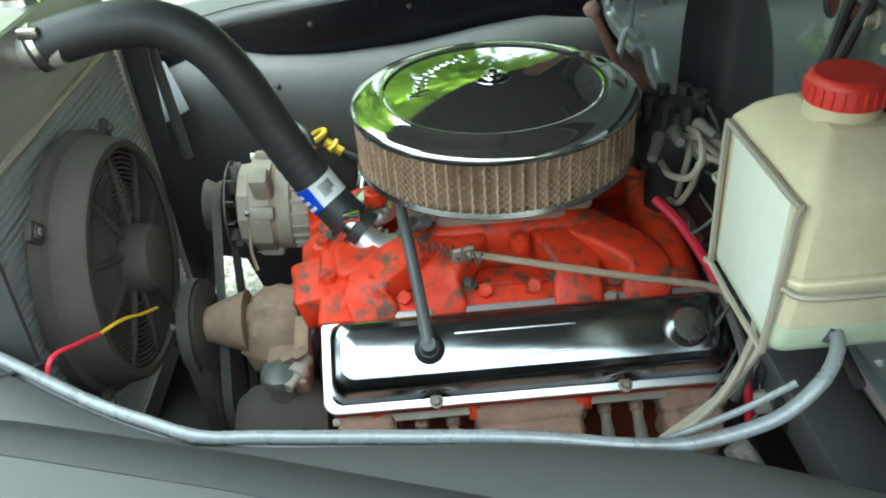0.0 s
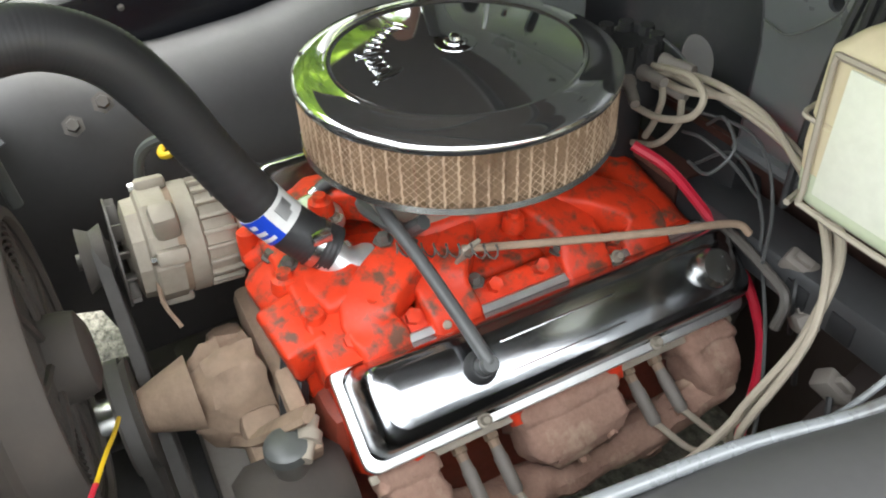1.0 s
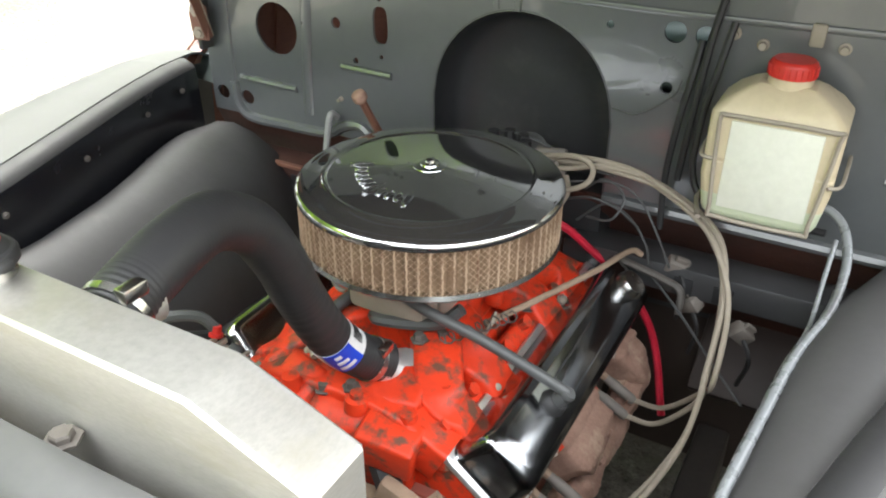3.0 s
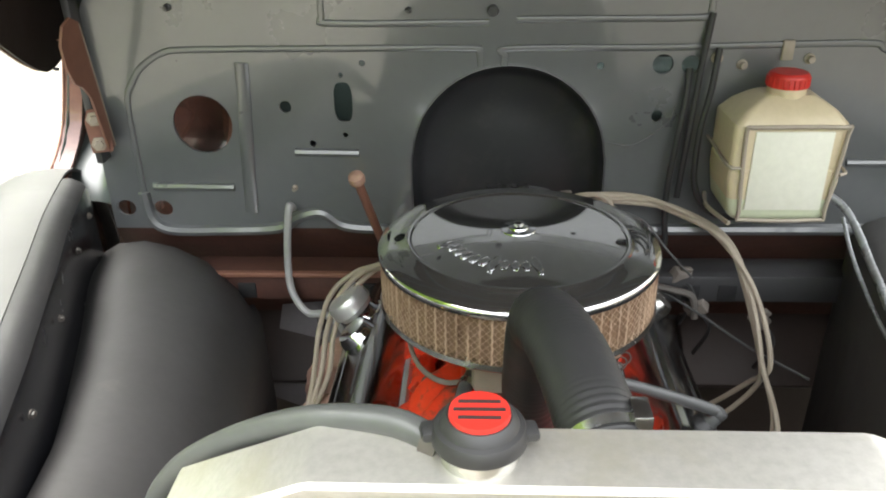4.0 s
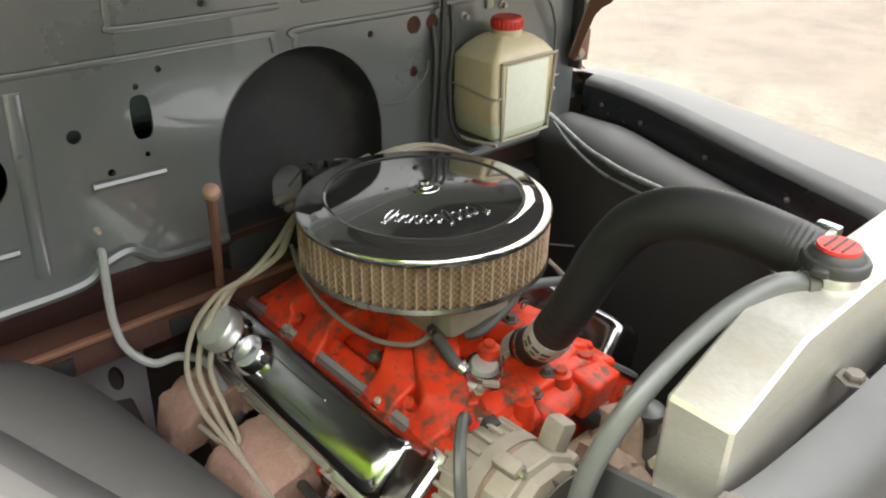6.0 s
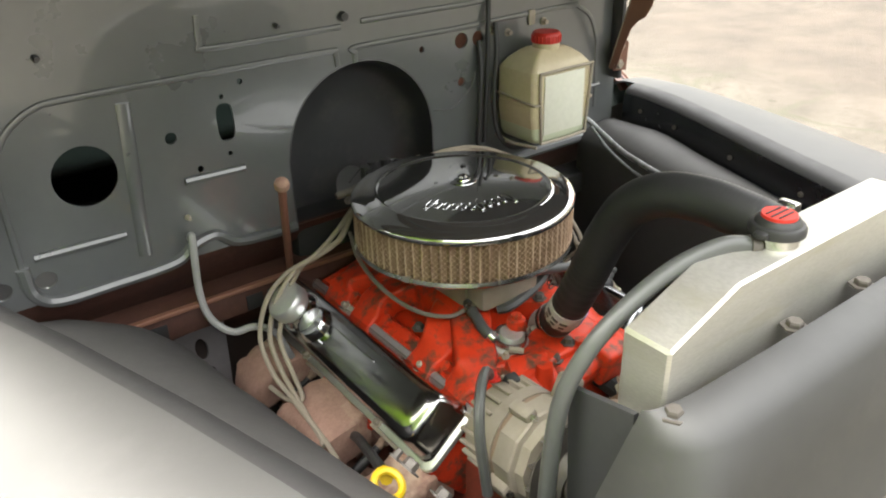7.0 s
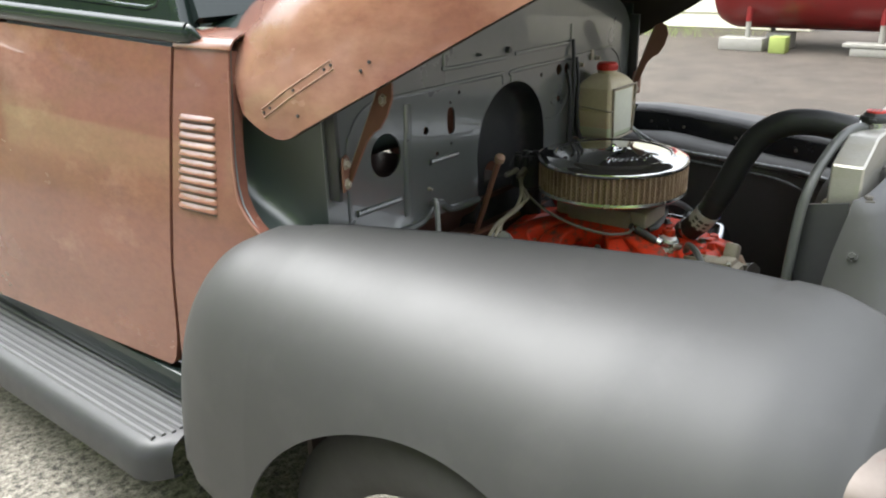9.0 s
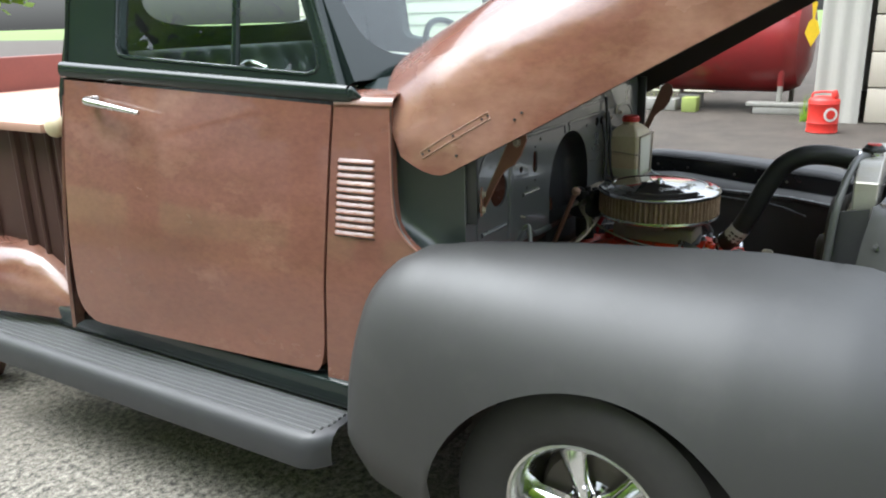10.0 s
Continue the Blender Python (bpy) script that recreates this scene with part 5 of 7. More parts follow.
for x, y, z in ((0.105, -0.225, 0.640), (-0.015, -0.235, 0.662), (0.125, -0.05, 0.650), (0.125, 0.06, 0.650), (0.10, 0.12, 0.665), (0.055, -0.125, 0.690), (-0.105, -0.15, 0.66), (-0.115, -0.03, 0.655), (-0.115, 0.09, 0.655), (0.075, -0.10, 0.685), (0.02, -0.225, 0.672)):
    bolt(engine, e(x, y, z, 0, 0, 20), 0.008, 0.010)
for x, y, z, r in ((0.035, -0.235, 0.655, 0.015), (0.115, -0.165, 0.648, 0.013), (-0.03, -0.165, 0.69, 0.014), (0.09, 0.02, 0.675, 0.012)):
    part("boss", lathe([(0, 0.024), (r * 0.55, 0.024), (r * 0.6, 0.018), (r, 0.016), (r * 1.15, 0.0), (0, 0)], e(x, y, z), n=14), ENGINE_RED, engine)
part("manifold_gasket", box((0.008, 0.47, 0.012), e(0.152, 0, 0.612, 0, 40, 0), 0.002), DIRTY_IRON, engine)
part("manifold_gasket", box((0.008, 0.47, 0.012), e(-0.152, 0, 0.612, 0, -40, 0), 0.002), DIRTY_IRON, engine)
part("pump_arm_bracket", sweep([(0.075, -0.325, 0.50), (0.11, -0.31, 0.53), (0.145, -0.285, 0.575), (0.165, -0.265, 0.60)], [0.022, 0.018, 0.015, 0.013], n=8, flat=0.5, up=(0, 0, 1)), DIRTY_IRON, engine, "dusty bracket arm")
part("timing_cover", box((0.22, 0.03, 0.24), e(0, -0.265, 0.44), 0.012), DIRTY_IRON, engine)
# thermostat neck with its hose clamp
neck = part("thermostat_housing", lathe([(0, 0.055), (0.019, 0.055), (0.020, 0.02), (0.027, 0.010), (0.034, 0.004), (0.036, 0.0), (0, 0)], e(0.046, -0.160, 0.655, 40, -18, 0), n=24), CHROME_SOFT, engine, "dull silver thermostat housing")
for s in (1, -1):
    bolt(neck, e(0.046 + 0.034 * s, -0.160, 0.661, 20, -8, 0), 0.009, 0.01, ALU_CAST)
# lifting eye, coil spring and throttle rod
EYE = Matrix.Translation((0.092, -0.152, 0.655)) @ Vector((0.72, -0.42, 0.55)).to_track_quat("Z", "Y").to_matrix().to_4x4()
bm = plate([(-0.022, -0.032), (0.022, -0.032), (0.022, 0.0), (0.017, 0.017), (0.006, 0.026), (-0.006, 0.026), (-0.017, 0.017), (-0.022, 0.0)], [oval(0, 0.004, 0.011, 0.011, 16)], 0.006, EYE)
part("lifting_eye", bm, DARK_METAL, engine)
coil = [(0.085 + 0.001 * i + 0.008 * math.cos(i * 0.9), -0.125 + 0.0016 * i, 0.70 + 0.008 * math.sin(i * 0.9)) for i in range(60)]
part("return_spring", sweep(coil, 0.0012, n=5, steps=0), DARK_METAL, engine)
part("throttle_rod", sweep([(0.115, -0.06, 0.695), (0.16, 0.03, 0.70), (0.20, 0.13, 0.70), (0.22, 0.22, 0.69), (0.235, 0.235, 0.68)], 0.0045, n=8), DIRTY_IRON, engine, "tarnished throttle rod")
part("throttle_bracket", box((0.005, 0.026, 0.034), at(0.118, -0.055, 0.690, 0, 25, 15), 0.0015), ALU_CAST, engine)
# carburettor
carb = part("carburettor", box((0.13, 0.17, 0.05), at(0, 0.0, 0.715), 0.012), ALU_CAST, engine, "dirty carburettor under the air cleaner")
part("float_bowl", box((0.115, 0.05, 0.042), at(0, -0.095, 0.722), 0.010), ALU_CAST, carb)
part("float_bowl", box((0.115, 0.05, 0.042), at(0, 0.095, 0.722), 0.010), ALU_CAST, carb)
part("air_horn", lathe([(0, 0.05), (0.065, 0.05), (0.07, 0), (0, 0)], at(0, 0, 0.735), n=24), ALU_CAST, carb)
# distributor under the firewall recess
dist = part("distributor", lathe([(0, 0.07), (0.03, 0.068), (0.045, 0.05), (0.05, 0.02), (0.05, 0.0), (0.03, -0.01), (0.028, -0.10), (0, -0.10)], at(0.0, 0.23, 0.745), n=24), RUBBER, engine, "black distributor cap")
for k in range(8):
    a = radians(45 * k + 10)
    part("tower", lathe([(0, 0.03), (0.009, 0.03), (0.011, 0), (0, 0)], at(0.034 * math.cos(a), 0.23 + 0.034 * math.sin(a), 0.795), n=8), RUBBER, dist)
for x, y, z, tx, ty, tz in ((0.052, 0.215, 0.800, 0.9, -0.15, 0.18), (0.055, 0.235, 0.785, 0.95, 0.1, -0.05), (0.05, 0.245, 0.806, 0.85, 0.1, 0.1), (0.045, 0.20, 0.790, 0.8, -0.4, -0.1), (-0.052, 0.215, 0.795, -0.9, -0.2, -0.1), (-0.05, 0.24, 0.79, -0.95, 0.05, -0.05)):
    part("wire_boot", lathe([(0, 0.046), (0.0055, 0.046), (0.0068, 0.040), (0.0072, 0.012), (0.0095, 0.006), (0.0098, 0), (0, 0)], Matrix.Translation((x, y, z)) @ Vector((tx, ty, tz)).to_track_quat("Z", "Y").to_matrix().to_4x4(), n=10), GREY_BOOT, dist, "grey-brown rubber boot")
# water pump, pulleys, belts
PSEC = [(-0.055, -0.05), (-0.065, 0.02), (-0.04, 0.055), (-0.01, 0.05), (0.0, 0.07), (0.03, 0.066), (0.045, 0.045), (0.06, 0.0), (0.05, -0.05)]
pump = part("water_pump", cast(loft([[e(0.025, y, 0.522) @ Vector((x * k, 0, z * k)) for x, z in PSEC] for y, k in ((-0.285, 1.0), (-0.32, 1.05), (-0.345, 0.9), (-0.37, 0.55))]), 0.009, 32.0, 3), DIRTY_IRON, engine, "rusty brown water pump casting")
part("pump_arm", box((0.07, 0.05, 0.10), e(0.09, -0.305, 0.49, 0, 30, 0), 0.015), DIRTY_IRON, pump)
part("pump_arm", box((0.07, 0.05, 0.10), e(-0.045, -0.305, 0.49, 0, -30, 0), 0.015), DIRTY_IRON, pump)
part("pump_nose", lathe([(0, 0.1), (0.018, 0.1), (0.024, 0.06), (0.035, 0.03), (0.045, 0), (0, 0)], e(0.03, -0.36, 0.548, 90, 0, 0), n=20), DIRTY_IRON, pump)


def pulley(x, y, z, r, parent, name="pulley"):
    p = part(name, lathe([(0, 0.012), (0.02, 0.012), (r * 0.6, 0.004), (r * 0.85, 0.004), (r, 0.012), (r - 0.008, 0.0), (r, -0.012), (r * 0.8, -0.012), (0, -0.012)], e(x, y, z, 90, 0, 0), n=40), DARK_METAL, parent, "greasy steel pulley")
    return p


pulley(0.03, -0.43, 0.548, 0.065, engine)
pulley(0.0, -0.432, 0.40, 0.08, engine)
part("hub_bolts", lathe([(0, 0.02), (0.03, 0.02), (0.03, 0), (0, 0)], e(0.03, -0.442, 0.548, 90, 0, 0), n=12), CHROME_DIRTY, engine)


def belt(a, ra, b, rb, y):
    """A vee belt round two pulleys in the plane y."""
    d = math.atan2(b[1] - a[1], b[0] - a[0])
    pts = [(a[0] + ra * math.cos(d + t), y, a[1] + ra * math.sin(d + t)) for t in np.linspace(math.pi / 2, 3 * math.pi / 2, 14)]
    pts += [(b[0] + rb * math.cos(d + t), y, b[1] + rb * math.sin(d + t)) for t in np.linspace(-math.pi / 2, math.pi / 2, 14)]
    rows = []
    for dy, dr in ((-0.007, 0.003), (0.007, 0.003), (0.005, -0.004), (-0.005, -0.004)):
        row = []
        for q in pts:
            c = a if (q[0] - a[0]) ** 2 + (q[2] - a[1]) ** 2 < (q[0] - b[0]) ** 2 + (q[2] - b[1]) ** 2 else b
            v = Vector((q[0] - c[0], 0, q[2] - c[1])).normalized()
            row.append(Vector(q) + v * dr + Vector((0, dy, 0)))
        rows.append(row)
    return part("fan_belt", skin([*rows, rows[0]], close=True), BELT, engine, "worn dusty vee belt")


belt((-0.141, 0.637), 0.036, (0.0, 0.40), 0.078, -0.408)
belt((0.03, 0.548), 0.064, (0.0, 0.40), 0.078, -0.432)

alt = thing("alternator", "dull dusty cast aluminium alternator with pulley", "alternator", (-0.135, -0.33, 0.60))
AM = at(-0.141, -0.323, 0.637, 86, 0, 0)
part("rear_case", lathe([(0, -0.072), (0.045, -0.071), (0.060, -0.066), (0.0635, -0.058), (0.0635, -0.030), (0.069, -0.026), (0.069, -0.006), (0.060, -0.006)], AM, n=36), ALU_CAST, alt, "finned rear case")
part("stator", lathe([(0.060, -0.006), (0.0665, -0.006), (0.0665, 0.002), (0.060, 0.002)], AM, n=36), DIRTY_IRON, alt)
part("front_case", lathe([(0.060, 0.002), (0.0715, 0.002), (0.0715, 0.030), (0.070, 0.033), (0.0635, 0.036), (0.062, 0.050), (0.035, 0.058), (0, 0.060)], AM @ at(0, 0, 0, 0, 0, 8), n=11), ALU_CAST, alt, "heavy cast front case", smooth=25)
for k in range(22):
    part("cooling_fin", box((0.007, 0.0055, 0.040), AM @ at(0, 0, 0, 0, 0, k * 360 / 22) @ at(0.0655, 0, -0.048), 0.0015), ALU_CAST, alt)
for k, a in enumerate((20, 110, 200, 290)):
    lug = AM @ at(0, 0, 0, 0, 0, a)
    part("case_lug", box((0.016, 0.020, 0.036), lug @ at(0.073, 0, 0.012), 0.005), ALU_CAST, alt)
    part("through_bolt", lathe([(0, 0.006), (0.005, 0.006), (0.005, 0), (0, 0)], lug @ at(0.073, 0, 0.030), n=6), CHROME_DIRTY, alt)
FANM = AM @ at(0, 0, 0.066)
part("fan", lathe([(0, 0.004), (0.03, 0.004), (0.036, 0.0), (0.0665, 0.0), (0.0665, 0.0025), (0.034, 0.0035), (0, 0.006)], FANM, n=36), DARK_METAL, alt)
for k in range(12):
    part("fan_vane", box((0.026, 0.0025, 0.012), FANM @ at(0, 0, 0, 0, 0, 30 * k) @ at(0.052, 0, -0.005, 0, 0, 20), 0.0008), DARK_METAL, alt)
part("pulley", lathe([(0, 0.112), (0.010, 0.112), (0.010, 0.104), (0.024, 0.103), (0.040, 0.106), (0.033, 0.092), (0.040, 0.078), (0.02, 0.076), (0.015, 0.072), (0, 0.072)], AM, n=32), DARK_METAL, alt, "greasy vee pulley")
part("mount_ear", box((0.03, 0.03, 0.05), at(-0.09, -0.33, 0.70, 0, 25, 0), 0.008), ALU_CAST, alt)
part("terminal", lathe([(0, 0.014), (0.006, 0.014), (0.006, 0.004), (0.009, 0.004), (0.009, 0), (0, 0)], at(-0.155, -0.262, 0.708, -20, 0, 0), n=10), RED_PLASTIC, alt, "red terminal cap")
part("plug_block", box((0.02, 0.016, 0.014), at(-0.125, -0.262, 0.695, 20, 10, 0), 0.003), RUBBER, alt)
part("charging_lead", sweep([(-0.155, -0.256, 0.712), (-0.175, -0.268, 0.735), (-0.21, -0.30, 0.735), (-0.235, -0.33, 0.70), (-0.235, -0.345, 0.62)], 0.007, n=8), GREY_HOSE, alt, "thick grey taped charging lead")
part("ground_lead", sweep([(-0.10, -0.35, 0.66), (-0.07, -0.36, 0.61), (-0.04, -0.35, 0.585)], 0.0028, n=6), DIRTY_IRON, alt)

ps = thing("steering_pump", "black power steering pump with dusty filler cap", "pump", (0.17, -0.32, 0.45))
part("canister", lathe([(0, 0.06), (0.045, 0.058), (0.058, 0.04), (0.06, -0.04), (0.05, -0.06), (0, -0.06)], at(0.175, -0.30, 0.48, 90, 0, 0), n=28), FAN_PLASTIC, ps)
part("filler_neck", lathe([(0, 0.0), (0.02, 0.0), (0.018, 0.045), (0, 0.045)], at(0.17, -0.295, 0.525), n=18), DARK_METAL, ps)
part("cap", lathe([(0.0, 0.016), (0.018, 0.015), (0.024, 0.010), (0.025, 0.0), (0, 0)], at(0.17, -0.295, 0.565), n=20), GREY_HOSE, ps)
part("bracket", box((0.10, 0.02, 0.05), at(0.13, -0.27, 0.56, 0, 20, 0), 0.005), DIRTY_IRON, ps)
part("stud", lathe([(0, 0.05), (0.008, 0.05), (0.008, 0.03), (0.014, 0.03), (0.014, 0.018), (0.008, 0.018), (0.008, 0), (0, 0)], at(0.15, -0.26, 0.575, 100, 0, 60), n=10), ALU_CAST, ps)

OUT = at(-0.046, -0.168, 0.664, 10, -6, 20)
outlet = part("water_outlet", lathe([(0, 0.030), (0.017, 0.030), (0.020, 0.026), (0.022, 0.014), (0.030, 0.011), (0.033, 0.006), (0.033, -0.006), (0, -0.006)], OUT, n=28), CHROME_SOFT, engine, "flat dull silver water outlet flange")
part("outlet_clamp", lathe([(0.0225, 0.026), (0.0245, 0.026), (0.0245, 0.015), (0.0225, 0.015)], OUT, n=28), CHROME_DIRTY, outlet, "worm-drive clamp")
for k in range(9):
    part("clamp_tooth", box((0.0022, 0.0020, 0.010), OUT @ at(0, 0, 0, 0, 0, 150 + 7 * k) @ at(0.0252, 0, 0.0205), 0.0005), CHROME_DIRTY, outlet)
part("clamp_screw", lathe([(0, 0.022), (0.0045, 0.022), (0.0055, 0.018), (0.0055, 0.0), (0, 0)], OUT @ at(-0.024, -0.010, 0.0205, 90, 0, 25), n=8), ALU_CAST, outlet)
for sx in (-1, 1):
    bolt(outlet, OUT @ at(0.028 * sx, 0.010 * sx, 0.009), 0.0065, 0.008, ALU_CAST)
BY = [(-0.058, -0.084, 0.706), (-0.064, -0.100, 0.704), (-0.070, -0.122, 0.700), (-0.074, -0.142, 0.694), (-0.070, -0.158, 0.686), (-0.058, -0.167, 0.684)]
bypass = part("bypass_hose", sweep(BY, 0.0085, n=12, steps=6), BREATHER, engine, "short dusty grey bypass hose")
for i in (1, 4):
    d = (Vector(BY[i]) - Vector(BY[i - 1])).normalized()
    part("small_clamp", lathe([(0.0087, 0.005), (0.0102, 0.005), (0.0102, -0.005), (0.0087, -0.005)], Matrix.Translation(BY[i]) @ d.to_track_quat("Z", "Y").to_matrix().to_4x4(), n=16), CHROME_DIRTY, bypass)
part("brass_elbow", sweep([(-0.040, -0.062, 0.690), (-0.048, -0.070, 0.703), (-0.058, -0.084, 0.706)], [0.009, 0.008, 0.0065], n=10, steps=4), ALU_CAST, engine, "tarnished brass elbow")

# ---- air cleaner ----
cleaner = thing("air_cleaner", "round chrome air cleaner with a tan pleated filter", "air cleaner", (0, 0, 0.765))
R = 0.177
part("base_pan", lathe([(0.06, 0.772), (0.10, 0.768), (R - 0.004, 0.772), (R, 0.776), (R - 0.002, 0.782), (0.06, 0.778)], None, n=96), CHROME_DIRTY, cleaner)
bm = bmesh.new()
N = 312
rings = []
for z in (0.780, 0.781, 0.845, 0.846):
    row = []
    for i in range(N):
        a = 2 * math.pi * i / N
        ph = (i % 4) / 4
        r = R - 0.014 + 0.009 * abs(2 * ph - 1) ** 1.6 + (0.0012 * math.sin(i * 2.7 + z * 60) if 0.7805 < z < 0.8455 else 0)
        row.append(bm.verts.new((r * math.cos(a), r * math.sin(a), z)))
    rings.append(row)
for a, b in zip(rings, rings[1:]):
    for i in range(N):
        bm.faces.new((a[i], a[(i + 1) % N], b[(i + 1) % N], b[i]))
part("pleated_filter", bm, FILTER, cleaner, "tan pleated paper filter element", smooth=25)
# pale strips along the folds carry their highlight as colour
for i in range(0, N, 4):
    a = 2 * math.pi * i / N
    c, q = math.cos(a) * (R - 0.0048), math.sin(a) * (R - 0.0048)
    side = Vector((-math.sin(a), math.cos(a), 0))
    crimp = [Vector((c, q, 0.7815 + 0.00635 * k)) + side * (0.0005 if k % 2 else -0.0005) for k in range(11)]
    part("pleat_ridge", sweep(crimp, 0.0012, n=5, steps=1), RIDGE, cleaner)
bm = bmesh.new()
for turn in (1, -1):
    for i in range(120):
        wire = []
        for k in range(7):
            a = 2 * math.pi * i / 120 + turn * 0.36 * k / 6
            wire.append(((R - 0.0028) * math.cos(a), (R - 0.0028) * math.sin(a), 0.7815 + 0.0635 * k / 6))
        sweep(wire, 0.00030, n=3, steps=0, bm=bm, caps=False)
tagged(part("wire_screen", bm, RIDGE, cleaner, "fine diamond wire mesh", smooth=180), kind="stuff")
prof = [(0.0, 0.8695), (0.02, 0.8692), (0.06, 0.8665), (0.10, 0.8625), (0.128, 0.8595), (0.133, 0.8590), (0.1355, 0.8608), (0.138, 0.8612), (0.1405, 0.8600), (0.143, 0.8578), (0.160, 0.8562), (R - 0.005, 0.8535), (R - 0.001, 0.850), (R, 0.846), (R - 0.001, 0.842), (R - 0.004, 0.841), (R - 0.006, 0.844), (0.0, 0.846)]
lid = part("lid", lathe(prof, None, n=128), LID_CHROME, cleaner, "dusty dark-reflecting chrome lid with embossed script")
part("wing_nut", lathe([(0, 0.012), (0.004, 0.0118), (0.0066, 0.010), (0.007, 0.006), (0.012, 0.005), (0.013, 0.003), (0.022, 0.002), (0.023, 0.0), (0, 0)], at(0, 0, 0.868), n=20), CHROME, cleaner)
# embossed flourish of plain loops, no letters
for k in range(11):
    a = radians(-160 + 8.2 * k)
    c = Vector((0.088 * math.cos(a), 0.088 * math.sin(a), 0.8642))
    tdir, rdir = Vector((-math.sin(a), math.cos(a), 0)), Vector((math.cos(a), math.sin(a), -0.04))
    hgt = 0.036 if k in (0, 6, 10) else 0.018
    pts = [c + tdir * (0.006 * math.sin(t) + 0.006 * (t / 6.28 - 0.5)) + rdir * (hgt * 0.5 * math.cos(t)) for t in np.linspace(0, 6.28, 9)]
    part("embossing", sweep(pts, 0.0013, n=6, steps=3, flat=0.6, up=(0, 0, 1)), CHROME, lid)

# ---- radiator, fan, hoses ----
radiator = thing("radiator", "brushed aluminium radiator with welded top tank", "radiator", (0, -0.53, 0.40))


def tank_section(y0, y1, z0, z1, hb, ht):
    cx = 0.014
    return [[(cx - hb, y, z0 - 0.085), (cx - hb, y, z0), (cx - ht, y, z1), (cx + ht, y, z1), (cx + hb, y, z0), (cx + hb, y, z0 - 0.085)] for y in (y0, y1)]


bm = loft(tank_section(-0.578, -0.526, 0.957, 0.992, 0.246, 0.157))
bmesh.ops.bevel(bm, geom=bm.edges[:], offset=0.003, segments=1, profile=0.5, affect="EDGES")
part("top_tank", bm, ALU, radiator, "brushed aluminium top tank", smooth=12)
part("weld_seam", sweep([(-0.225, -0.523, 0.885), (0, -0.523, 0.885), (0.25, -0.523, 0.885)], 0.004, n=6, ridge=0.0015, ridge_len=0.006, steps=20), ALU_CAST, radiator)
for x in (-0.235, 0.258):
    part("side_channel", box((0.022, 0.052, 0.46), at(x, -0.551, 0.64), 0.004), ALU, radiator)
part("core", box((0.47, 0.04, 0.44), at(0.012, -0.551, 0.652)), CORE, radiator)
for i in range(44):
    part("core_tube", box((0.466, 0.006, 0.0028), at(0.012, -0.529, 0.438 + i * 0.0098)), CORE, radiator)
part("filler_neck", lathe([(0, 0.03), (0.022, 0.03), (0.0235, 0.0), (0.0255, -0.002), (0, -0.002)], at(-0.049, -0.550, 0.9720) @ Matrix.Diagonal((1, 1, 1.25, 1)), n=28), CHROME_DIRTY, radiator)
cap = part("radiator_cap", lathe([(0, 0.018), (0.020, 0.0175), (0.023, 0.015), (0.0245, 0.012), (0.0275, 0.011), (0.0295, 0.008), (0.0295, 0.002), (0.025, 0.0), (0, 0)], at(-0.049, -0.550, 1.0010) @ Matrix.Diagonal((0.9, 0.9, 1, 1)), n=40), RUBBER, radiator, "black pressure cap with red badge")
for sx in (-1, 1):
    part("cap_ear", box((0.018, 0.014, 0.007), at(-0.049 + sx * 0.0235, -0.550, 1.007, 0, 0, 10), 0.003), RUBBER, cap)
bm = lathe([(0, 0.003), (0.0165, 0.003), (0.017, 0.0), (0, 0)], at(-0.049, -0.550, 1.0185), n=32)
part("red_badge", bm, RED_PLASTIC, cap)
for k in (-1, 0, 1):
    part("badge_line", box((0.028 - 0.005 * abs(k), 0.0018, 0.001), at(-0.049, -0.550 + 0.0068 * k, 1.0219)), RUBBER, cap)
part("outlet", lathe([(0, 0.0), (0.021, 0.0), (0.021, 0.05), (0, 0.05)], at(0.030, -0.53, 0.958, -90, 0, 0), n=24), ALU, radiator)
part("support_bracket", plate([(-0.568, 0.74), (-0.50, 0.70), (-0.49, 0.885), (-0.568, 0.90)], [], 0.006, Matrix.Translation((-0.258, 0, 0)) @ Euler((radians(90), 0, radians(90))).to_matrix().to_4x4()), BLACK, radiator)
part("support_bracket", plate([(-0.568, 0.74), (-0.50, 0.70), (-0.49, 0.885), (-0.568, 0.90)], [], 0.006, Matrix.Translation((0.284, 0, 0)) @ Euler((radians(90), 0, radians(90))).to_matrix().to_4x4()), BLACK, radiator)

fan = thing("cooling_fan", "dusty black electric fan mounted on the radiator", "fan", (0.11, -0.46, 0.56))
FM = at(0.075, -0.492, 0.700, -90, 0, 0) @ Matrix.Scale(0.86, 4)
part("shroud_ring", lathe([(0.180, -0.028), (0.192, -0.026), (0.192, -0.010), (0.184, -0.004), (0.176, 0.034), (0.172, 0.038), (0.162, 0.038), (0.160, 0.032), (0.166, 0.024), (0.176, -0.02)], FM, n=64), FAN_PLASTIC, fan)
for r in np.linspace(0.068, 0.156, 13):
    part("guard_ring", sweep([FM @ Vector((r * math.cos(a), r * math.sin(a), 0.028)) for a in np.linspace(0, 2 * math.pi, 37)], 0.0016, n=5, steps=0, caps=False), FAN_PLASTIC, fan)
for k in range(10):
    m = FM @ at(0, 0, 0, 0, 0, 36 * k)
    part("guard_spoke", sweep([m @ Vector((0.05, 0, 0.032)), m @ Vector((0.11, 0.012, 0.030)), m @ Vector((0.172, 0.02, 0.024))], 0.004, n=6, steps=4), FAN_PLASTIC, fan)
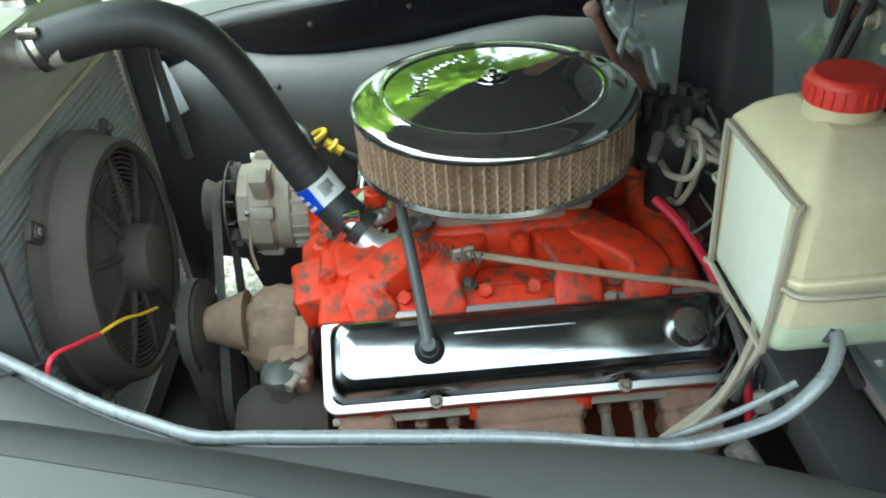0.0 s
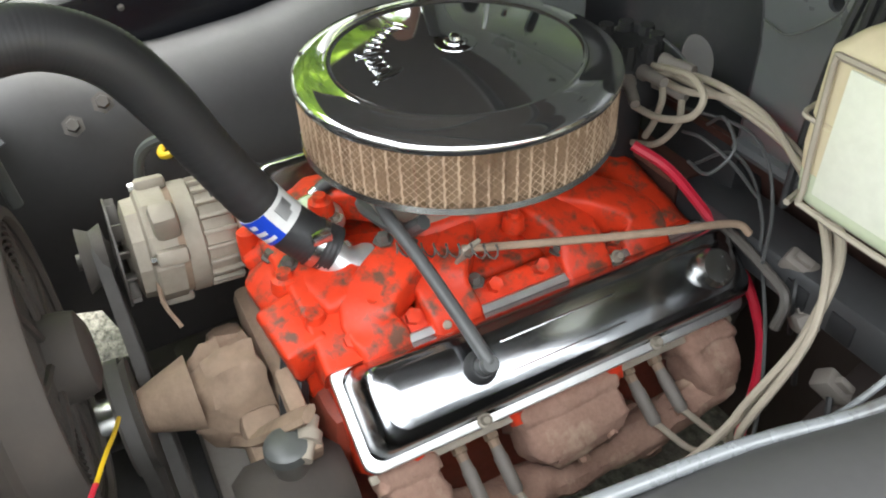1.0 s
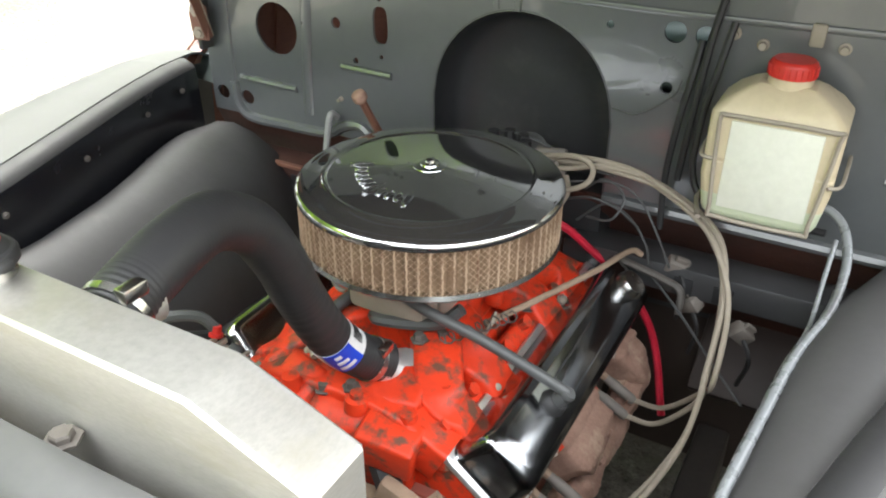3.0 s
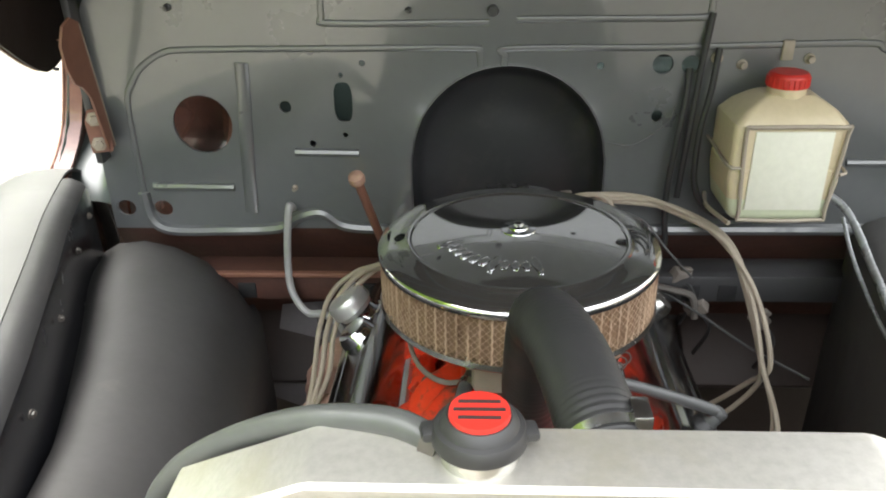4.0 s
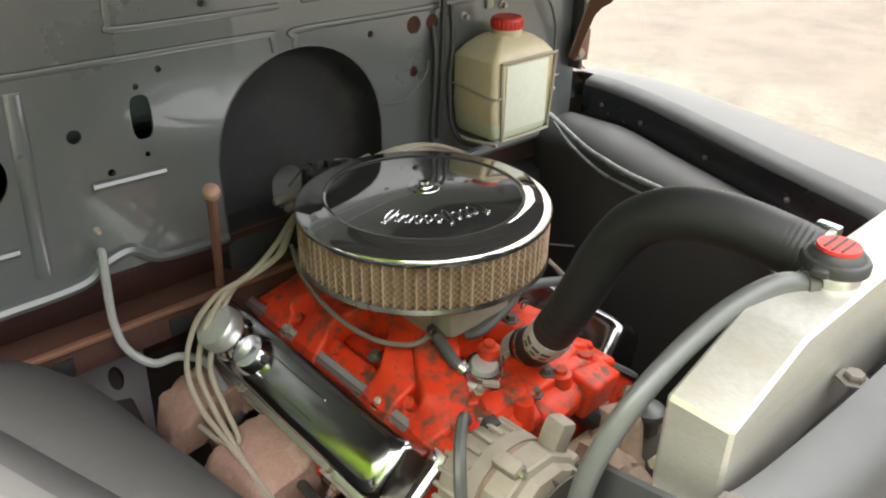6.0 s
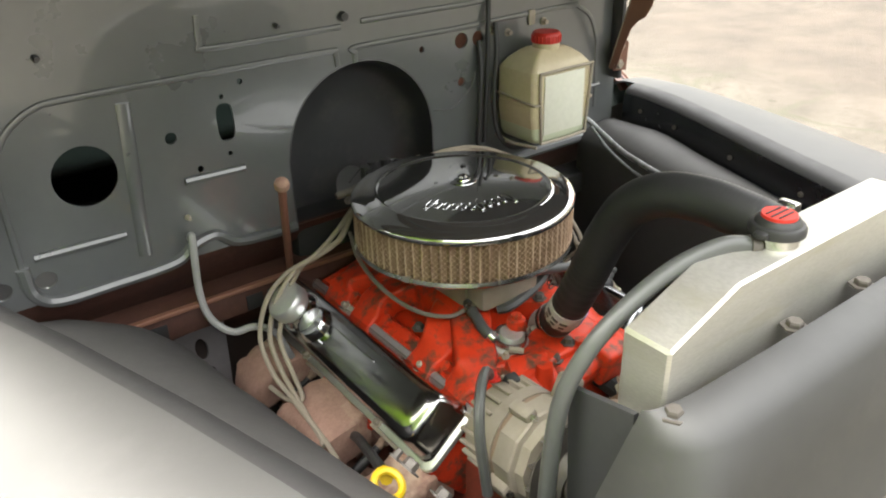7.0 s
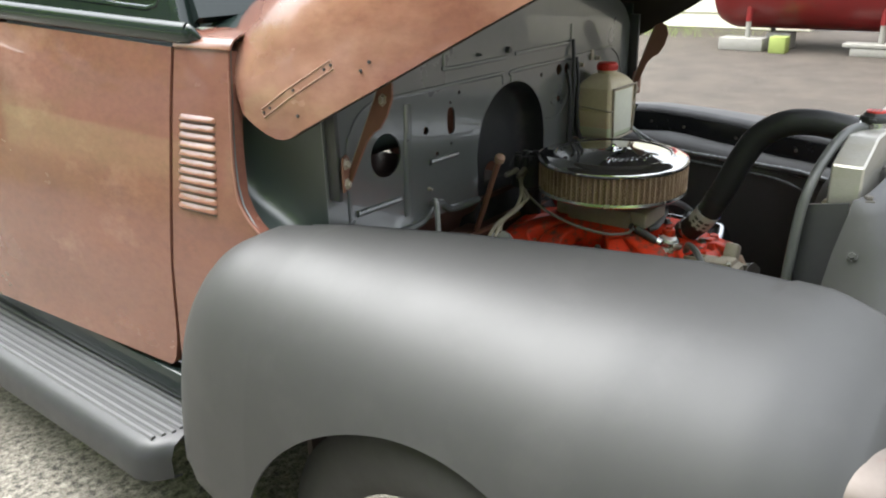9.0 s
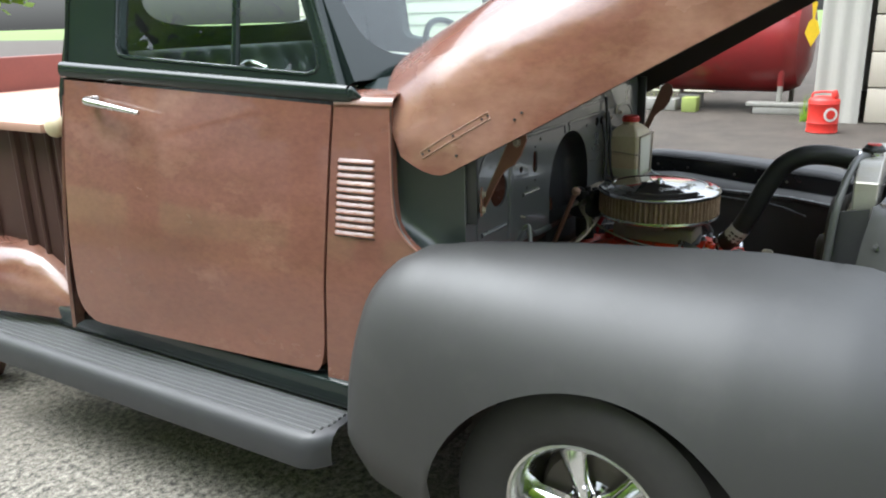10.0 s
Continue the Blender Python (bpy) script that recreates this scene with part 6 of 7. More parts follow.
for k in range(8):
    m = FM @ at(0, 0, 0, 0, 0, 45 * k + 8)
    rows = [[m @ Vector((r, w * (0.010 + 0.10 * r), 0.005 + w * 0.010)) for w in (-1, -0.3, 0.4, 1)] for r in (0.045, 0.09, 0.13, 0.165)]
    part("blade", skin(rows, thick=0.003), FAN_PLASTIC, fan)
part("motor", lathe([(0, 0.072), (0.03, 0.071), (0.046, 0.064), (0.05, 0.05), (0.052, 0.03), (0.058, 0.026), (0.058, 0.0), (0, 0)], FM, n=36), FAN_PLASTIC, fan)
for k in range(4):
    m = FM @ at(0, 0, 0, 0, 0, 90 * k + 45)
    part("mount_lug", box((0.035, 0.028, 0.012), m @ at(0.20, 0, -0.012), 0.004), FAN_PLASTIC, fan)
    bolt(fan, m @ at(0.204, 0, -0.006), 0.006, 0.006)

part("lead", sweep([(0.145, -0.428, 0.672), (0.175, -0.432, 0.688), (0.215, -0.438, 0.712), (0.252, -0.448, 0.724)], 0.0021, n=6), YELLOW, fan, "yellow fan lead")
part("lead", sweep([(0.252, -0.448, 0.724), (0.285, -0.455, 0.74), (0.319, -0.468, 0.748), (0.335, -0.475, 0.70), (0.335, -0.475, 0.62)], 0.0024, n=6), RED_CABLE, fan, "red fan lead")

hose = thing("radiator_hose", "thick black rubber upper radiator hose with blue-white label", "hose", (0.03, -0.2, 0.7))
HP = [(0.034, -0.176, 0.684), (0.022, -0.202, 0.705), (0.006, -0.236, 0.748), (0.000, -0.275, 0.825), (0.000, -0.302, 0.888), (0.001, -0.335, 0.940), (0.004, -0.38, 0.969), (0.014, -0.43, 0.975), (0.024, -0.485, 0.968), (0.030, -0.515, 0.960)]
part("tube", sweep(HP, 0.0265, n=24, steps=24, ridge=0.0007, ridge_len=0.005), RUBBER, hose, "black ribbed rubber hose", smooth=60)
hp = smooth_path(HP, 12)


def band(i0, i1, r, material, name, a0=0, a1=360, parent=None, label=""):
    """A band round the hose between two steps of its path, over a part of its girth."""
    rows = []
    for c, d in ((hp[i], (hp[i + 1] - hp[i - 1]).normalized()) for i in range(i0, i1 + 1)):
        u = d.cross(Vector((1, 0, 0))).normalized()
        v = d.cross(u)
        rows.append([c + r * (u * math.cos(radians(t)) + v * math.sin(radians(t))) for t in np.linspace(a0, a1, 28)])
    return part(name, skin(rows, thick=0.0006), material, parent or hose, label, smooth=60)


band(18, 25, 0.0275, LABEL_WHITE, "label", 0, 360, label="white and blue printed label")
band(18, 25, 0.0282, LABEL_BLUE, "label_print", 192, 268)
for k in range(3):
    band(19 + 2 * k, 20 + 2 * k, 0.0286, LABEL_WHITE, "label_bar", 205 + 6 * k, 250 - 8 * k)
for k in range(9):
    band(20 + (k > 5), 24, 0.0283, RUBBER, "label_bar", 290 + k * 4.5, 292 + k * 4.5)
for k in range(3):
    for j in range(3):
        band(18 + 2 * k, 19 + 2 * k, 0.0283, GREY_HOSE, "label_bar", 60 + j * 30 + 4 * (k % 2), 78 + j * 30 + 3 * k)
for i, n in ((6, "hose_clamp"), (len(hp) - 6, "hose_clamp")):
    band(i, i + 3, 0.0285, CHROME_DIRTY, n)
for i in (6, len(hp) - 6):
    part("clamp_screw", box((0.012, 0.022, 0.012), Matrix.Translation(hp[i + 1] + Vector((0.02, 0.0, 0.022))), 0.002), CHROME_DIRTY, hose)

over = thing("overflow_hose", "grey vinyl overflow hose along the radiator", "hose", (-0.2, -0.5, 0.7))
OV = [(-0.070, -0.545, 0.992), (-0.100, -0.530, 0.996), (-0.150, -0.519, 0.988), (-0.200, -0.511, 0.966), (-0.245, -0.504, 0.932), (-0.272, -0.498, 0.885), (-0.280, -0.494, 0.82), (-0.281, -0.49, 0.74), (-0.278, -0.485, 0.66)]
part("tube", sweep(OV, 0.0088, n=14, steps=10), GREY_HOSE, over)
part("end_clip", sweep([OV[0], Vector(OV[0]).lerp(Vector(OV[1]), 0.3)], 0.0105, n=12, steps=2), DARK_METAL, over)

# ---- washer bottle on the firewall ----
bottle = thing("washer_reservoir", "yellowed plastic reservoir with red cap and green fluid", "reservoir", (0.38, 0.22, 0.80))


def bottle_section(z, k=1.0, dy=0.0):
    x0, x1, y0, y1 = 0.306, 0.464, 0.170, 0.278
    cx, cy, hx, hy = (x0 + x1) / 2, (y0 + y1) / 2, (x1 - x0) / 2, (y1 - y0) / 2
    if z < 0.86:
        hx *= 1 - 0.12 * (0.86 - z) / 0.06
    return [(cx + px, cy + py, z) for px, py, _ in round_rect(hx * k, hy * k, 0.012 * k, 0, 4)]


part("lower_body", loft([bottle_section(0.803, 0.9), bottle_section(0.808, 0.97), bottle_section(0.815), bottle_section(0.836)]), COOLANT, bottle, "faint green fluid showing through plastic")
body = part("body", loft([bottle_section(0.8362), bottle_section(0.86), bottle_section(0.879), bottle_section(0.881, 0.985), bottle_section(0.884, 0.985), bottle_section(0.886), bottle_section(0.91), bottle_section(0.942), bottle_section(0.946, 0.985), bottle_section(0.962, 0.80), bottle_section(0.975, 0.56), bottle_section(0.980, 0.42)]), PLASTIC, bottle, "yellowed translucent plastic bottle", smooth=22)
part("neck", lathe([(0, 0.0), (0.027, 0.0), (0.0265, 0.016), (0, 0.016)], at(0.385, 0.222, 0.976), n=28), PLASTIC, bottle)
bm = lathe([(0, 0.020), (0.024, 0.020), (0.027, 0.0175), (0.028, 0.014), (0.0285, 0.0), (0, 0)], at(0.385, 0.222, 0.989), n=40)
capo = part("cap", bm, RED_PLASTIC, bottle, "faded red screw cap")
for k in range(24):
    a = 2 * math.pi * k / 24
    part("grip_rib", box((0.0025, 0.0025, 0.013), at(0.385 + 0.0284 * math.cos(a), 0.222 + 0.0284 * math.sin(a), 0.9965, 0, 0, math.degrees(a)), 0.001), RED_PLASTIC, capo)
part("front_panel", box((0.108, 0.004, 0.118), at(0.388, 0.1695, 0.879), 0.0015), PANEL, bottle, "whitish moulded front panel")
wire = [(0.325, 0.166, 0.945), (0.45, 0.166, 0.945), (0.458, 0.166, 0.935), (0.448, 0.166, 0.82), (0.44, 0.166, 0.806), (0.335, 0.166, 0.806), (0.327, 0.166, 0.82), (0.320, 0.166, 0.935), (0.325, 0.166, 0.945)]
part("wire_frame", sweep(wire, 0.003, n=6, steps=3), ALU_CAST, bottle, "tarnished wire holder")
part("wire_loop", sweep([(0.322, 0.166, 0.885), (0.304, 0.172, 0.887), (0.302, 0.24, 0.893), (0.302, 0.284, 0.895)], 0.0025, n=6, steps=4), ALU_CAST, bottle)
part("wire_loop", sweep([(0.458, 0.166, 0.875), (0.472, 0.18, 0.875), (0.474, 0.24, 0.875), (0.474, 0.284, 0.875)], 0.0025, n=6, steps=4), ALU_CAST, bottle)
part("wire_base", sweep([(0.315, 0.166, 0.800), (0.300, 0.23, 0.800), (0.31, 0.283, 0.80)], 0.0035, n=6, steps=4), ALU_CAST, bottle)
part("mount_ear", box((0.018, 0.006, 0.03), at(0.40, 0.281, 1.025), 0.003), ALU_CAST, bottle)
wl_ = thing("washer_hose", "blue-grey washer hose lying along the wheel house edge", "hose", (0.46, 0.2, 0.8))
run = [(0.447, 0.217, 0.826), (0.470, 0.213, 0.825), (0.491, 0.195, 0.811), (0.502, 0.16, 0.786), (0.500, 0.105, 0.765), (0.492, 0.055, 0.759)]
run += [(float(np.interp(y, [-0.60, -0.508, -0.405, -0.302, -0.21, -0.03, 0.1], [0.27, 0.326, 0.394, 0.447, 0.458, 0.478, 0.505])) - 0.006, y, 0.757) for y in np.linspace(0.0, -0.59, 13)]
part("tube", sweep(run, 0.0058, n=10), WASHER_TUBE, wl_)
part("branch_tube", sweep([(0.484, 0.180, 0.803), (0.482, 0.13, 0.770), (0.480, 0.06, 0.742), (0.466, -0.02, 0.738), (0.450, -0.16, 0.734), (0.436, -0.27, 0.728), (0.40, -0.36, 0.71)], 0.0030, n=8), WASHER_TUBE, wl_)
part("elbow", sweep([(0.436, 0.217, 0.824), (0.446, 0.216, 0.826), (0.458, 0.208, 0.826)], 0.0085, n=10), GREY_HOSE, wl_, "moulded outlet elbow")

# ---- wires ----
def cable(name, pts, r, material, label, cat="wire", group=""):
    t = thing(name, label, cat, pts[0], group)
    part("jacket", sweep(pts, r, n=8, steps=8), material, t)
    return t


random.seed(5)


def jit(a):
    return random.uniform(-a, a)


for k, y in enumerate((-0.135, -0.095, 0.095, 0.135)):
    cable("spark_plug_wire", [(0.04, 0.225 + 0.012 * k, 0.79), (0.10 + jit(0.01), 0.245 + jit(0.01), 0.80 + jit(0.012)), (0.18 + jit(0.01), 0.25 + jit(0.008), 0.80 + jit(0.008)), (0.264 + jit(0.006), 0.24 + jit(0.01), 0.785 + jit(0.006)),
                              (0.33 + jit(0.008), 0.225 + jit(0.01), 0.745), (0.372 + jit(0.008), 0.185 + jit(0.01), 0.68), (0.38 + jit(0.008), 0.11 + jit(0.01), 0.60), (0.372, 0.5 * y + 0.06, 0.545), BOOT_END[k] + Vector((0.045, 0.02, -0.012)), BOOT_END[k]],
          0.0042, FABRIC_WIRE, "beige fabric spark plug wire looping beside the engine", group="spark plug wires")
for k, y in enumerate((-0.105, -0.065, 0.12)):
    dx, dy = 0.013 * k, 0.010 * k
    cable("spark_plug_wire", [(-0.04, 0.22 + 0.01 * k, 0.79), (-0.09, 0.20, 0.772 + jit(0.006)), (-0.145, 0.165 - dy, 0.756 + jit(0.005)), (-0.200 + dx, 0.155 + jit(0.006), 0.738), (-0.240 + dx, 0.165 + jit(0.006), 0.715 + jit(0.004)), (-0.280 + dx, 0.172 - dy, 0.675),
                              (-0.303 + dx, 0.165 - dy, 0.615), (-0.307 + dx, 0.125 - dy, 0.572), (-0.305 + 0.5 * dx, 0.070 - dy, 0.555), (-0.305, 0.5 * y + 0.02, 0.54), (-0.31, y + 0.015, 0.535)],
          0.0042, FABRIC_WIRE, "beige fabric spark plug wire looping beside the engine", group="spark plug wires")
cable("coil_wire", [(0.045, 0.235, 0.800), (0.085, 0.232, 0.812), (0.125, 0.222, 0.822), (0.150, 0.215, 0.812), (0.145, 0.205, 0.790), (0.11, 0.195, 0.775), (0.06, 0.20, 0.765)], 0.0042, FABRIC_WIRE, "beige fabric coil wire curling behind the air cleaner")
for pts in ([(0.06, 0.225, 0.715), (0.075, 0.222, 0.745), (0.078, 0.226, 0.775), (0.065, 0.232, 0.795)], [(0.045, 0.22, 0.700), (0.088, 0.218, 0.722), (0.112, 0.222, 0.758), (0.105, 0.23, 0.785)]):
    cable("spark_plug_wire", pts, 0.0042, FABRIC_WIRE, "short beige ignition wire down behind the manifold", group="spark plug wires")
cable("battery_cable", [(0.08, 0.19, 0.725), (0.115, 0.215, 0.705), (0.15, 0.243, 0.662), (0.20, 0.265, 0.61), (0.245, 0.272, 0.55), (0.275, 0.265, 0.49), (0.31, 0.22, 0.40)], 0.0065, RED_CABLE, "thick red battery cable beside the engine", "cable")
cable("vacuum_hose", [(-0.052, -0.085, 0.700), (-0.095, -0.090, 0.700), (-0.13, -0.05, 0.703), (-0.145, 0.02, 0.715), (-0.14, 0.10, 0.735), (-0.12, 0.16, 0.755)], 0.0035, GREY_BOOT, "dusty grey vacuum hose across the manifold", "hose")
cable("heater_pipe", [(-0.353, 0.276, 0.775), (-0.355, 0.258, 0.785), (-0.360, 0.250, 0.745), (-0.364, 0.243, 0.685), (-0.358, 0.230, 0.643), (-0.332, 0.210, 0.616), (-0.300, 0.195, 0.621), (-0.27, 0.18, 0.605), (-0.25, 0.17, 0.55)], 0.0062, PALE_HOSE, "pale grey pipe coming out of the firewall", "pipe")
cp_ = cable("rusty_lever", [(-0.227, 0.171, 0.867), (-0.217, 0.198, 0.81), (-0.203, 0.233, 0.733), (-0.193, 0.26, 0.676), (-0.183, 0.287, 0.619)], 0.0068, HINGE_BROWN, "leaning rusty rod with a round knob before the firewall", "lever")
part("knob", lathe([(0, 0.016), (0.008, 0.0155), (0.0145, 0.011), (0.0165, 0.003), (0.0155, -0.005), (0.010, -0.011), (0.007, -0.016), (0, -0.016)], Matrix.Translation((-0.227, 0.171, 0.867)) @ Vector((-0.15, -0.5, 0.85)).to_track_quat("Z", "Y").to_matrix().to_4x4() @ Matrix.Scale(0.76, 4), n=20), RUST, cp_, "worn rusty round knob")
cable("dipstick_tube", [(-0.235, 0.02, 0.46), (-0.262, -0.06, 0.535), (-0.293, -0.155, 0.588), (-0.317, -0.235, 0.625)], 0.0075, RUBBER, "black dipstick tube beside the manifold", "tube")
yt = thing("dipstick_ring", "yellow plastic dipstick ring handle", "dipstick", (-0.325, -0.255, 0.635))
part("ring", sweep([(-0.338 + 0.017 * math.cos(a), -0.280 + 0.017 * math.sin(a), 0.649 + 0.008 * math.sin(a)) for a in np.linspace(0, 2 * math.pi, 17)], 0.0052, n=8, steps=3), YELLOW, yt)
part("stem", sweep([(-0.317, -0.235, 0.625), (-0.324, -0.249, 0.633), (-0.330, -0.263, 0.641)], 0.0085, n=8, steps=2), YELLOW, yt)
part("tab", sweep([(-0.312, -0.257, 0.633), (-0.320, -0.247, 0.637), (-0.332, -0.245, 0.641)], 0.005, n=8, steps=3), YELLOW, yt)
for pts in ([(0.262, 0.28, 1.0), (0.258, 0.268, 0.95), (0.25, 0.262, 0.88), (0.245, 0.262, 0.80), (0.25, 0.255, 0.72)], [(0.30, 0.275, 1.03), (0.292, 0.262, 0.97), (0.282, 0.258, 0.90), (0.285, 0.25, 0.82), (0.32, 0.24, 0.78), (0.40, 0.25, 0.775), (0.47, 0.24, 0.78)],
            [(0.285, 0.278, 1.08), (0.275, 0.268, 1.0), (0.268, 0.264, 0.90), (0.262, 0.264, 0.80)]):
    cable("wiring_loom", pts, 0.005, RUBBER, "black taped wiring loom on the firewall", "wire", "wiring looms")
cable("thin_wire", [(0.15, 0.278, 0.885), (0.19, 0.27, 0.885), (0.235, 0.268, 0.92), (0.245, 0.27, 0.945)], 0.0012, GREY_HOSE, "thin bare wire on the firewall", "wire")

# ---- odd fittings at the back of the bay ----
for x, y, z, r in ((0.285, 0.262, 0.66, 20), (0.315, 0.255, 0.605, -30), (0.40, 0.20, 0.615, 40)):
    cn = thing("cable_connector", "grey dusty plastic cable connector", "connector", (x, y, z), "cable connectors")
    part("housing", box((0.036, 0.022, 0.024), at(x, y, z, 20, r, r), 0.004), GREY_BOOT, cn)
    part("latch", box((0.020, 0.008, 0.010), at(x, y, z, 20, r, r) @ at(0, 0, 0.015), 0.002), GREY_BOOT, cn)
    part("lead", sweep([(x, y, z), (x + 0.02, y - 0.02, z - 0.03), (x + 0.01, y + 0.01, z - 0.10)], 0.0035, n=6), RUBBER, cn)
cable("shift_rod", [(0.19, 0.245, 0.655), (0.215, 0.243, 0.655), (0.27, 0.24, 0.645), (0.30, 0.235, 0.635), (0.305, 0.225, 0.60)], 0.006, DARK_METAL, "bent dark steel rod behind the engine", "rod")
for pts in ([(0.12, 0.255, 0.70), (0.16, 0.262, 0.735), (0.20, 0.26, 0.725), (0.235, 0.25, 0.69), (0.245, 0.245, 0.66)], [(0.10, 0.24, 0.77), (0.17, 0.258, 0.775), (0.215, 0.255, 0.76), (0.25, 0.24, 0.72), (0.285, 0.20, 0.69)],
            [(-0.06, 0.255, 0.80), (-0.02, 0.262, 0.82), (0.05, 0.262, 0.815), (0.11, 0.262, 0.79), (0.17, 0.262, 0.785)], [(0.25, 0.25, 0.64), (0.31, 0.20, 0.62), (0.37, 0.14, 0.60), (0.43, 0.06, 0.60)],
            [(0.13, 0.25, 0.76), (0.165, 0.235, 0.79), (0.20, 0.22, 0.775), (0.19, 0.20, 0.745), (0.15, 0.21, 0.735)], [(0.11, 0.235, 0.745), (0.15, 0.225, 0.76), (0.19, 0.235, 0.745), (0.22, 0.25, 0.715)]):
    cable("thin_wire", pts, 0.0020, BREATHER, "thin grey-brown wire among the clutter", "wire", "thin wires")
cable("heater_hose", [(0.055, -0.235, 0.615), (0.085, -0.255, 0.585), (0.11, -0.27, 0.55), (0.12, -0.275, 0.50)], 0.017, RUBBER, "black rubber heater hose at the water pump", "hose")
cable("pump_hose", [(0.165, -0.33, 0.47), (0.15, -0.37, 0.42), (0.12, -0.39, 0.34), (0.10, -0.38, 0.25)], 0.013, RUBBER, "black steering pump hose", "hose")
cable("fuel_hose", [(-0.022, -0.112, 0.694), (-0.008, -0.122, 0.698), (0.03, -0.118, 0.703), (0.075, -0.108, 0.712), (0.10, -0.095, 0.735)], 0.0085, BREATHER, "thick dusty grey hose under the air cleaner", "hose")

# ---- yard behind ----
tank = thing("red_tank", "large faded red steel tank on its side", "tank", (9.4, 2.0, 0))
TM = at(9.5, 2.0, 0.93, 90, 0, 0)
part("shell", lathe([(0, 1.22), (0.4, 1.2), (0.62, 1.10), (0.68, 0.98), (0.70, 0.9), (0.70, -0.9), (0.68, -0.98), (0.62, -1.10), (0.4, -1.2), (0, -1.22)], TM, n=48), TANK_RED, tank)
part("weld_seam", sweep([(8.86, 0.95, 1.24), (8.86, 2.0, 1.24), (8.86, 3.0, 1.24)], 0.006, n=6), TANK_RED, tank)
for y in (1.06, 2.62):
    part("leg", sweep([(8.95, y, 0.45), (8.95, y, 0.30), (8.95, y, 0.12)], 0.035, n=10, steps=2), CONCRETE_BLOCK, tank)
    part("leg_socket", sweep([(8.95, y, 0.60), (8.95, y, 0.48), (8.95, y, 0.36)], [0.03, 0.042, 0.042], n=10, steps=2), TANK_RED, tank, "red leg socket")
    part("leg", sweep([(10.0, y, 0.45), (10.0, y, 0.30), (10.0, y, 0.0)], 0.035, n=10, steps=2), CONCRETE_BLOCK, tank)
for x, y, sx, sy, sz in ((8.95, 2.66, 0.3, 0.56, 0.16), (8.95, 1.05, 0.26, 0.62, 0.10), (9.3, 2.3, 0.3, 0.3, 0.2)):
    tagged(mesh_object("concrete_block", box((sx, sy, sz), at(x, y, sz / 2), 0.012), CONCRETE_BLOCK), "weathered grey concrete block under the tank", "block", "blocks")
tagged(mesh_object("concrete_block", box((0.2, 0.2, 0.2), at(8.8, 2.17, 0.10), 0.012), MOSSY), "small mossy yellow-green block under the tank", "block", "blocks")
tagged(mesh_object("plank", box((0.24, 0.86, 0.045), at(8.93, 1.02, 0.125), 0.008), CONCRETE_BLOCK), "weathered grey plank lying on a block", "plank")
weeds = bmesh.new()
wr = random.Random(9)
for k in range(500):
    x, y = wr.uniform(9.9, 11.3), wr.uniform(2.9, 6.5)
    h = wr.uniform(0.05, 0.28)
    dx, dy = wr.uniform(-0.06, 0.06), wr.uniform(-0.06, 0.06)
    weeds.faces.new([weeds.verts.new(p) for p in ((x - 0.015, y, 0), (x + 0.015, y + 0.01, 0), (x + dx, y + dy, h))])
for k in range(60):
    x, y = wr.uniform(8.2, 8.5), wr.uniform(0.56, 0.70)
    h = wr.uniform(0.08, 0.4)
    weeds.faces.new([weeds.verts.new(p) for p in ((x - 0.01, y, 0), (x + 0.01, y + 0.01, 0), (x + wr.uniform(-0.04, 0.04), y + wr.uniform(-0.05, 0.05), h))])
can = thing("fuel_can", "red metal fuel can standing by the shed", "can", (7.4, 0.3, 0))
part("drum", lathe([(0, 0.0), (0.155, 0.0), (0.165, 0.01), (0.16, 0.03), (0.16, 0.10), (0.165, 0.11), (0.16, 0.12), (0.16, 0.31), (0.165, 0.32), (0.16, 0.33), (0.16, 0.355), (0.15, 0.37), (0.09, 0.395), (0, 0.40)], at(7.4, 0.35, 0), n=36), RED_PLASTIC, can)
part("handle", sweep([(7.4, 0.22, 0.385), (7.4, 0.24, 0.43), (7.4, 0.35, 0.445), (7.4, 0.46, 0.43), (7.4, 0.48, 0.385)], 0.012, n=8), RED_PLASTIC, can)
part("spout", lathe([(0.035, 0.0), (0.035, 0.05), (0.022, 0.08), (0, 0.085)], at(7.36, 0.25, 0.385), n=16), RED_PLASTIC, can)
bm = lathe([(0, 0.004), (0.075, 0.004), (0.075, 0), (0, 0)], at(7.262, 0.262, 0.21, 0, -90, 33), n=24)
badge = part("badge", bm, BADGE_WHITE, can, "white round badge with red centre")
part("badge_centre", lathe([(0, 0.003), (0.05, 0.003), (0.05, 0), (0, 0)], at(7.258, 0.259, 0.21, 0, -90, 33), n=20), RED_PLASTIC, badge)
sign = tagged(mesh_object("hanging_sign", plate([(0, -0.20), (0.085, -0.03), (0.05, 0.10), (0.012, 0.14), (0.03, 0.32), (0.0, 0.36), (-0.03, 0.32), (-0.012, 0.14), (-0.05, 0.10), (-0.085, -0.03)], [], 0.012, at(8.62, 0.70, 1.07) @ Euler((radians(90), 0, radians(-90))).to_matrix().to_4x4()), YELLOW), "yellow pointed pennant hanging by the tank", "sign")
shed = thing("shed", "white corrugated metal shed with a sectional door", "shed", (8.3, -3.0, 0))
rows = []
for z in (0, 3.0):
    rows.append([(8.25 + 0.012 * math.sin((y) * 2 * math.pi / 0.19), y, z) for y in np.linspace(0.06, 0.56, 64)])
part("corrugated_wall", skin(rows, thick=0.01), WHITE, shed)
for i in range(7):
    part("door_panel", box((0.04, 5.0, 0.40), at(8.30, -2.50, 0.21 + 0.415 * i), 0.012), CREAM_DOOR, shed)
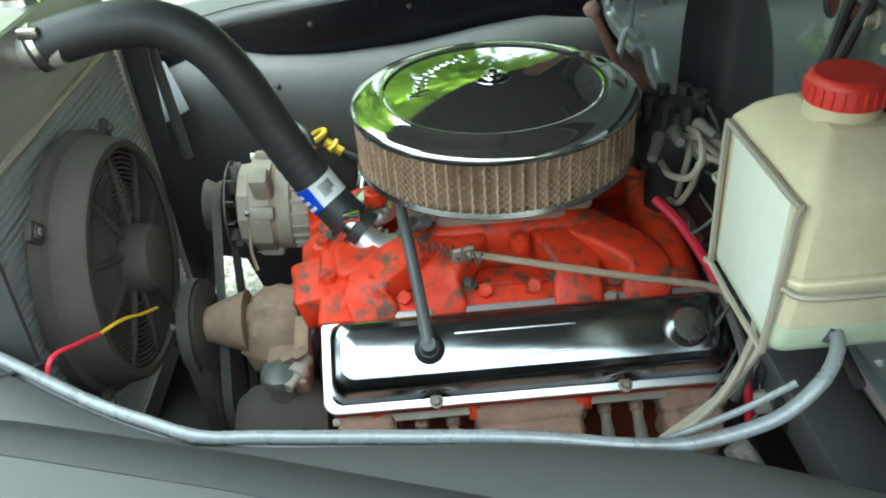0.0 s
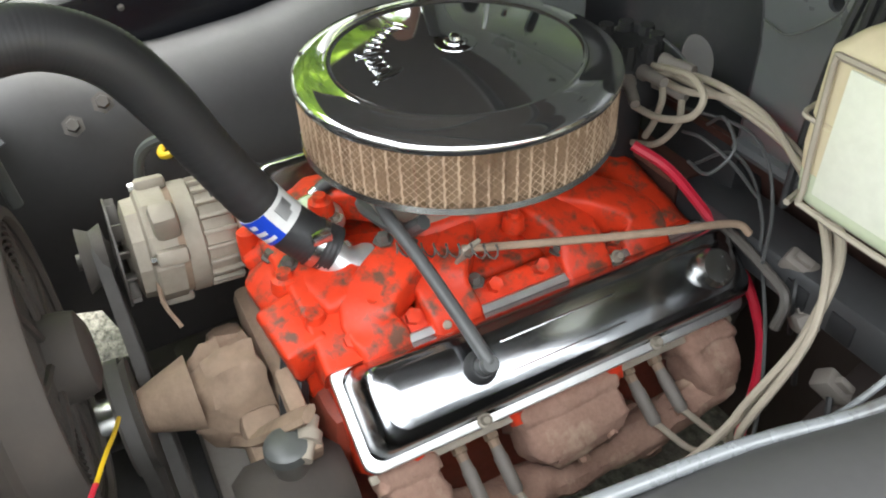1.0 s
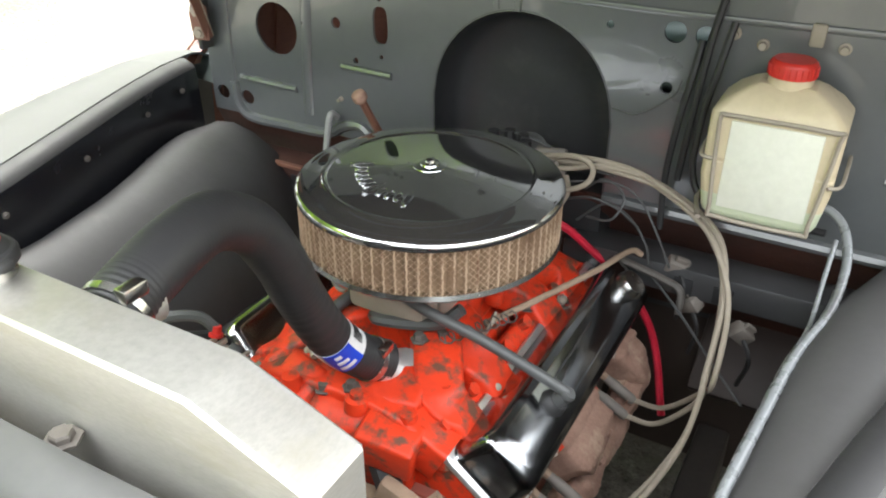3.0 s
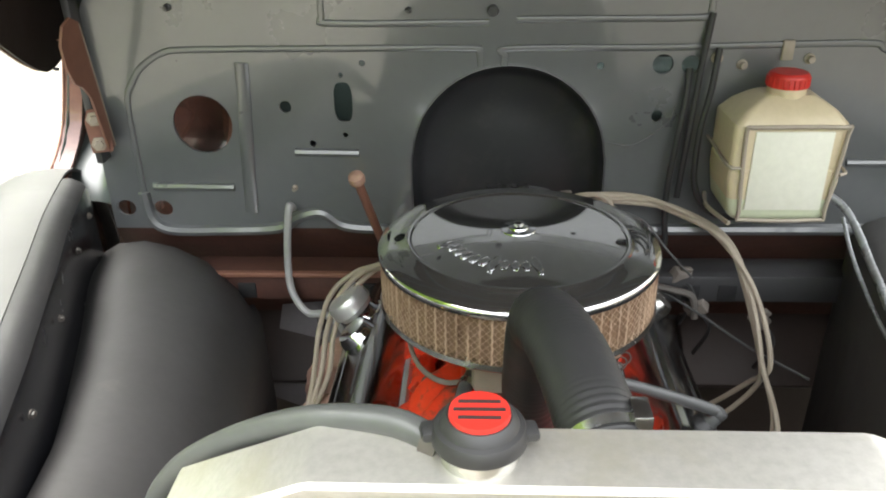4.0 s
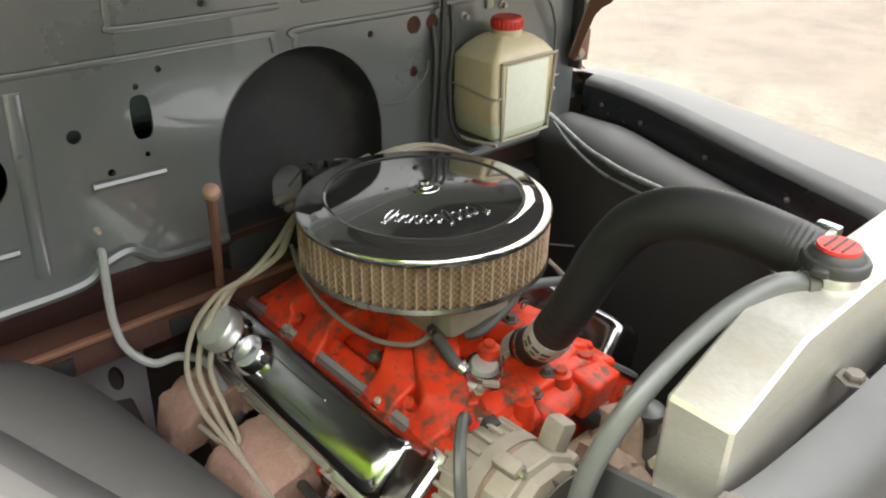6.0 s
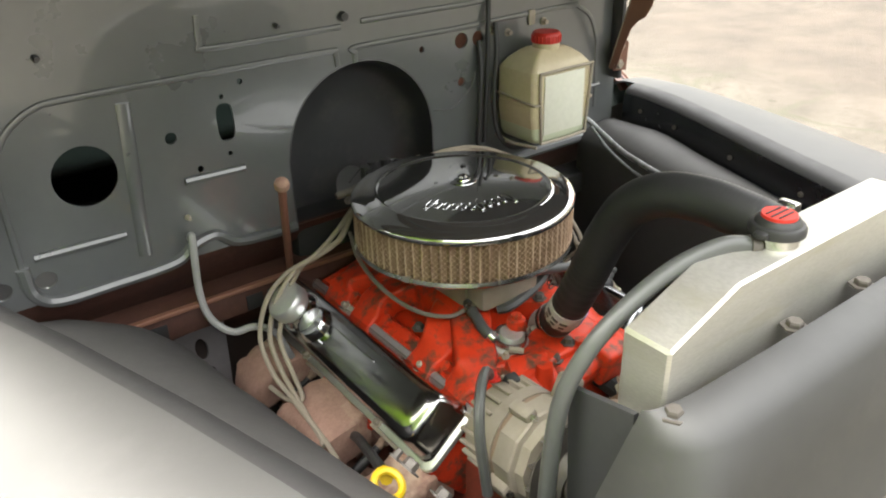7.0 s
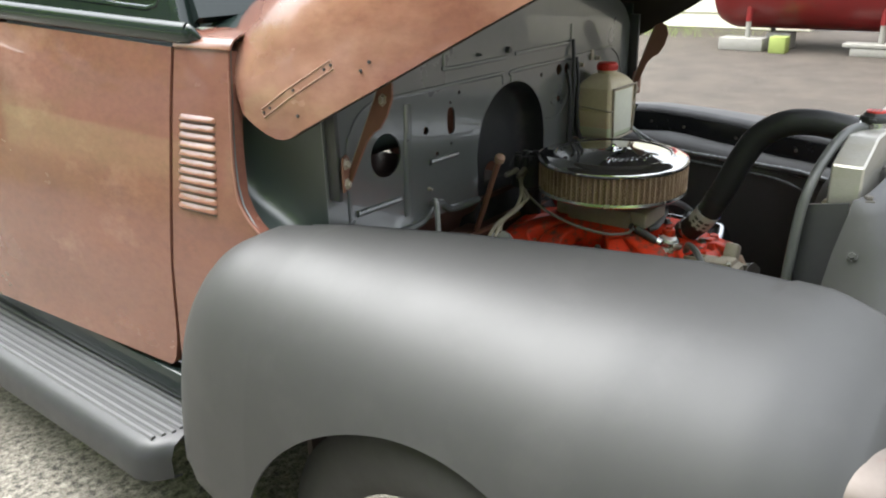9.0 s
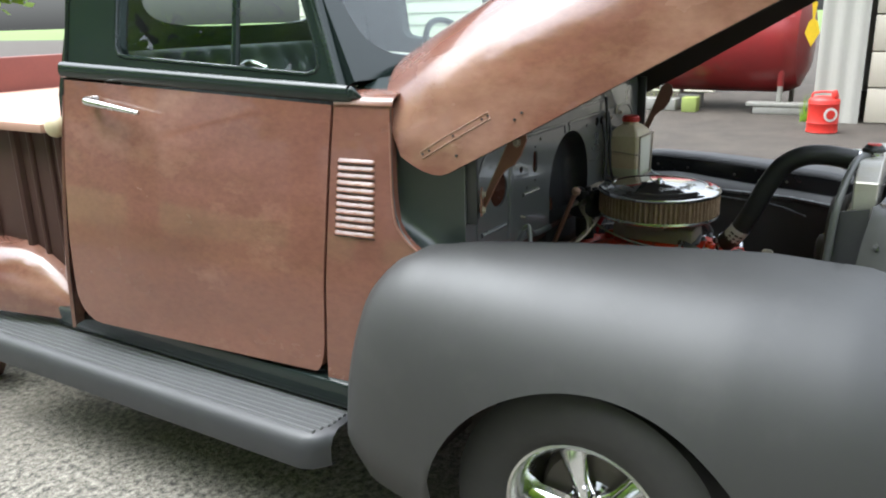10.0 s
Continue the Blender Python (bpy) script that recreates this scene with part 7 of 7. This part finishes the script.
part("shed_back", box((0.1, 7.0, 3.0), at(12.5, -3.0, 1.5)), WHITE, shed)
part("shed_end", box((4.2, 0.1, 3.0), at(10.4, 0.48, 1.5)), WHITE, shed)
part("shed_roof", box((5.0, 7.6, 0.1), at(10.4, -3.0, 3.05)), ALU_CAST, shed)
house = thing("neighbour_house", "pale house wall with horizontal siding", "house", (11.6, 7, 0))
part("wall", box((0.2, 9.0, 3.4), at(11.6, 7.0, 1.7)), CREAM, house)
for i in range(14):
    part("siding_board", box((0.03, 9.0, 0.22), at(11.48, 7.0, 0.12 + 0.235 * i, 0, 4, 0)), CREAM, house)


# ---- trees round the yard ----
def leaf_material():
    m = mat("bright_green_leaves", (0.20, 0.33, 0.04), 0.5, col2=(0.29, 0.42, 0.06), scale=0.7, fine=12, bump=0)
    b = m.node_tree.nodes["Principled BSDF"]
    n, l = m.node_tree.nodes, m.node_tree.links
    thin, both = n.new("ShaderNodeBsdfTranslucent"), n.new("ShaderNodeMixShader")
    thin.inputs[0].default_value = (0.42, 0.60, 0.06, 1)
    both.inputs[0].default_value = 0.5
    l.new(b.outputs[0], both.inputs[1])
    l.new(thin.outputs[0], both.inputs[2])
    l.new(both.outputs[0], n["Material Output"].inputs[0])
    return m


LEAF, BARK = leaf_material(), mat("grey_brown_bark", (0.13, 0.10, 0.075), 0.9, scale=5, bump=0.6, dist=0.02)

tagged(mesh_object("weeds", weeds, LEAF), "straggling green weeds beside the tank", "weeds", kind="stuff")


def tree(x, y, h, seed):
    rnd = random.Random(seed)
    t = thing("tree", "leafy green broadleaf tree at the yard's edge", "tree", (x, y, 0), "trees round the yard")
    bm = sweep([(x, y, 0), (x + rnd.uniform(-0.2, 0.2), y + rnd.uniform(-0.2, 0.2), h * 0.3), (x + rnd.uniform(-0.3, 0.3), y + rnd.uniform(-0.3, 0.3), h * 0.62)], [0.3, 0.2, 0.1], n=10, steps=5)
    tips = []
    for k in range(11):
        a, z0 = rnd.uniform(0, 6.28), h * rnd.uniform(0.2, 0.58)
        r = h * rnd.uniform(0.2, 0.38)
        tip = Vector((x + r * math.cos(a), y + r * math.sin(a), z0 + h * rnd.uniform(0.1, 0.34)))
        sweep([(x, y, z0), Vector((x, y, z0)).lerp(tip, 0.5) + Vector((0, 0, 0.2)), tip], [0.09, 0.06, 0.025], n=6, steps=4, bm=bm)
        tips.append(tip)
    part("trunk", bm, BARK, t)
    vs, fs = [], []
    tips.append(Vector((x, y, h * 0.85)))
    for tip in tips:
        for c in range(9):
            cc = tip + Vector((rnd.gauss(0, h * 0.075), rnd.gauss(0, h * 0.075), rnd.gauss(0, h * 0.06)))
            for q in range(44):
                o = cc + Vector((rnd.gauss(0, 0.36), rnd.gauss(0, 0.36), rnd.gauss(0, 0.28)))
                u = Vector((rnd.gauss(0, 1), rnd.gauss(0, 1), rnd.gauss(0, 0.6))).normalized() * rnd.uniform(0.14, 0.26)
                v = u.orthogonal().normalized() * u.length * 0.6
                n0 = len(vs)
                vs += [o - u, o + v, o + u, o - v]
                fs.append((n0, n0 + 1, n0 + 2, n0 + 3))
    me = bpy.data.meshes.new("crown")
    me.from_pydata([tuple(v) for v in vs], [], fs)
    me.materials.append(LEAF)
    crown = new("crown", me)
    crown.parent = t
    crown.matrix_parent_inverse = Matrix.Translation((-x, -y, 0))
    tagged(crown, kind="stuff")


for k, (x, y, h) in enumerate(((-9.5, -8.5, 9), (-9, -4.5, 9), (-10, -1.0, 10), (-8.8, 2.6, 9), (-9.5, 6.2, 9.5), (-10, 10, 9), (-9, 15, 8.5), (-13, 0.5, 10), (-13, -6, 10), (-13, 7, 10),  (-3, 24, 9), (4, 27, 8), (10, 24, 9), (-8, -14, 8))):
    tree(x, y, h, 20 + k)


# ---- grit on the yard beside the truck ----
gr = random.Random(4)
vs, fs = [], []
for k in range(6000):
    x, y = gr.uniform(-2.9, -0.95), gr.uniform(-1.2, 3.2)
    r = gr.uniform(0.002, 0.0065)
    n0 = len(vs)
    a = gr.uniform(0, 6.28)
    c, q = math.cos(a) * r, math.sin(a) * r
    vs += [(x + c, y + q, 0), (x - q, y + c * gr.uniform(0.5, 1), 0), (x - c, y - q, 0), (x + q, y - c, 0), (x + c * 0.2, y, r * gr.uniform(0.5, 0.9))]
    fs += [(n0, n0 + 1, n0 + 4), (n0 + 1, n0 + 2, n0 + 4), (n0 + 2, n0 + 3, n0 + 4), (n0 + 3, n0, n0 + 4)]
me = bpy.data.meshes.new("gravel")
me.from_pydata(vs, [], fs)
me.materials.append(mat("pale_grit", (0.34, 0.31, 0.26), 0.9, col2=(0.16, 0.14, 0.11), scale=30, bump=0))
tagged(new("gravel", me), "fine pale grit strewn over the asphalt", "gravel", kind="stuff")
